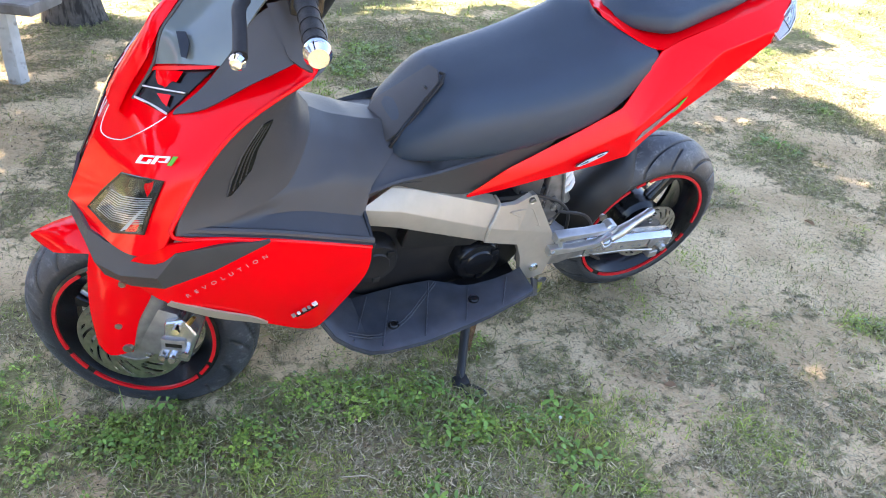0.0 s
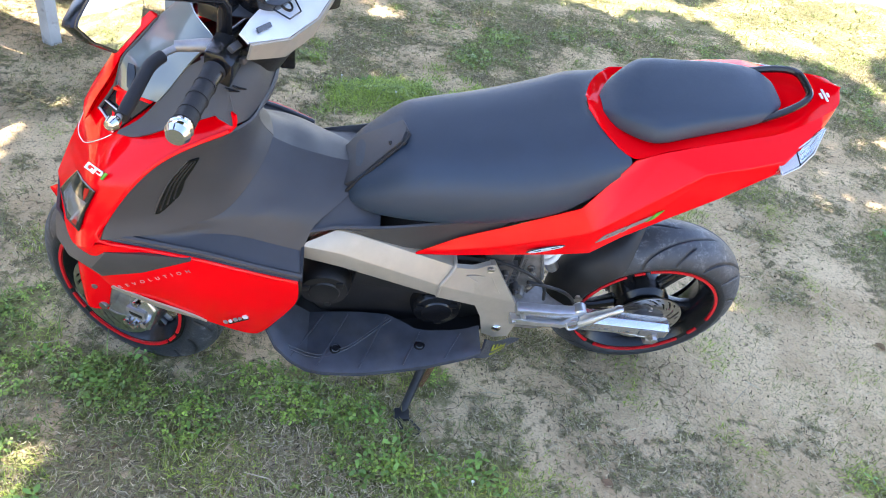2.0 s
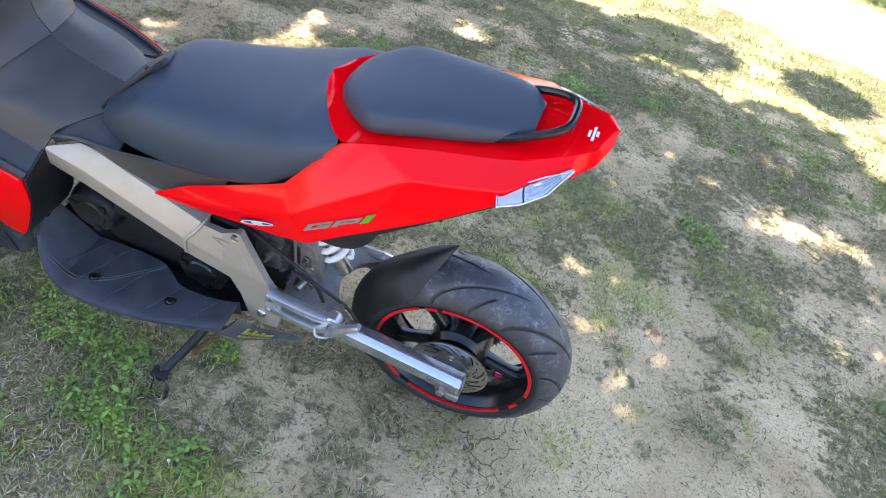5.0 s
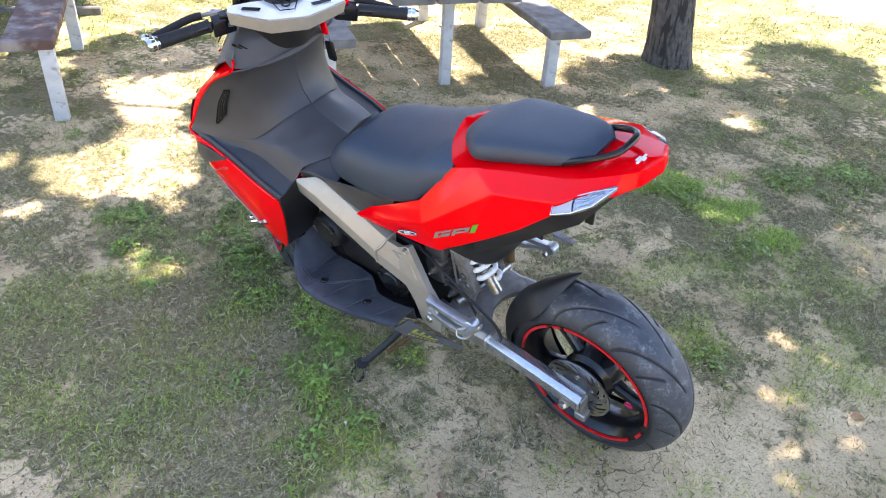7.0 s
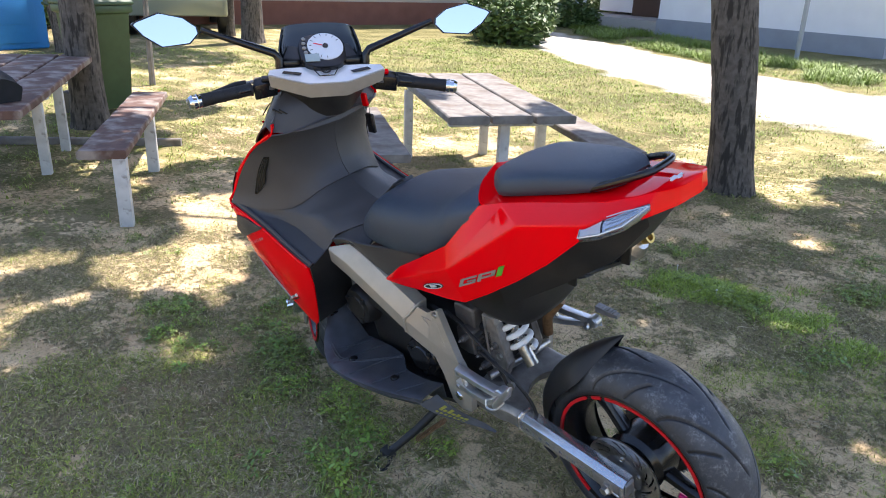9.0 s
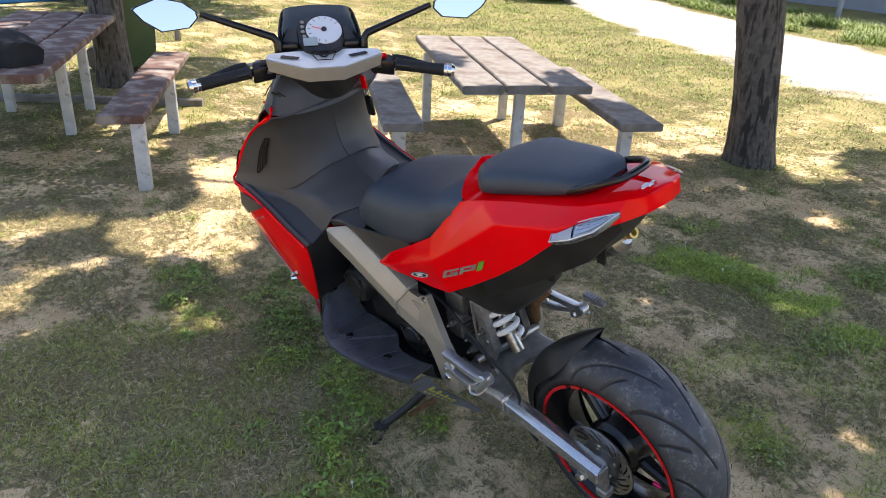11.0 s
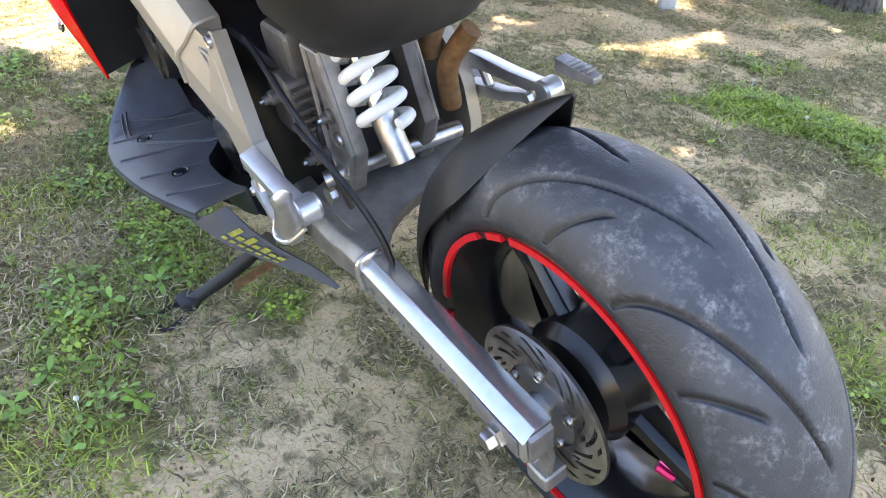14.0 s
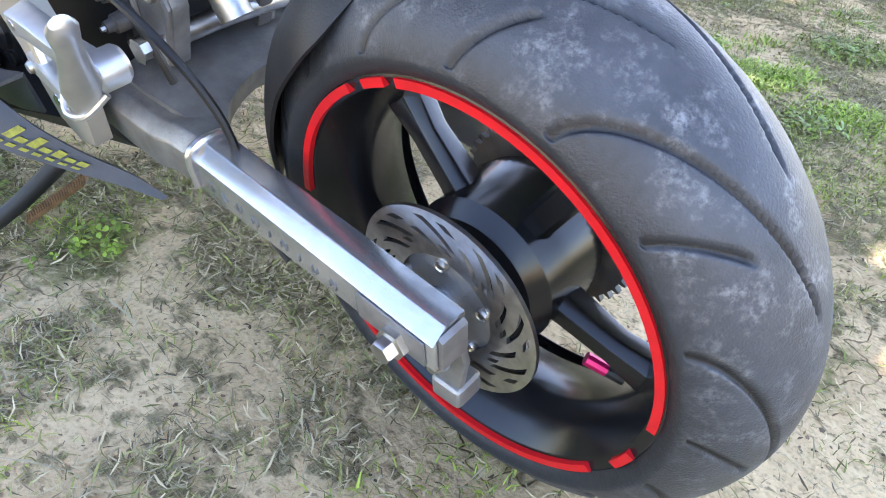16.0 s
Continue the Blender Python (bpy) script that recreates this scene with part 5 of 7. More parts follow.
# engine and floor
part("engine_block", bevel(loft([[(x, -w, z0), (x, w, z0), (x, w + 0.01, (z0 + z1) / 2), (x, w, z1), (x, -w, z1), (x, -w - 0.01, (z0 + z1) / 2)] for x, w, z0, z1 in ((-0.27, 0.06, 0.33, 0.56), (-0.2, 0.10, 0.27, 0.58), (0.0, 0.11, 0.22, 0.55), (0.2, 0.10, 0.25, 0.52), (0.28, 0.07, 0.30, 0.50))]), 0.015, 3), BLACK, scooter, "black engine casing under the frame")
for x, z, r, mat_ in ((-0.192, 0.435, 0.064, BLACK), (0.087, 0.372, 0.066, SATIN)):
    c = part("round_cover", moved(lathe([(0, -0.030), (r * 0.55, -0.030), (r * 0.6, -0.026), (r * 0.86, -0.024), (r * 0.93, -0.016), (r, 0.0), (r, 0.04)], 40), pose(x, -0.128, z)), mat_, scooter, "round black engine cover")
    for k in range(3):
        a = radians(120 * k + 40)
        part("lug", box(x + r * 0.72 * math.cos(a) - 0.009, x + r * 0.72 * math.cos(a) + 0.009, -0.158, -0.15, z + r * 0.72 * math.sin(a) - 0.009, z + r * 0.72 * math.sin(a) + 0.009, 0.003), mat_, c)
part("cooling_duct", plate([(-0.13, 0.47), (0.05, 0.435), (0.10, 0.46), (0.03, 0.50), (-0.12, 0.53)], -0.15, -0.11, 0.008, 3), BLACK, scooter)
for k, (x, z, w) in enumerate(((0.215, 0.45, 0.05), (0.245, 0.40, 0.045), (0.22, 0.52, 0.05), (0.27, 0.47, 0.035))):
    part("crankcase", bevel(box(x - 0.035, x + 0.04, -w - 0.04, w, z - 0.04, z + 0.045), 0.012, 3), ENGINE if k % 2 == 0 else BLACK, scooter)
part("cable", tube([(0.18, -0.11, 0.545), (0.235, -0.115, 0.53), (0.30, -0.12, 0.50), (0.35, -0.11, 0.44), (0.37, -0.10, 0.37)], 0.0045, 8, 6), BLACK, scooter)


FLOOR = [(-0.335, 0.185, 0.125), (-0.300, 0.236, 0.122), (-0.265, 0.262, 0.120), (-0.225, 0.280, 0.120), (-0.185, 0.291, 0.120), (-0.10, 0.298, 0.124), (-0.03, 0.294, 0.135), (0.005, 0.291, 0.156), (0.035, 0.288, 0.178), (0.065, 0.284, 0.186), (0.125, 0.272, 0.188), (0.165, 0.263, 0.184), (0.195, 0.255, 0.176)]


def floor_top(x, y):
    """Height of the floorboard; its front end turns up into the leg shield."""
    z = 0.303 + 0.14 * (x + 0.157)
    if x < -0.225:
        z += (-0.225 - x) * (0.42 + 5.0 * max(0.0, 0.25 - y))
    return z


def floorboard(flip):
    rows = []
    for x, yo, yi in FLOOR:
        ys = [yi - 0.004, yi, yi + (yo - yi) * 0.33, yi + (yo - yi) * 0.66, yo - 0.010, yo, yo + 0.001, yo - 0.012]
        zs = [floor_top(x, yi) - 0.05] + [floor_top(x, y) for y in ys[1:5]] + [floor_top(x, yo) - 0.003, floor_top(x, yo) - 0.012, floor_top(x, yo) - 0.034]
        rows.append([(x, -y, z) for y, z in zip(ys, zs)])
    return patch(rows, 1, 1, 0.004, flip)


boards = both("floorboard", floorboard, FLOORING, "black moulded plastic floorboard with raised ribs", sharp=20)
for ob, s_ in zip(boards, (1, -1)):
    for x, y, z in ((-0.157, 0.230, 0.303), (0.047, 0.228, 0.331), (-0.325, 0.165, floor_top(-0.325, 0.165))):
        part("rubber_plug", moved(lathe([(0, 0.003), (0.008, 0.003), (0.010, 0.001), (0.013, 0.002), (0.014, -0.003)], 20), pose(x, s_ * -y, z + 0.001, 90) @ pose(0, 0, 0, 0, 0, 0 if x > -0.3 else 35)), SATIN, ob)
    for x0, y0, x1, y1 in ((-0.20, 0.276, -0.13, 0.130), (-0.10, 0.286, -0.035, 0.140), (0.005, 0.280, 0.048, 0.190), (0.105, 0.268, 0.150, 0.194), (-0.262, 0.252, -0.19, 0.128)):
        part("rib", tube([(x0 + (x1 - x0) * u, s_ * -(y0 + (y1 - y0) * u), floor_top(x0 + (x1 - x0) * u, y0 + (y1 - y0) * u) + 0.0005) for u in (0, 0.33, 0.66, 1)], 0.0022, 6), FLOORING, ob)
    for d in (0.0, 0.008):
        part("rib", tube([(x, s_ * -(y - d), floor_top(x, y - d) + 0.0005) for x, y in ((-0.27, 0.235), (-0.20, 0.252), (-0.13, 0.232), (-0.08, 0.196), (-0.04, 0.165), (-0.02, 0.150))], 0.0016, 6, 3), FLOORING, ob)
    part("edge_lip", tube([(x, s_ * -(yo - 0.001), floor_top(x, yo) - 0.012) for x, yo, yi in FLOOR], 0.0035, 6), FLOORING, ob)
part("belly_pan", loft([[(x, -w, z), (x, w, z), (x, w * 0.7, z - 0.06), (x, -w * 0.7, z - 0.06)] for x, w, z in ((-0.33, 0.15, 0.33), (-0.15, 0.22, 0.26), (0.05, 0.2, 0.27), (0.22, 0.14, 0.28))]), BLACK, scooter, "black belly pan")
SKID = [[(0.185, -0.262, 0.336), (0.205, -0.238, 0.344), (0.213, -0.215, 0.350)], [(0.225, -0.240, 0.306), (0.236, -0.220, 0.313), (0.243, -0.202, 0.319)], [(0.262, -0.204, 0.276), (0.268, -0.190, 0.281), (0.273, -0.178, 0.285)], [(0.300, -0.166, 0.248), (0.303, -0.158, 0.251), (0.307, -0.149, 0.254)], [(0.333, -0.139, 0.226), (0.334, -0.136, 0.227), (0.335, -0.133, 0.228)]]
tail_board = part("rear_skid", patch(SKID, 3, 2, 0.006), FLOORING, scooter, "thin pointed black plate with faded yellow print")


def on_skid(u, v):
    """A place just above the plate, u along it and v across it, both 0 to 1."""
    k = min(int(u * 4), 3)
    a, b = [Vector(r[0]).lerp(Vector(r[2]), v) for r in (SKID[k], SKID[k + 1])]
    return a.lerp(b, u * 4 - k) + Vector((0.2, -0.55, 0.8)).normalized() * 0.0055


for k, top in enumerate((0.80, 0.56, 0.80, 0.56, 0.70, 0.56, 0.62)):
    u = 0.22 + 0.055 * k
    for v0, v1, w in ((0.38, top, 0.042), (0.14, 0.26, 0.034)):
        part("print_bar", patch([[on_skid(u, v0), on_skid(u, v1)], [on_skid(u + w, v0), on_skid(u + w, v1)]], 1, 1, 0.0008), YELLOW_DECAL, tail_board)
stand = part("side_stand", tube([(0.10, -0.145, 0.185), (0.066, -0.215, 0.132), (0.030, -0.292, 0.088)], [0.013, 0.012, 0.011], 12, 3), BLACK, scooter, "black steel side stand folded out on the earth")
part("stand_knuckle", bevel(box(0.008, 0.048, -0.315, -0.282, 0.076, 0.100), 0.006, 2), BLACK, stand)
part("stand_foot", tube([(0.018, -0.300, 0.084), (0.030, -0.345, 0.094), (0.062, -0.358, 0.094), (0.075, -0.345, 0.090), (0.045, -0.302, 0.080)], 0.005, 8, 3), BLACK, stand)
spring = [(0.130 - 0.052 * k / 120 + 0.007 * math.cos(k * 1.26), -0.150 - 0.072 * k / 120 + 0.004 * math.sin(k * 1.26), 0.160 - 0.048 * k / 120 + 0.007 * math.sin(k * 1.26)) for k in range(121)]
part("return_spring", tube(spring, 0.0017, 6), RUST, stand, "rusty return spring")


# seats
def main_seat():
    rows = []
    #        x      half  bottom  top
    for x, w, zb, zt in ((-0.156, 0.072, 0.684, 0.700), (-0.138, 0.100, 0.688, 0.738), (-0.095, 0.128, 0.694, 0.776), (-0.04, 0.148, 0.703, 0.822), (0.02, 0.159, 0.710, 0.840), (0.10, 0.168, 0.722, 0.857), (0.19, 0.178, 0.748, 0.880), (0.27, 0.182, 0.786, 0.908), (0.318, 0.178, 0.822, 0.928)):
        h = zt - zb
        rows.append([(x, s * w, zb + f * h) for s, f in ((-0.93, 0.0), (-0.995, 0.10), (-0.985, 0.40), (-0.90, 0.70), (-0.70, 0.905), (-0.36, 0.985), (0, 1.0), (0.36, 0.985), (0.70, 0.905), (0.90, 0.70), (0.985, 0.40), (0.995, 0.10), (0.93, 0.0))])
    rows.append([(0.364, -0.158, 0.868), (0.374, -0.162, 0.876), (0.388, -0.156, 0.900), (0.398, -0.144, 0.923), (0.384, -0.116, 0.932), (0.346, -0.060, 0.938), (0.324, 0, 0.940), (0.346, 0.060, 0.938), (0.384, 0.116, 0.932), (0.398, 0.144, 0.923), (0.388, 0.156, 0.900), (0.374, 0.162, 0.876), (0.364, 0.158, 0.868)])
    return patch(rows, 4, 3, 0.03)


part("rider_seat", main_seat(), VINYL, scooter, "black vinyl rider seat", sharp=60)
front_panel = part("seat_front_panel", bevel(loft([[Vector(p) + Vector((-0.55, 0, 0.83)) * d for p in ((-0.034, 0.0, 0.830), (-0.042, 0.030, 0.826), (-0.140, 0.066, 0.728), (-0.160, 0.060, 0.706), (-0.160, -0.060, 0.706), (-0.140, -0.066, 0.728), (-0.046, -0.034, 0.826))] for d in (-0.02, 0.006)]), 0.003), PLASTIC, scooter, "dark plastic panel with a bolt below the seat nose", sharp=25)
part("panel_groove", tube([(-0.036, -0.010, 0.833), (-0.043, -0.038, 0.828), (-0.142, -0.072, 0.728), (-0.158, -0.072, 0.700)], 0.0035, 8, 2), GRIP, front_panel)
part("bolt", moved(lathe([(0, 0.003), (0.004, 0.003), (0.006, 0.001), (0.006, -0.002)], 12), pose(-0.069, -0.022, 0.8075, 130, 0, 90)), SATIN, front_panel)


def passenger_seat():
    rows = []
    for x, w, zb, zt in ((0.352, 0.024, 0.938, 0.950), (0.372, 0.060, 0.938, 0.972), (0.412, 0.098, 0.942, 0.990), (0.452, 0.118, 0.950, 1.001), (0.535, 0.104, 0.966, 1.016), (0.62, 0.090, 0.985, 1.026), (0.675, 0.072, 0.998, 1.027), (0.706, 0.040, 1.006, 1.019)):
        h = zt - zb
        rows.append([(x, s * w, zb + f * h) for s, f in ((-0.95, 0.0), (-1.0, 0.22), (-0.97, 0.55), (-0.86, 0.82), (-0.55, 0.96), (0, 1.0), (0.55, 0.96), (0.86, 0.82), (0.97, 0.55), (1.0, 0.22), (0.95, 0.0))])
    return patch(rows, 4, 4, 0.02)


part("passenger_seat", passenger_seat(), VINYL, scooter, "black vinyl passenger seat pad", sharp=60)
grab = tube([(0.650, -0.074, 0.998), (0.695, -0.068, 1.018), (0.735, -0.054, 1.034), (0.756, -0.034, 1.041), (0.760, 0.0, 1.042), (0.756, 0.034, 1.041), (0.735, 0.054, 1.034), (0.695, 0.068, 1.018), (0.650, 0.074, 0.998)], 0.0075, 10, 4)
part("grab_rail", grab, SATIN, scooter, "black bent tube grab rail behind the pad")


# red tail
def tail_side(flip):
    """Folded sheet: a tapering strip under the seat, a triangular facet and a long crease back to the lamp."""
    bm = bmesh.new()
    p = {k: bm.verts.new((x, -y, z)) for k, (x, y, z) in dict(
        tip=(-0.004, 0.156, 0.604), a1=(0.09, 0.163, 0.680), a2=(0.19, 0.174, 0.742), a3=(0.318, 0.186, 0.824), a4=(0.404, 0.146, 0.930),
        b1=(0.09, 0.178, 0.652), b2=(0.19, 0.199, 0.702), knee=(0.347, 0.219, 0.786), c1=(0.09, 0.171, 0.627), c2=(0.19, 0.183, 0.654), c3=(0.30, 0.193, 0.677), low=(0.371, 0.199, 0.697),
        peak=(0.464, 0.137, 0.942), a5=(0.54, 0.123, 0.962), a6=(0.68, 0.106, 0.990), a7=(0.735, 0.090, 1.005), a8=(0.785, 0.068, 1.020), a9=(0.822, 0.044, 1.032), end=(0.838, 0.0, 1.037),
        fold=(0.545, 0.178, 0.938), fold2=(0.625, 0.171, 0.957), lamp=(0.699, 0.160, 0.974), lamp2=(0.788, 0.083, 1.008), c5=(0.435, 0.180, 0.734), c6=(0.52, 0.170, 0.793), cx=(0.604, 0.167, 0.860), c7=(0.690, 0.164, 0.940), c8=(0.79, 0.084, 0.982), c9=(0.822, 0.048, 0.996), under=(0.838, 0.0, 1.006)).items()}
    for names in ("tip a1 b1", "a1 a2 b2 b1", "a2 a3 knee b2", "tip b1 c1", "b1 b2 c2 c1", "b2 knee c3 c2", "knee low c3", "a3 a4 peak knee", "knee peak fold", "peak a5 fold", "a5 a6 fold2 fold", "a6 lamp fold2", "knee fold c5 low", "fold c6 c5", "fold fold2 cx c6", "fold2 lamp c7 cx", "a6 a7 lamp2 lamp", "a7 a8 lamp2", "lamp lamp2 c8 c7", "a8 a9 c9 c8 lamp2", "a9 end under c9"):
        bm.faces.new([p[k] for k in names.split()])
    bmesh.ops.recalc_face_normals(bm, faces=bm.faces)
    bevel(bm, 0.0045, 3, 5)
    bmesh.ops.solidify(bm, geom=bm.faces[:], thickness=0.004)
    return mirrored(bm, flip)


sides = both("tail_fairing", tail_side, RED, "glossy red tail fairing panel with sharp creases", sharp=45)
rows = []
for x, a, za in ((0.322, 0.02, 0.946), (0.350, 0.082, 0.941), (0.402, 0.138, 0.931), (0.47, 0.128, 0.946), (0.54, 0.122, 0.962), (0.68, 0.106, 0.990), (0.735, 0.090, 1.005), (0.785, 0.068, 1.020), (0.822, 0.044, 1.032), (0.838, 0.001, 1.037)):
    rows.append([(x, -a, za), (x, -a * 0.5, za + 0.005), (x, 0, za + 0.007), (x, a * 0.5, za + 0.005), (x, a, za)])
deck = part("tail_deck", patch(rows, 4, 3, 0.004), RED, scooter, "red tail deck with small white print")
for k, (x, w) in enumerate(((0.797, 0.018), (0.790, 0.008), (0.803, 0.006))):
    part("white_print", box(x, x + 0.0045, -w - 0.02, w - 0.02, 1.0325 + (x - 0.795) * 0.3, 1.0345 + (x - 0.795) * 0.3), WHITE_DECAL, deck)


LENS = [[(0.684, -0.149, 0.962), (0.688, -0.165, 0.956), (0.694, -0.179, 0.947)], [(0.718, -0.133, 0.977), (0.722, -0.149, 0.969), (0.730, -0.164, 0.956)], [(0.752, -0.111, 0.991), (0.757, -0.123, 0.984), (0.764, -0.136, 0.971)], [(0.787, -0.085, 1.004), (0.789, -0.088, 1.001), (0.791, -0.090, 0.998)]]
LENS = [[Vector(p).lerp(Vector(r[0]), 0.14 * k / 2) for k, p in enumerate(r)] for r in LENS]
LENS_OUT = Vector((0.25, -0.6, 0.75)).normalized()


def lens(flip, inset=0.0):
    """The lens stands proud of the tail; the bowl behind it follows the same shape."""
    rings = [[Vector(p) + LENS_OUT * (0.007 - inset) for p in r] + [Vector(p) - LENS_OUT * 0.02 for p in reversed(r)] for r in LENS]
    return mirrored(bevel(loft(rings), 0.001), flip)


def on_lens(u, v, out, flip):
    """A place on the lens: u along it, v from its upper to its lower edge."""
    k = min(int(u * 3), 2)
    row = [crom(r, 4) for r in (LENS[k], LENS[k + 1])]
    p = row[0][round(v * 8)].lerp(row[1][round(v * 8)], u * 3 - k) + LENS_OUT * out
    return Vector((p.x, -p.y if flip else p.y, p.z))


for ob, flip in zip(both("tail_lamp", lens, CLEAR, "clear lens of the rear indicator"), (False, True)):
    part("reflector", lens(flip, 0.005), REFLECTOR, ob, "bright silver reflector")
    part("front_bowl", patch([[on_lens(u, v, 0.0035, flip) for v in (0.08, 0.5, 0.85)] for u in (0.03, 0.18, 0.36)], 3, 2, 0.001), SILVER_LIGHT, ob)
    part("bowl_edge", tube([on_lens(0.37, v, 0.004, flip) for v in (0.05, 0.5, 0.95)], 0.0016, 6), SATIN, ob)
    for v0, v1 in ((0.25, 0.15), (0.5, 0.4), (0.75, 0.6)):
        part("flute", tube([on_lens(0.42, v0, 0.004, flip), on_lens(0.62, v0, 0.004, flip), on_lens(0.85, v1, 0.004, flip)], 0.0018, 6), CHROME, ob)
    part("bulb", tube([on_lens(0.50, 0.38, 0.003, flip), on_lens(0.60, 0.38, 0.003, flip)], 0.004, 10), CHROME, ob)
    part("lamp_rim", tube([on_lens(u, v, 0.006, flip) for u, v in ((0.0, 0.0), (0.33, 0.0), (0.66, 0.0), (1.0, 0.5), (0.66, 1.0), (0.33, 1.0), (0.0, 1.0), (0.0, 0.0))], 0.0014, 6), SILVER_LIGHT, ob)
for ob, s_ in zip(sides, (-1, 1)):
    y = s_ * 0.190
    for u, w, hole, mat_ in ((0.0, 0.036, True, DECAL), (0.040, 0.036, True, DECAL), (0.080, 0.012, False, GREEN_DECAL)):
        m_ = Matrix(((1.236, 0.40, 0.30, 0.3685), (s_ * -0.304, s_ * 0.004, s_ * 0.945, s_ * 0.2065), (0.609, 0.90, -0.135, 0.7435), (0, 0, 0, 1)))
        part("decal", moved(join(*(([box(u, u + w, 0, 0.006, 0, 0.002), box(u, u + w, 0.020, 0.026, 0, 0.002), box(u, u + 0.008, 0.006, 0.020, 0, 0.002), box(u + w - 0.008, u + w, 0.006, 0.013, 0, 0.002), box(u + w * 0.45, u + w, 0.010, 0.014, 0, 0.002)] if u == 0 else [box(u, u + 0.008, 0, 0.026, 0, 0.002), box(u + 0.008, u + w, 0.020, 0.026, 0, 0.002), box(u + w - 0.008, u + w, 0.009, 0.020, 0, 0.002), box(u + 0.008, u + w, 0.007, 0.013, 0, 0.002)]) if hole else [box(u, u + w, 0, 0.032, 0, 0.002)])), m_), mat_, ob)
    part("badge", moved(lathe([(0, -0.001), (0.026, -0.001), (0.027, 0.001), (0, 0.001)], 32), pose(0.270, s_ * 0.2035, 0.708, s_ * -19, -22) @ Matrix.Diagonal((1.6, 1, 0.34, 1))), SATIN, ob, "oval dark badge with a white rim")
    part("badge_rim", moved(lathe([(0.021, -0.0025), (0.0235, -0.0025), (0.0235, 0), (0.021, 0)], 32, closed=True), pose(0.270, s_ * 0.2035, 0.708, s_ * -19, -22) @ Matrix.Diagonal((1.6, 1, 0.34, 1))), WHITE_DECAL, ob)
    part("badge_mark", moved(box(-0.010, 0.012, -0.0026, 0, -0.003, 0.004), pose(0.270, s_ * 0.2035, 0.708, s_ * -19, -22)), WHITE_DECAL, ob)
part("tail_underside", loft([[(0.44, -0.160, 0.785), (0.44, 0.160, 0.785), (0.44, 0.14, 0.68), (0.44, -0.14, 0.68)], [(0.57, -0.152, 0.865), (0.57, 0.152, 0.865), (0.57, 0.10, 0.76), (0.57, -0.10, 0.76)], [(0.69, -0.125, 0.93), (0.69, 0.125, 0.93), (0.69, 0.07, 0.845), (0.69, -0.07, 0.845)], [(0.765, -0.06, 0.96), (0.765, 0.06, 0.96), (0.755, 0.04, 0.930), (0.755, -0.04, 0.930)]]), BLACK, scooter, "black plastic underside of the tail")
rings = []
for z, f in ((0.80, 1.0), (0.69, 1.0), (0.62, 0.93), (0.588, 0.75), (0.576, 0.4)):
    rings.append([(0.358 + 0.118 * f * math.copysign(abs(math.cos(a)) ** 0.6, math.cos(a)), 0.135 * f * math.copysign(abs(math.sin(a)) ** 0.6, math.sin(a)), z) for a in (2 * math.pi * k / 32 for k in range(32))])
part("seat_bucket", loft(rings), BLACK, scooter, "black plastic bucket under the seat", sharp=50)
for x0, y0, z0, x1, z1 in ((0.60, -0.075, 0.845, 0.585, 0.755), (0.70, -0.03, 0.90, 0.69, 0.82)):
    part("plate_bracket", bevel(loft([[(x - 0.010, y0 - 0.003, z), (x + 0.010, y0 - 0.003, z), (x + 0.010, y0 + 0.003, z), (x - 0.010, y0 + 0.003, z)] for x, z in ((x0, z0), (x1, z1))]), 0.001), BLACK, scooter)
sil = part("silencer", tube([(0.30, 0.165, 0.566), (0.40, 0.172, 0.624), (0.550, 0.184, 0.718)], [0.036, 0.042, 0.042], 32), SATIN, scooter, "satin black silencer with a steel end cap")
part("end_cap", tube([(0.545, 0.184, 0.715), (0.564, 0.1860, 0.727), (0.580, 0.187, 0.737)], [0.043, 0.041, 0.024], 32), STEEL, sil, "polished end cap")
part("outlet", moved(lathe([(0.0095, 0.0), (0.0145, 0.0), (0.0145, 0.020), (0.009, 0.020), (0.0085, 0.004)], 24, closed=True), pose(0.586, 0.187, 0.741, 0, 0, 0) @ Matrix.Rotation(radians(-28), 4, "Y") @ Matrix.Rotation(radians(-90), 4, "Z")), BRASS, sil, "brass tail pipe")
part("clamp", tube([(0.395, 0.1718, 0.621), (0.42, 0.1738, 0.636)], 0.045, 32), BLACK, sil)
part("exhaust_pipe", tube([(0.31, 0.165, 0.572), (0.25, 0.15, 0.55), (0.22, 0.13, 0.45)], 0.024, 14, 5), RUST, sil)


# body: tunnel, leg shield, side panels
def tunnel():
    rows = []
    for x, w, z0, z1, z2, z3 in ((-0.24, 0.150, 0.660, 0.690, 0.716, 0.728), (-0.155, 0.155, 0.674, 0.692, 0.704, 0.714), (-0.08, 0.155, 0.668, 0.69, 0.70, 0.71)):
        rows.append([(x, -w, z0), (x, -w * 0.68, z1), (x, -w * 0.36, z2), (x, 0, z3), (x, w * 0.36, z2), (x, w * 0.68, z1), (x, w, z0)])
    return patch(rows, 4, 4, 0.006)


part("centre_tunnel", tunnel(), PLASTIC, scooter, "dark grey plastic centre tunnel", sharp=50)


def tunnel_side(flip):
    rows = [[(-0.230, -0.160, 0.662), (-0.230, -0.150, 0.636)], [(-0.162, -0.158, 0.680), (-0.162, -0.138, 0.655)], [(-0.08, -0.165, 0.695), (-0.08, -0.136, 0.615)], [(0.03, -0.164, 0.716), (0.03, -0.138, 0.600)], [(0.12, -0.163, 0.735), (0.10, -0.146, 0.645)], [(0.19, -0.165, 0.745), (0.17, -0.16, 0.715)]]
    return patch(rows, 4, 3, 0.006, flip)


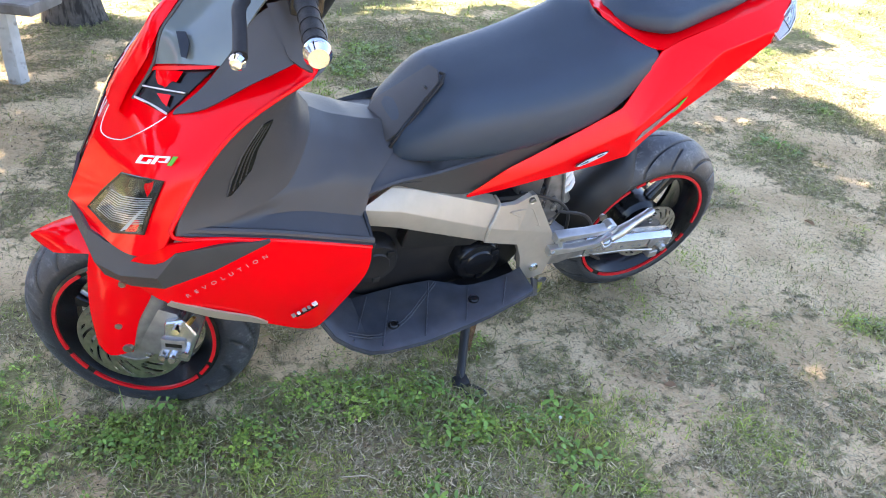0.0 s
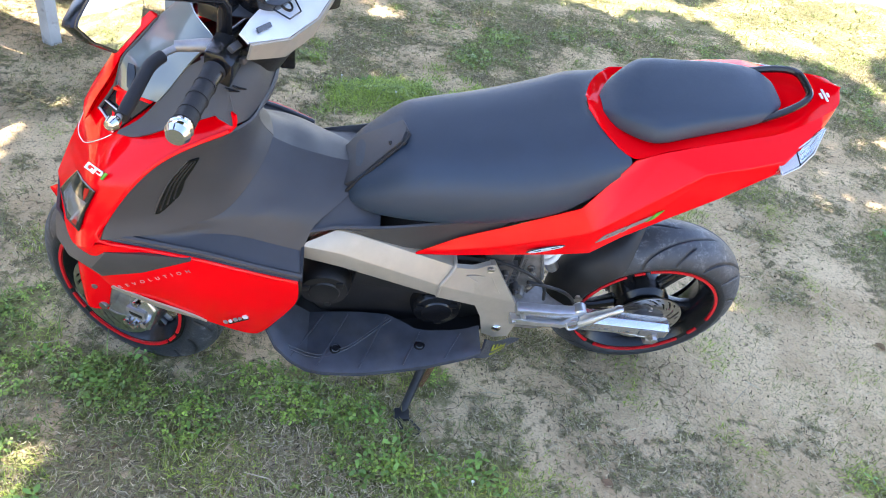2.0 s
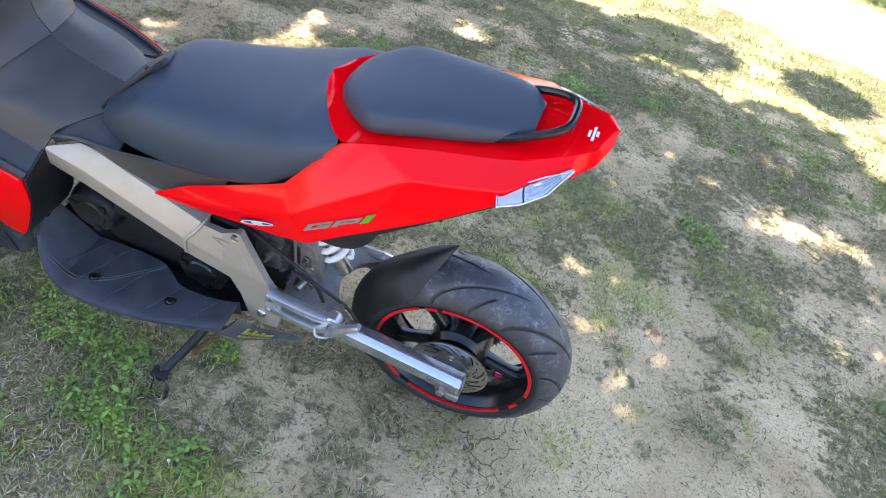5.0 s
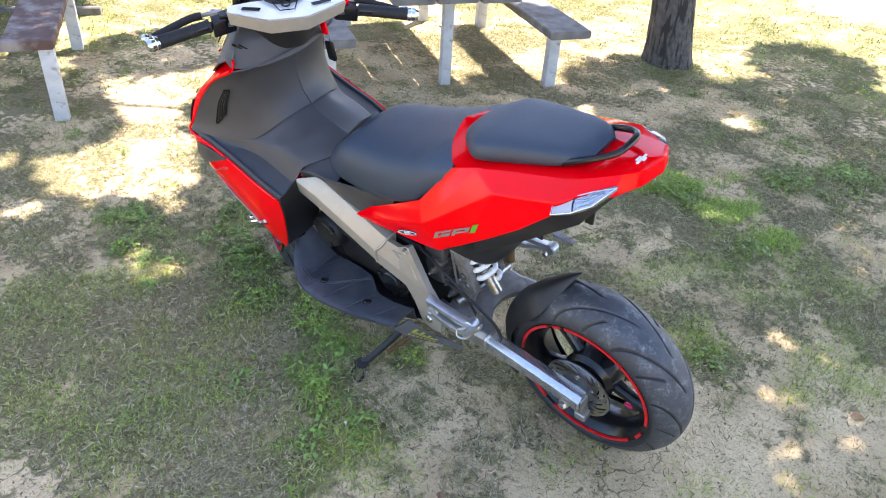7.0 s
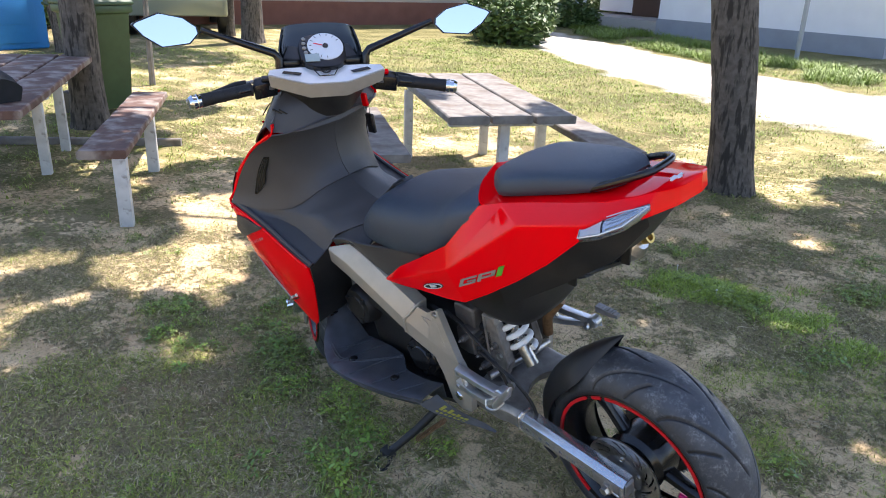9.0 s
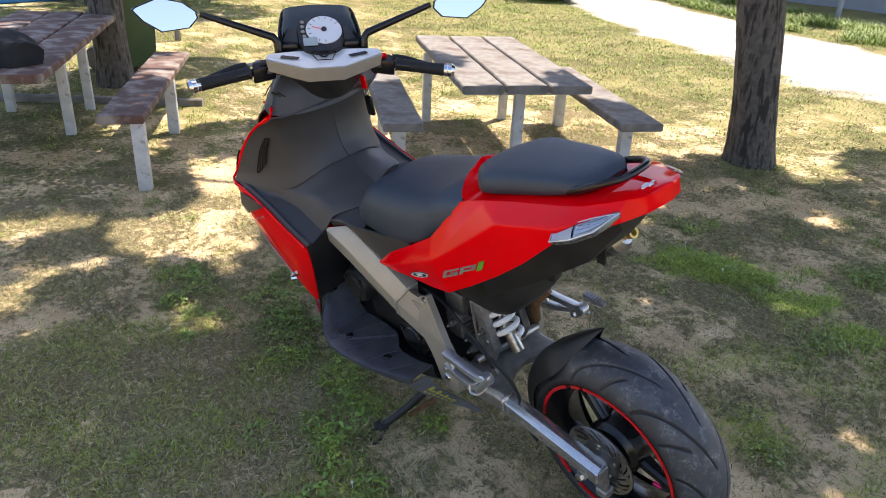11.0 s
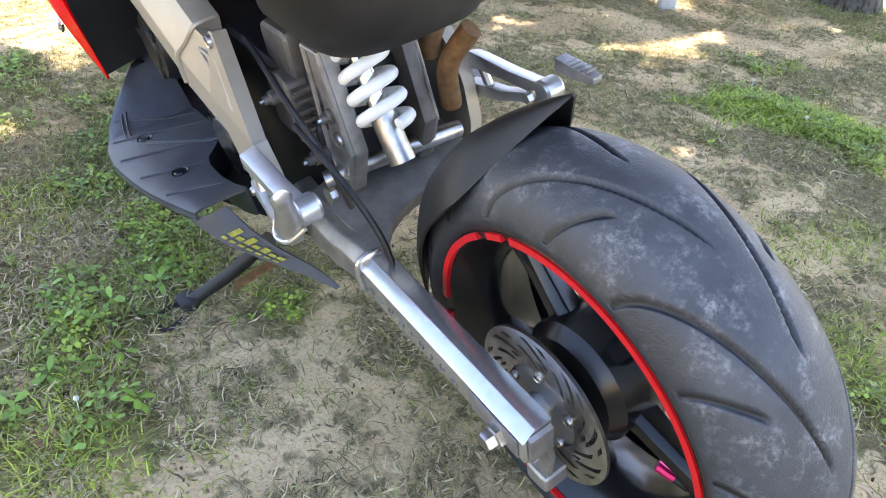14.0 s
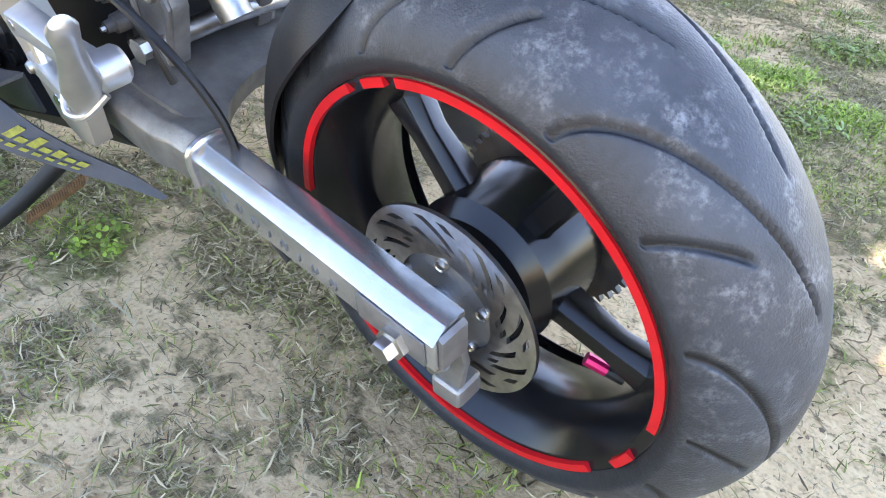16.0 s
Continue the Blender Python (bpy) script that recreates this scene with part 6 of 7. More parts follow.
both("side_cover", tunnel_side, PLASTIC, "dark grey plastic cover below the seat")


INNER = [[(-0.365, -0.188, 0.970), (-0.335, -0.158, 0.972), (-0.320, -0.115, 0.975), (-0.305, -0.06, 0.98), (-0.30, 0, 0.98)],
         [(-0.447, -0.199, 0.927), (-0.390, -0.165, 0.932), (-0.360, -0.120, 0.938), (-0.335, -0.06, 0.945), (-0.327, 0, 0.95)],
         [(-0.503, -0.208, 0.885), (-0.430, -0.175, 0.890), (-0.382, -0.128, 0.895), (-0.355, -0.062, 0.905), (-0.345, 0, 0.91)],
         [(-0.552, -0.222, 0.830), (-0.465, -0.187, 0.835), (-0.400, -0.140, 0.845), (-0.362, -0.068, 0.860), (-0.350, 0, 0.868)],
         [(-0.597, -0.239, 0.762), (-0.490, -0.200, 0.762), (-0.405, -0.152, 0.778), (-0.358, -0.075, 0.808), (-0.343, 0, 0.818)],
         [(-0.612, -0.256, 0.727), (-0.500, -0.218, 0.716), (-0.402, -0.165, 0.722), (-0.338, -0.082, 0.768), (-0.318, 0, 0.780)],
         [(-0.530, -0.253, 0.702), (-0.448, -0.200, 0.690), (-0.352, -0.158, 0.713), (-0.295, -0.082, 0.748), (-0.275, 0, 0.757)],
         [(-0.430, -0.251, 0.672), (-0.375, -0.186, 0.672), (-0.300, -0.150, 0.712), (-0.245, -0.08, 0.733), (-0.225, 0, 0.741)],
         [(-0.330, -0.253, 0.640), (-0.302, -0.184, 0.648), (-0.255, -0.150, 0.696), (-0.208, -0.08, 0.716), (-0.185, 0, 0.730)],
         [(-0.245, -0.247, 0.606), (-0.243, -0.182, 0.626), (-0.220, -0.150, 0.674), (-0.150, -0.08, 0.703), (-0.125, 0, 0.720)]]


def on_inner(k, u, s_, out):
    """A place on the shield: k rows down, u from its outer edge to the next line, a little proud of it."""
    i = min(int(k), 8)
    f = k - i
    a, b = [Vector(r[0]).lerp(Vector(r[1]), u) for r in (INNER[i], INNER[i + 1])]
    p = a.lerp(b, f) + Vector((0.75, -0.65, 0.1)) * (out + 0.006)
    return Vector((p.x, s_ * p.y, p.z))


def leg_shield(flip):
    """One moulded sheet: a hollow shield above, with a creased shelf running back to the frame."""
    rows = []
    for k, r in enumerate(INNER):
        smooth = crom(r, 4)
        flat = [Vector(r[i // 4]).lerp(Vector(r[min(i // 4 + 1, 4)]), (i % 4) / 4) for i in range(17)]
        share = min(max((k - 4.5) / 1.5, 0.0), 1.0)
        rows.append([a.lerp(b, share if i <= 8 else share * 0.3) for i, (a, b) in enumerate(zip(smooth, flat))])
    return join(patch(rows[:6], 4, 1, 0.005, flip), patch(rows[5:], 4, 1, 0.005, flip))


shields = both("leg_shield", leg_shield, PLASTIC, "dark grey inner leg shield with a slotted vent", sharp=38)
for ob, s_ in zip(shields, (1, -1)):
    part("red_edge", tube([(x - 0.003, s_ * (y - 0.004), z) for x, y, z in (r[0] for r in INNER)], 0.004, 8, 3), RED, ob, "thin red edge")
    part("edge_lip", tube([(x + 0.004, s_ * (y + 0.010), z + 0.004) for x, y, z in (r[0] for r in INNER[5:])], 0.007, 8, 3), PLASTIC, ob)
    v = part("vent", patch([[on_inner(k, u0 + (u1 - u0) * f_, s_, 0.0005) for f_ in (0, 0.5, 1)] for k, u0, u1 in ((4.0, 0.70, 0.78), (3.5, 0.69, 1.02), (3.0, 0.69, 1.03), (2.5, 0.69, 1.02), (2.05, 0.72, 0.98))], 2, 2, 0.003), SATIN, ob, "slotted black vent")
    for u in (0.76, 0.84, 0.92):
        part("slat", tube([on_inner(k, u, s_, 0.0025) for k in (3.55 + 2 * (0.93 - u), 3.0, 2.15)], 0.0022, 6, 3), BLACK, v)
    part("vent_rim", tube([on_inner(k, u, s_, 0.002) for k, u in ((2.05, 0.72), (3.0, 0.69), (4.0, 0.70), (3.5, 1.02))], 0.0018, 6, 2), PLASTIC, v)
lip = part("upper_dash", patch([[(-0.400, -0.176, 1.000), (-0.364, -0.188, 0.978), (-0.320, -0.122, 0.964), (-0.303, -0.06, 0.962), (-0.298, 0, 0.960), (-0.303, 0.06, 0.962), (-0.320, 0.122, 0.964), (-0.364, 0.188, 0.978), (-0.400, 0.176, 1.000)],
                               [(-0.41, -0.142, 1.030), (-0.374, -0.148, 1.034), (-0.330, -0.104, 1.028), (-0.318, -0.055, 1.026), (-0.314, 0, 1.026), (-0.318, 0.055, 1.026), (-0.330, 0.104, 1.028), (-0.374, 0.148, 1.034), (-0.41, 0.142, 1.030)],
                               [(-0.42, -0.11, 1.060), (-0.39, -0.110, 1.065), (-0.350, -0.08, 1.060), (-0.340, -0.05, 1.058), (-0.338, 0, 1.056), (-0.340, 0.05, 1.058), (-0.350, 0.08, 1.060), (-0.39, 0.110, 1.065), (-0.42, 0.11, 1.060)]], 3, 2, 0.006), PLASTIC, scooter, "dark grey dash panel with slots", sharp=35)
for y in (-0.125, 0.125):
    for k in range(2):
        part("slot", moved(box(-0.033, 0.033, -0.006, 0.006, -0.001, 0.002, 0.001), pose(-0.345 - 0.012 * k, y * (1.0 + 0.10 * k), 1.011 + 0.004 * k, 0, 35, 55 if y < 0 else -55)), SATIN, lip)
key = part("ignition_key", moved(box(-0.012, 0.012, -0.004, 0.004, -0.02, 0.02, 0.003), pose(-0.300, 0.10, 0.985)), RED, scooter, "red key with a black fob on a ring")
part("key_ring", moved(lathe([(0.012, -0.001), (0.014, -0.001), (0.014, 0.001), (0.012, 0.001)], 24, closed=True), pose(-0.296, 0.10, 0.957)), STEEL, key)
part("key_fob", moved(box(-0.016, 0.016, -0.006, 0.006, -0.032, 0.028, 0.006), pose(-0.292, 0.10, 0.915)), SATIN, key)


def shelf_end(flip):
    rows = [[(-0.244, -0.165, 0.64), (-0.243, -0.245, 0.604)], [(-0.252, -0.12, 0.50), (-0.255, -0.242, 0.52)], [(-0.30, -0.11, 0.40), (-0.325, -0.222, 0.37)]]
    return patch(rows, 4, 3, 0.006, flip)


both("shelf_end", shelf_end, BLACK, "black inner end of the side panel")


def lower_panel(flip):
    rows = [[(-0.698, -0.192, 0.612), (-0.692, -0.180, 0.565), (-0.690, -0.168, 0.535)],
            [(-0.640, -0.250, 0.700), (-0.630, -0.240, 0.60), (-0.640, -0.222, 0.525)],
            [(-0.53, -0.256, 0.698), (-0.53, -0.252, 0.58), (-0.555, -0.226, 0.470)],
            [(-0.43, -0.252, 0.668), (-0.43, -0.258, 0.54), (-0.45, -0.228, 0.405)],
            [(-0.33, -0.254, 0.636), (-0.335, -0.256, 0.50), (-0.355, -0.222, 0.348)],
            [(-0.246, -0.248, 0.604), (-0.252, -0.246, 0.52), (-0.315, -0.226, 0.385)]]
    return patch(rows, 5, 5, 0.004, flip)


lows = both("side_panel", lower_panel, RED, "glossy red lower side panel", sharp=40)
text("lettering", "REVOLUTION", 0.013, PALE_DECAL, lows[0], pose(-0.530, -0.2615, 0.606, 90, -26, -1), "pale lettering", space=2.45)
for k, (w_, h_, mat_) in enumerate(((0.007, 0.009, DECAL), (0.006, 0.007, WHITE_DECAL), (0.008, 0.008, DECAL), (0.006, 0.007, DECAL), (0.010, 0.010, WHITE_DECAL))):
    part("print_bar", moved(box(-0.030 + 0.012 * k, -0.030 + 0.012 * k + w_, -0.002, 0.002, 0, h_), pose(-0.378, -0.2550, 0.456, 0, -28, 0)), mat_, lows[0])
part("print_bar", moved(box(-0.024, 0.026, -0.002, 0.002, -0.007, -0.003), pose(-0.378, -0.2530, 0.456, 0, -28, 0)), SATIN, lows[0])
both("silver_strip", lambda f: patch([[(-0.632, -0.230, 0.531), (-0.640, -0.223, 0.516)], [(-0.556, -0.237, 0.489), (-0.560, -0.228, 0.460)], [(-0.486, -0.238, 0.449), (-0.490, -0.229, 0.424)], [(-0.452, -0.235, 0.415), (-0.452, -0.230, 0.404)]], 3, 2, 0.004, f), SILVER, "silver strip along the lower edge")


def wing(flip):
    rows = [[(-0.768, -0.02, 0.632), (-0.776, -0.02, 0.605), (-0.766, -0.02, 0.590)],
            [(-0.748, -0.112, 0.638), (-0.756, -0.116, 0.605), (-0.748, -0.118, 0.582)],
            [(-0.720, -0.152, 0.636), (-0.748, -0.152, 0.592), (-0.736, -0.146, 0.548)],
            [(-0.672, -0.208, 0.654), (-0.710, -0.204, 0.600), (-0.694, -0.190, 0.552)],
            [(-0.612, -0.256, 0.684), (-0.650, -0.251, 0.625), (-0.640, -0.242, 0.585)],
            [(-0.540, -0.263, 0.692), (-0.552, -0.265, 0.660), (-0.552, -0.263, 0.632)],
            [(-0.452, -0.2615, 0.683), (-0.452, -0.2622, 0.680), (-0.455, -0.262, 0.677)]]
    return patch(rows, 1, 1, 0.006, flip)


both("chin_wing", wing, PLASTIC, "dark grey plastic wing under the headlamps", sharp=15)


NOSE = [[(-0.775, 0, 0.628), (-0.746, -0.085, 0.632), (-0.712, -0.170, 0.646), (-0.676, -0.228, 0.666), (-0.632, -0.258, 0.705)],
        [(-0.722, 0, 0.738), (-0.697, -0.085, 0.740), (-0.673, -0.165, 0.745), (-0.646, -0.222, 0.751), (-0.598, -0.243, 0.762)],
        [(-0.675, 0, 0.822), (-0.648, -0.085, 0.823), (-0.631, -0.150, 0.825), (-0.606, -0.203, 0.826), (-0.554, -0.230, 0.830)],
        [(-0.634, 0, 0.884), (-0.606, -0.070, 0.880), (-0.580, -0.130, 0.878), (-0.547, -0.178, 0.880), (-0.504, -0.214, 0.885)],
        [(-0.594, 0, 0.938), (-0.574, -0.060, 0.932), (-0.530, -0.118, 0.925), (-0.483, -0.165, 0.926), (-0.448, -0.203, 0.927)],
        [(-0.555, 0, 0.980), (-0.532, -0.050, 0.975), (-0.472, -0.105, 0.968), (-0.407, -0.150, 0.969), (-0.366, -0.192, 0.970)],
        [(-0.533, 0, 1.000), (-0.510, -0.050, 0.993), (-0.446, -0.105, 0.986), (-0.388, -0.148, 0.993), (-0.358, -0.185, 1.000)]]


def nose(flip):
    return patch(NOSE, 4, 4, 0.004, flip)


noses = both("front_fairing", nose, RED, "glossy red front fairing", sharp=40)


LAMP = [[(-0.672, -0.124, 0.766), (-0.646, -0.170, 0.790), (-0.613, -0.212, 0.810)],
        [(-0.705, -0.098, 0.714), (-0.677, -0.169, 0.732), (-0.637, -0.222, 0.766)],
        [(-0.737, -0.078, 0.662), (-0.704, -0.160, 0.668), (-0.656, -0.229, 0.717)]]


def lamp_at(u, v, out, k=1):
    """A place on the headlamp, u along it, v down it; k is -1 on the other side."""
    rows = [Vector(r[0]).lerp(Vector(r[1]), u * 2) if u < 0.5 else Vector(r[1]).lerp(Vector(r[2]), u * 2 - 1) for r in LAMP]
    p = rows[0].lerp(rows[1], v * 2) if v < 0.5 else rows[1].lerp(rows[2], v * 2 - 1)
    p += Vector((-0.68, -0.55, 0.45)) * out
    return Vector((p.x, k * p.y, p.z))


def lamp_lens(flip):
    return patch([[lamp_at(u, v, 0.009 if 0 < u < 1 and 0 < v < 1 else 0.005, 1) for u in (0, 0.5, 1)] for v in (0, 0.5, 1)], 5, 5, 0.003, flip)


for ob, flip in zip(both("headlamp", lamp_lens, CLEAR, "clear headlamp lens with fine fluting"), (False, True)):
    k_ = -1 if flip else 1
    part("lamp_bowl", patch([[lamp_at(u, v, 0.0035, k_) for u in (0.01, 0.5, 0.99)] for v in (0.01, 0.5, 0.99)], 4, 4, 0.001), BOWL, ob, "dark silvery headlamp bowl")
    for k in range(13):
        v = 0.42 + 0.04 * k
        part("flute", tube([lamp_at(u, v - 0.10 * u, 0.0052, k_) for u in (0.12, 0.4, 0.7, 0.94)], 0.0008, 5), SILVER_LIGHT, ob)
    part("inner_fin", patch([[lamp_at(0.62, 0.98, 0.0055, k_), lamp_at(0.72, 0.93, 0.0055, k_)], [lamp_at(0.84, 0.55, 0.006, k_), lamp_at(0.90, 0.52, 0.006, k_)]], 2, 2, 0.001), SILVER_LIGHT, ob)
    rim = [lamp_at(u, v, 0.004, k_) for u, v in ((0, 0), (0.5, 0), (1, 0), (1, 0.5), (1, 1), (0.5, 1), (0, 1), (0, 0.5), (0, 0))]
    part("lamp_rim", tube(rim, 0.0024, 8), SATIN, ob)
for ob, s_ in zip(noses, (-1, 1)):
    nd = lambda u, v: Vector((-0.652, s_ * 0.146, 0.803)).lerp(Vector((-0.600, s_ * 0.205, 0.836)), u) + Vector((0.011, s_ * -0.001, 0.015)) * v
    strip = lambda u0, u1, v0, v1: patch([[nd(u0, v0), nd(u1, v0)], [nd(u0, v1), nd(u1, v1)]], 1, 1, 0.002)
    part("decal", join(strip(0, 0.40, 0, 0.22), strip(0, 0.40, 0.78, 1), strip(0, 0.1, 0.22, 0.78), strip(0.30, 0.40, 0.22, 0.55)), WHITE_DECAL, ob)
    part("decal", join(strip(0.46, 0.56, 0, 1), strip(0.56, 0.84, 0.78, 1), strip(0.76, 0.84, 0.4, 0.78), strip(0.56, 0.84, 0.25, 0.42)), WHITE_DECAL, ob)
    part("decal", strip(0.89, 1.0, -0.05, 1.05), GREEN_DECAL, ob)


# upper cowl and intake
def cowl(flip):
    low = [(-0.582, -0.130, 0.882), (-0.535, -0.160, 0.908), (-0.462, -0.174, 0.956), (-0.405, -0.178, 0.984), (-0.362, -0.174, 1.004)]
    top = [(-0.577, -0.128, 0.890), (-0.540, -0.128, 0.918), (-0.503, -0.129, 0.962), (-0.445, -0.112, 1.035), (-0.385, -0.11, 1.068)]
    rows = [[Vector(a).lerp(Vector(b), f) for a, b in zip(low, top)] for f in (0, 0.33, 0.67, 1)]
    return patch(rows, 3, 3, 0.004, flip)


both("upper_cowl", cowl, PLASTIC, "dark grey upper cowl panel", sharp=50)
def screen_half(flip):
    """One half of the screen, from the intake's upper edge and the red ridge back to the cowl."""
    rows = [[(-0.592, -0.046, 0.926), (-0.552, -0.100, 0.956), (-0.500, -0.130, 0.966)],
            [(-0.574, -0.034, 0.978), (-0.535, -0.080, 0.990), (-0.478, -0.127, 0.994)],
            [(-0.545, -0.018, 1.008), (-0.505, -0.068, 1.020), (-0.455, -0.118, 1.024)],
            [(-0.508, 0, 1.052), (-0.470, -0.060, 1.058), (-0.425, -0.110, 1.062)],
            [(-0.450, 0, 1.112), (-0.435, -0.052, 1.106), (-0.392, -0.100, 1.088)]]
    return patch(rows, 4, 4, 0.004, flip)


screens = both("screen", screen_half, SMOKED, "dark tinted screen", sharp=50)
for ob, s_ in zip(screens, (1, -1)):
    part("screen_frame", tube([(-0.635, s_ * -0.048, 0.864), (-0.595, s_ * -0.043, 0.924), (-0.576, s_ * -0.030, 0.976), (-0.546, s_ * -0.016, 1.010), (-0.508, 0, 1.052)], 0.003, 8, 3), PLASTIC, ob)
    part("screen_slot", patch([[(-0.556, s_ * -0.066, 0.996), (-0.543, s_ * -0.076, 1.000)], [(-0.556, s_ * -0.086, 0.985), (-0.541, s_ * -0.093, 0.988)], [(-0.556, s_ * -0.100, 0.970), (-0.549, s_ * -0.107, 0.970)]], 3, 2, 0.003), SATIN, ob, "dark slot through the screen")
ridge_rings = []
for x, z, w in ((-0.668, 0.834, 0.052), (-0.640, 0.884, 0.046), (-0.603, 0.940, 0.041), (-0.577, 0.985, 0.029), (-0.543, 1.023, 0.014), (-0.512, 1.056, 0.004)):
    ridge_rings.append([(x, -w, z - 0.002), (x - 0.006, -w * 0.45, z + 0.004), (x - 0.009, 0, z + 0.006), (x - 0.006, w * 0.45, z + 0.004), (x, w, z - 0.002), (x + 0.012, 0, z - 0.010)])
part("nose_ridge", loft(ridge_rings), RED, scooter, "raised glossy red ridge up the nose", sharp=50)
for s_ in (-1, 1):
    A_, B_, C_, D_ = Vector((-0.632, s_ * 0.050, 0.868)), Vector((-0.593, s_ * 0.047, 0.922)), Vector((-0.506, s_ * 0.128, 0.966)), Vector((-0.591, s_ * 0.124, 0.880))
    deep = Vector((0.003, s_ * -0.003, 0.0))
    intake = part("air_intake", patch([[A_ + deep, (A_ + D_) / 2 + deep * 1.2, D_ + deep], [B_ + deep, (B_ + C_) / 2 + deep * 1.2, C_ + deep]], 4, 4, 0.004), SATIN, scooter, "black air intake beside the nose ridge")
    part("intake_wall", patch([[A_, D_], [A_ + deep * 1.4, D_ + deep * 1.4]], 2, 2, 0.003), SATIN, intake)
    part("silver_strip", tube([A_, (A_ + D_) / 2 + Vector((0.003, 0, 0)), D_], 0.0022, 8, 3), SILVER_LIGHT, intake)
    at = lambda u, v, o: A_.lerp(D_, u).lerp(B_.lerp(C_, u), v) - deep * o
    part("vane", patch([[at(0.02, 0.40, 0.2), at(0.5, 0.42, 0.2), at(0.98, 0.44, 0.2)], [at(0.02, 0.30, -1.0), at(0.5, 0.33, -1.0), at(0.98, 0.36, -1.0)]], 2, 2, 0.002), BLACK, intake, "black vane with a bright edge")
    part("vane_edge", tube([at(0.02, 0.40, 0.6), at(0.5, 0.42, 0.6), at(0.95, 0.44, 0.6)], 0.0014, 8), SILVER_LIGHT, intake)
    part("red_fin", patch([[at(0, 1.06, 1.6), at(0.5, 1.06, 1.6), at(1, 1.04, 1.6)], [at(0, 0.93, 1.2), at(0.5, 0.94, 1.2), at(1, 0.96, 1.2)]], 2, 2, 0.003), RED, intake)
    part("red_insert", patch([[at(0.32, 0.88, 0.4), at(0.55, 0.88, 0.4)], [at(0.36, 0.66, 0.4), at(0.60, 0.62, 0.4)]], 2, 2, 0.001), RED, intake)
    part("red_insert", patch([[at(0.42, 0.30, 0.4), at(0.72, 0.34, 0.4)], [at(0.70, 0.16, 0.4), at(0.86, 0.12, 0.4)]], 2, 2, 0.001), RED, intake)
    part("pinstripe", tube([(x - 0.0035, s_ * y, z + 0.002) for x, y, z in ((-0.649, 0.007, 0.862), (-0.675, 0.010, 0.819), (-0.690, 0.016, 0.788), (-0.689, 0.032, 0.782), (-0.677, 0.058, 0.790), (-0.655, 0.091, 0.811), (-0.616, 0.121, 0.852), (-0.588, 0.129, 0.876))], 0.0010, 6, 4), SILVER_LIGHT, intake, "thin silver line")


# steered front end: fork, mudguard, bars
def fork(flip):
    return mirrored(join(tube([(-0.668, -0.092, 0.255), (-0.60, -0.092, 0.40)], 0.026, 18), tube([(-0.60, -0.092, 0.40), (-0.48, -0.092, 0.66)], 0.018, 16)), flip)


both("fork_leg", fork, CAST, "grey fork leg", m=STEER)
part("caliper_mount", plate([(-0.675, 0.30), (-0.63, 0.36), (-0.565, 0.345), (-0.55, 0.27), (-0.60, 0.22), (-0.66, 0.225)], -0.112, -0.092, 0.004), CAST, scooter, m=STEER)
fcal = part("front_caliper", bevel(loft([[(-0.60, y, 0.235), (-0.545, y, 0.22), (-0.52, y, 0.30), (-0.545, y, 0.345), (-0.59, y, 0.33)] for y in (-0.128, -0.055)]), 0.008, 3), ALU, scooter, "silver radial brake caliper", m=STEER)
part("caliper_bridge", bevel(box(-0.598, -0.545, -0.136, -0.122, 0.262, 0.292), 0.004), CAST, fcal)
part("caliper_slot", box(-0.588, -0.552, -0.1375, -0.13, 0.272, 0.282, 0.002), SATIN, fcal)
part("axle_end", moved(lathe([(0, -0.03), (0.010, -0.03), (0.012, -0.026), (0.012, -0.01), (0.019, -0.008), (0.019, 0.02)], 16), pose(-0.674, -0.10, 0.246)), STEEL, fcal)
part("bleed_nipple", tube([(-0.535, -0.13, 0.34), (-0.522, -0.134, 0.362)], [0.006, 0.004], 8), BRASS, fcal)
for x, z in ((-0.56, 0.325), (-0.545, 0.26), (-0.595, 0.245), (-0.575, 0.24)):
    part("caliper_bolt", moved(lathe([(0, -0.02), (0.008, -0.02), (0.009, -0.016), (0.009, 0)], 8), pose(x, -0.126, z)), CHROME, fcal)
part("brake_hose", tube([(-0.55, -0.12, 0.33), (-0.52, -0.12, 0.42), (-0.55, -0.10, 0.52), (-0.54, -0.08, 0.62)], 0.005, 8, 5), BLACK, fcal)


def front_guard():
    rows = []
    for ang, r, w in ((35, 0.272, 0.062), (58, 0.275, 0.07), (80, 0.277, 0.074), (98, 0.279, 0.074), (113, 0.285, 0.066), (124, 0.291, 0.050), (132, 0.297, 0.028), (137, 0.301, 0.008)):
        a = radians(ang)
        d = Vector((math.cos(a), 0, math.sin(a)))
        rows.append([Vector((AXLE_F[0], w * u, AXLE_F[2])) + d * (r - 0.05 * abs(u) ** 2.4) for u in (-1, -0.8, -0.4, 0, 0.4, 0.8, 1)])
    return patch(rows, 4, 3, 0.004)


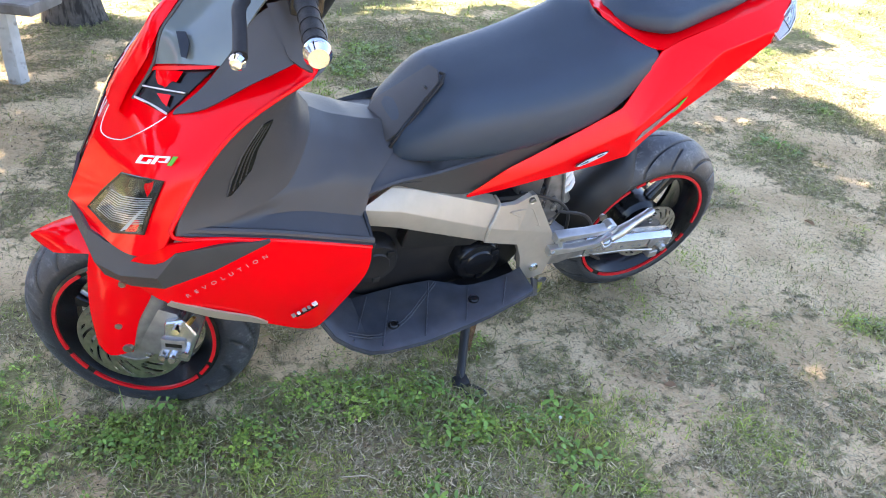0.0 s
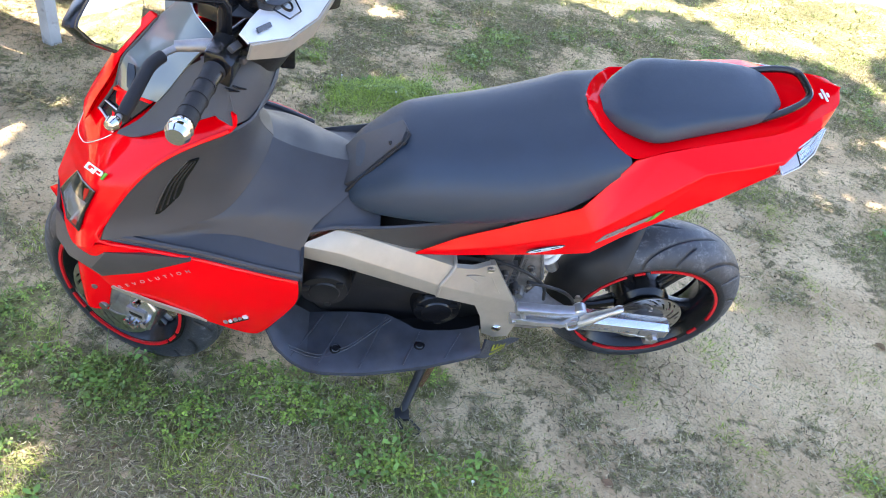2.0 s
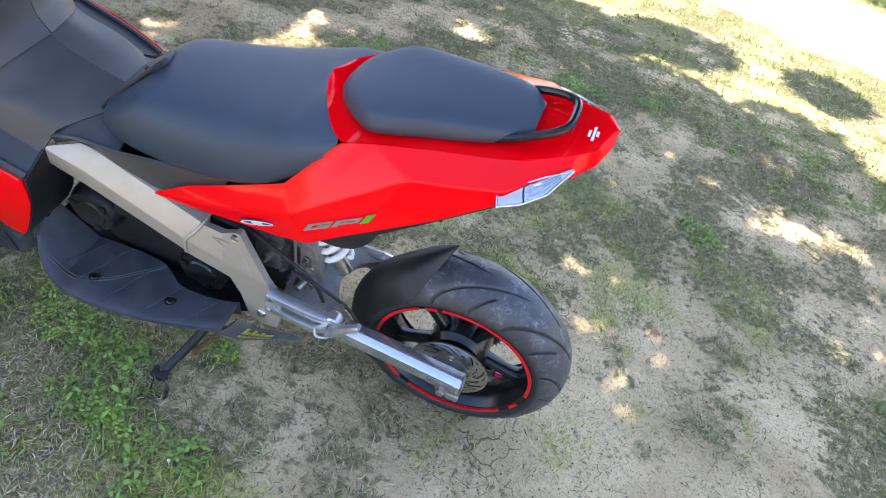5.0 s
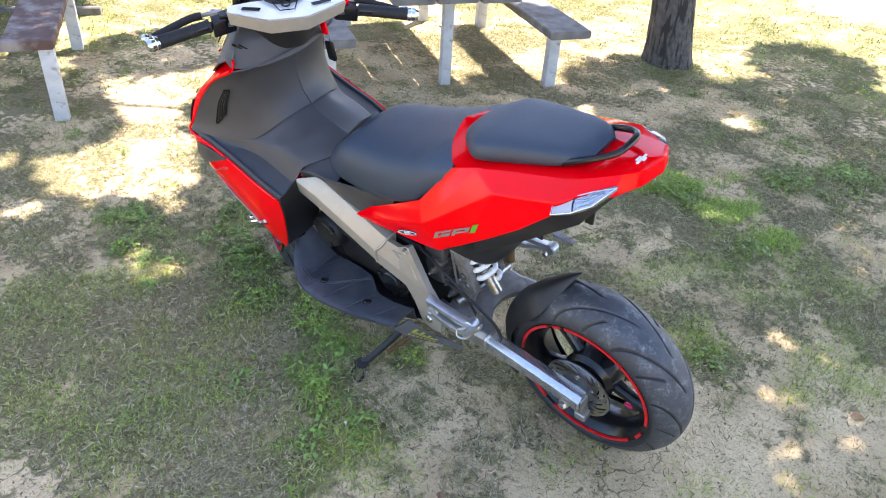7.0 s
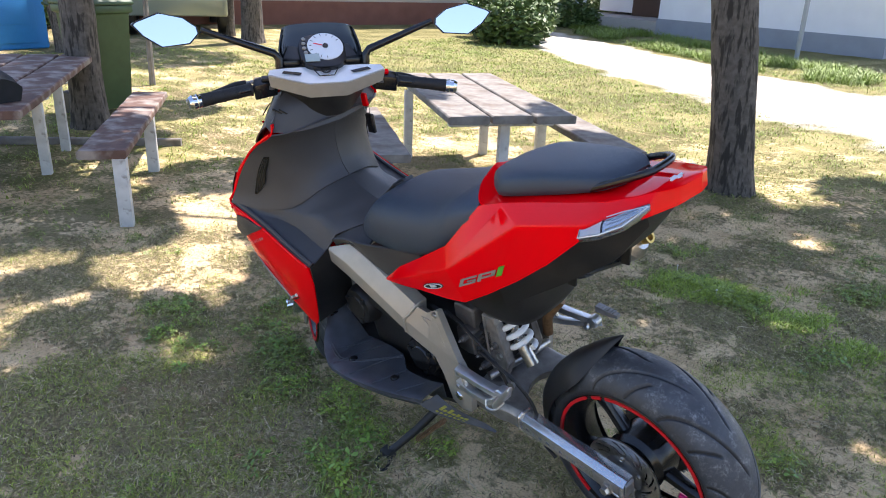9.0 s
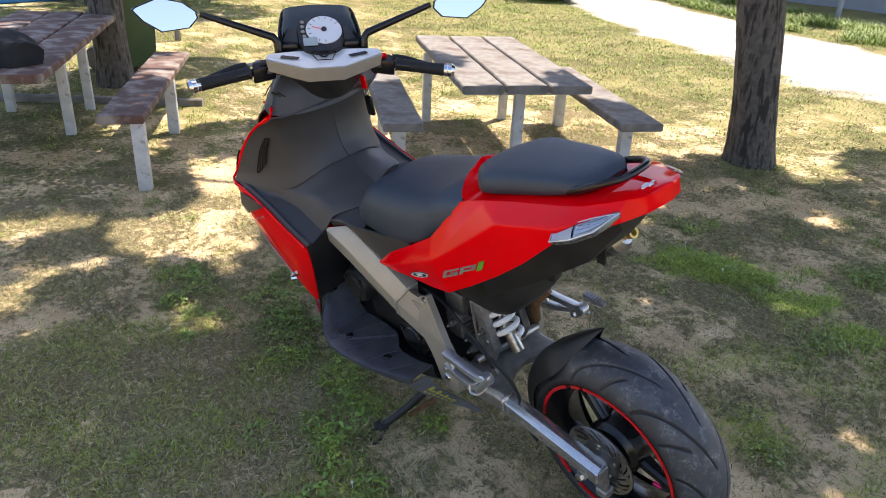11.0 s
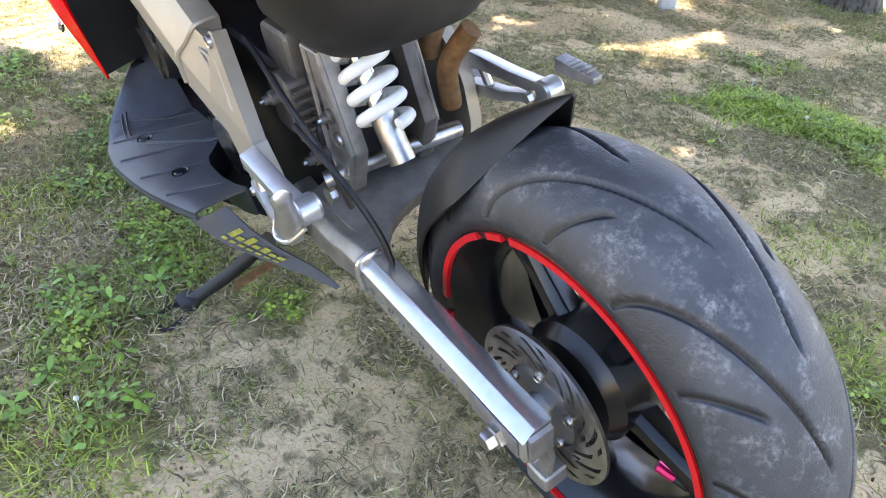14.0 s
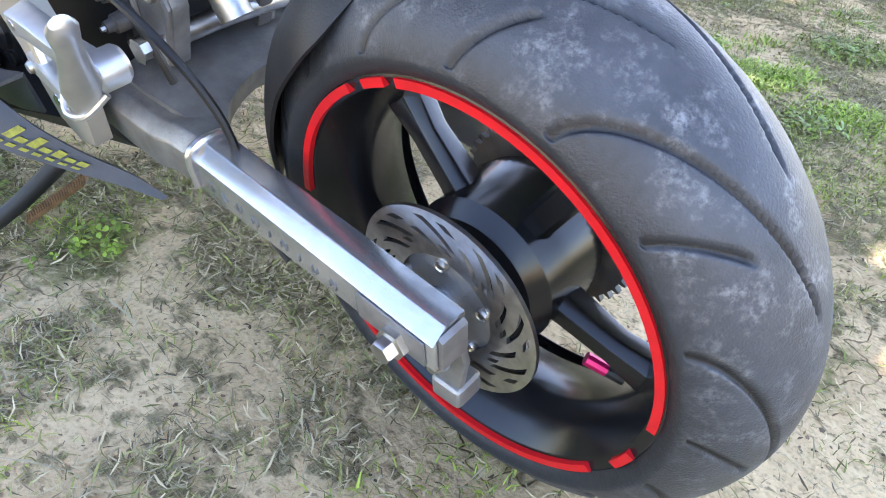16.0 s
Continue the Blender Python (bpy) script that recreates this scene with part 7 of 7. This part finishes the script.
guard = part("front_mudguard", front_guard(), RED, scooter, "glossy red front mudguard", m=STEER)
for s_ in (1, -1):
    leg = part("fork_cover", patch([[(-0.735, s_ * -0.085, 0.50), (-0.67, s_ * -0.115, 0.50), (-0.590, s_ * -0.105, 0.48)], [(-0.748, s_ * -0.095, 0.42), (-0.69, s_ * -0.135, 0.42), (-0.61, s_ * -0.118, 0.40)], [(-0.752, s_ * -0.105, 0.33), (-0.70, s_ * -0.137, 0.32), (-0.645, s_ * -0.12, 0.32)], [(-0.745, s_ * -0.11, 0.235), (-0.71, s_ * -0.132, 0.225), (-0.665, s_ * -0.12, 0.232)]], 4, 4, 0.004), RED, guard, "red fork cover")
    for x, z in ((-0.662, 0.43), (-0.683, 0.315)):
        part("bolt", moved(lathe([(0, -0.003), (0.007, -0.003), (0.008, 0), (0.008, 0.006)], 14), pose(x, s_ * -0.134, z)), STEEL, leg)

bars = part("handlebar", tube([(-0.253, -0.345, 1.052), (-0.285, -0.20, 1.068), (-0.325, -0.11, 1.075), (-0.325, 0.11, 1.075), (-0.285, 0.20, 1.068), (-0.253, 0.345, 1.052)], 0.011, 12, 4), SATIN, scooter, "black handlebar with rubber grips", m=STEER)
for s_ in (-1, 1):
    axis = Vector((0.04, s_ * 0.145, -0.016)).normalized()
    e = Vector((-0.253, s_ * 0.340, 1.052))
    part("grip", tube([e - axis * 0.142, e - axis * 0.135, e - axis * 0.09, e - axis * 0.03, e - axis * 0.004], [0.019, 0.0165, 0.0162, 0.0165, 0.018], 18), GRIP, bars, "black rubber grip")
    for k in range(3):
        c_ = e - axis * (0.03 + 0.035 * k)
        part("grip_ring", tube([c_ - axis * 0.0015, c_ + axis * 0.0015], 0.0178, 18), GRIP, bars)
    end = part("bar_end", tube([e - axis * 0.004, e + axis * 0.006, e + axis * 0.008, e + axis * 0.018, e + axis * 0.020, e + axis * 0.028], [0.0165, 0.0195, 0.0175, 0.0195, 0.0185, 0.0145], 22), CHROME, bars, "polished bar end weight")
    s0 = e - axis * 0.185
    part("switch_pod", bevel(loft([[s0 + axis * u + Vector(q) for q in ((-0.024, 0, -0.024), (0.026, 0, -0.028), (0.030, 0, 0.012), (0.012, 0, 0.026), (-0.022, 0, 0.022))] for u in (-0.03, 0.035)]), 0.006, 2), SATIN, bars, "black switch pod")
    part("switch", moved(box(-0.006, 0.006, -0.012, 0.012, -0.004, 0.006, 0.002), Matrix.Translation(s0 + Vector((0.022, 0, 0.024))) @ pose(0, 0, 0, 0, 35, 0)), RED if s_ > 0 else PLASTIC, bars)
    part("switch", moved(box(-0.005, 0.005, -0.007, 0.007, -0.004, 0.006, 0.002), Matrix.Translation(s0 + Vector((0.031, s_ * -0.012, 0.0))) @ pose(0, 0, 0, 0, 85, 0)), PLASTIC, bars)
    part("lever_perch", tube([s0 + axis * -0.03, s0 + Vector((-0.04, s_ * 0.0, 0.006)), s0 + Vector((-0.075, s_ * 0.02, 0.0))], [0.015, 0.011, 0.009], 12), CAST, bars)
    lv = [s0 + Vector((-0.07, s_ * 0.015, 0.0)), s0 + Vector((-0.082, s_ * 0.06, -0.010)), s0 + Vector((-0.066, s_ * 0.13, -0.026)), s0 + Vector((-0.052, s_ * 0.195, -0.042))]
    lever = part("brake_lever", tube(lv, [0.0065, 0.0055, 0.005, 0.005], 10, 4), CAST, bars, "polished brake lever with a black sleeve")
    part("lever_sleeve", tube([lv[0].lerp(lv[1], 0.75), lv[1] + Vector((0.003, s_ * 0.02, -0.002)), lv[2], lv[3] - Vector((0.001, s_ * 0.012, 0))], 0.0105, 12, 3), GRIP, lever)
    part("lever_ball", moved(lathe([(0, -0.012), (0.008, -0.010), (0.012, 0), (0.008, 0.010), (0, 0.012)], 16), Matrix.Translation(lv[3] + Vector((0, s_ * 0.008, 0)))), CHROME, lever)
    part("reservoir", bevel(box(-0.045, -0.002, -0.03, 0.03, 0.0, 0.028), 0.005), SATIN, bars, m=Matrix.Translation(s0 - axis * 0.075 + Vector((-0.01, 0, 0.022))))
    stem0 = s0 - axis * 0.045 + Vector((-0.012, 0, 0.01))
    tip = Vector((-0.325, s_ * 0.315, 1.222))
    stem = part("mirror_stem", tube([stem0, stem0 + Vector((0, 0, 0.05)), stem0 + Vector((-0.002, s_ * 0.012, 0.066)), tip], [0.013, 0.012, 0.011, 0.008], 12), SATIN, bars, "black mirror stem")
    n_ = Vector((0.93, s_ * -0.22, 0.22)).normalized()
    side = Vector((0, 0, 1)).cross(n_).normalized() * s_
    up = n_.cross(side) * s_
    shape = [(-0.014, -0.010), (0.012, -0.034), (0.085, -0.038), (0.128, -0.006), (0.150, 0.024), (0.142, 0.030), (0.080, 0.050), (0.020, 0.034), (-0.012, 0.008)]
    c_ = tip + side * 0.02
    rings = [[c_ + n_ * d + (side * (0.06 + (u - 0.06) * f) + up * (v * f)) for u, v in shape] for d, f in ((-0.030, 0.45), (-0.018, 0.88), (0.0, 1.0), (0.004, 0.985))]
    hous = part("mirror_housing", loft(rings), SATIN, bars, "black angular mirror housing", sharp=40)
    part("mirror_glass", loft([[c_ + n_ * d + (side * (0.06 + (u - 0.06) * 0.93) + up * (v * 0.92)) for u, v in shape] for d in (0.0035, 0.0055)]), MIRROR, hous, "bright mirror glass")

# instruments, inside the steered bar cover
def cover_line(y):
    """Front edge of the bar cover: a flat middle and two slanted wings."""
    a = abs(y)
    return (-0.243 - 0.10 * max(0.0, a - 0.052), 1.080 + 0.26 * max(0.0, a - 0.052))


FRONT = [(*cover_line(y), y) for y in (-0.158, -0.105, -0.052, 0.052, 0.105, 0.158)]
cover_ = part("bar_cover", patch([[(x - 0.002 * (abs(y) > 0.15), y, z + 0.003) for x, z, y in FRONT], [(x - 0.058 + 0.36 * max(0.0, abs(y) - 0.06), y * 0.96, z + 0.036 - 0.26 * max(0.0, abs(y) - 0.06)) for x, z, y in FRONT]], 2, 1, 0.004), SILVER_LIGHT, scooter, "silver bar cover with dark slots", m=STEER, sharp=12)
part("cover_edge", patch([[(x, y, z + 0.001) for x, z, y in FRONT], [(x - 0.010, y * 0.97, z - 0.036 + 0.06 * max(0.0, abs(y) - 0.06)) for x, z, y in FRONT]], 2, 1, 0.004), SILVER, cover_, sharp=12)
part("lower_shroud", patch([[(-0.34, -0.13, 1.07), (-0.275, -0.06, 1.046), (-0.265, 0, 1.042), (-0.275, 0.06, 1.046), (-0.34, 0.13, 1.07)], [(-0.36, -0.09, 1.0), (-0.31, -0.05, 0.985), (-0.30, 0, 0.98), (-0.31, 0.05, 0.985), (-0.36, 0.09, 1.0)]], 3, 4, 0.005), BLACK, scooter, "black shroud below the bars", m=STEER)
for s_ in (-1, 1):
    slot_at = lambda y, f: Vector((cover_line(y)[0] - 0.055 * f, s_ * y * (1 - 0.05 * f), cover_line(y)[1] + 0.003 + 0.032 * f + 0.004))
    part("slot", patch([[slot_at(0.074, 0.34), slot_at(0.122, 0.20)], [slot_at(0.068, 0.50), slot_at(0.116, 0.36)]], 2, 2, 0.002), SATIN, cover_)
flat_at = lambda y, f: Vector((-0.243 - 0.060 * f, y, 1.083 + 0.037 * f + 0.0045))
part("badge_plate", tube([flat_at(-0.040, 0.85), flat_at(-0.020, 0.30), flat_at(0.020, 0.30), flat_at(0.040, 0.85)], 0.0016, 6), SATIN, cover_)
part("round_badge", moved(lathe([(0.010, 0.003), (0.013, 0.003), (0.014, 0.0), (0.010, 0.0)], 28, closed=True), Matrix.Translation(flat_at(0, 0.62)) @ pose(0, 0, 0, 0, 31, 0) @ pose(0, 0, 0, 90)), SATIN, cover_)
TILT_G = pose(-0.338, 0, 1.150) @ Matrix.Rotation(radians(36), 4, "Y")
gauge = part("instrument_pod", moved(bevel(loft([[(0.058 * f * math.copysign(abs(math.cos(a)) ** 0.8, math.cos(a)) + (0.012 if math.cos(a) > 0.3 else 0), 0.066 * f * math.copysign(abs(math.sin(a)) ** 0.8, math.sin(a)), z) for a in (2 * math.pi * k / 40 for k in range(40))] for z, f in ((-0.04, 0.9), (0.0, 1.0), (0.012, 0.97))]), 0.002), TILT_G), SATIN, scooter, "black instrument pod with a white dial", m=STEER)
dial = part("dial", moved(lathe([(0, 0.002), (0.049, 0.002), (0.050, 0.0), (0, 0.0)], 48), TILT_G @ pose(-0.006, 0.010, 0.0125) @ pose(0, 0, 0, 90)), DIAL, gauge, "white dial with a dark needle hub")
G2 = TILT_G @ pose(-0.006, 0.010, 0.0148)
part("needle", moved(box(-0.003, 0.034, -0.001, 0.001, 0.0, 0.001), G2 @ pose(0, 0, 0, 0, 0, 250)), RED, dial)
part("needle_hub", moved(lathe([(0, 0.004), (0.007, 0.004), (0.008, 0.0)], 20), G2 @ pose(0, 0, 0, 90)), SATIN, dial)
for k in range(11):
    part("tick", moved(box(0.038, 0.046, -0.0009, 0.0009, 0, 0.0006), G2 @ pose(0, 0, 0, 0, 0, 120 + 24 * k)), PLASTIC, dial)
part("display", moved(box(0.022, 0.050, -0.052, -0.012, 0.0135, 0.0160, 0.001), TILT_G), LCD, gauge, "grey liquid crystal display")
for k in range(4):
    part("warning_lamp", moved(lathe([(0, 0.002), (0.005, 0.002), (0.006, 0)], 14), TILT_G @ pose(-0.036 + 0.017 * k, -0.050 + 0.002 * abs(k - 1.5), 0.0135) @ pose(0, 0, 0, 90)), DECAL, gauge)
visor = [[(-0.345, -0.118, 1.115), (-0.385, -0.098, 1.125), (-0.41, 0, 1.13), (-0.385, 0.098, 1.125), (-0.345, 0.118, 1.115)],
         [(-0.370, -0.116, 1.155), (-0.412, -0.096, 1.172), (-0.432, 0, 1.178), (-0.412, 0.096, 1.172), (-0.370, 0.116, 1.155)],
         [(-0.395, -0.104, 1.198), (-0.428, -0.086, 1.210), (-0.442, 0, 1.214), (-0.428, 0.086, 1.210), (-0.395, 0.104, 1.198)]]
part("visor", patch(visor, 4, 4, 0.004), SCREEN, scooter, "black visor round the instruments", m=STEER)
part("dash_plate", patch([[(-0.36, -0.115, 1.112), (-0.31, -0.06, 1.10), (-0.305, 0, 1.095), (-0.31, 0.06, 1.10), (-0.36, 0.115, 1.112)], [(-0.40, -0.085, 1.16), (-0.40, -0.05, 1.155), (-0.41, 0, 1.155), (-0.40, 0.05, 1.155), (-0.40, 0.085, 1.16)]], 3, 3, 0.004), PLASTIC, scooter, m=STEER)
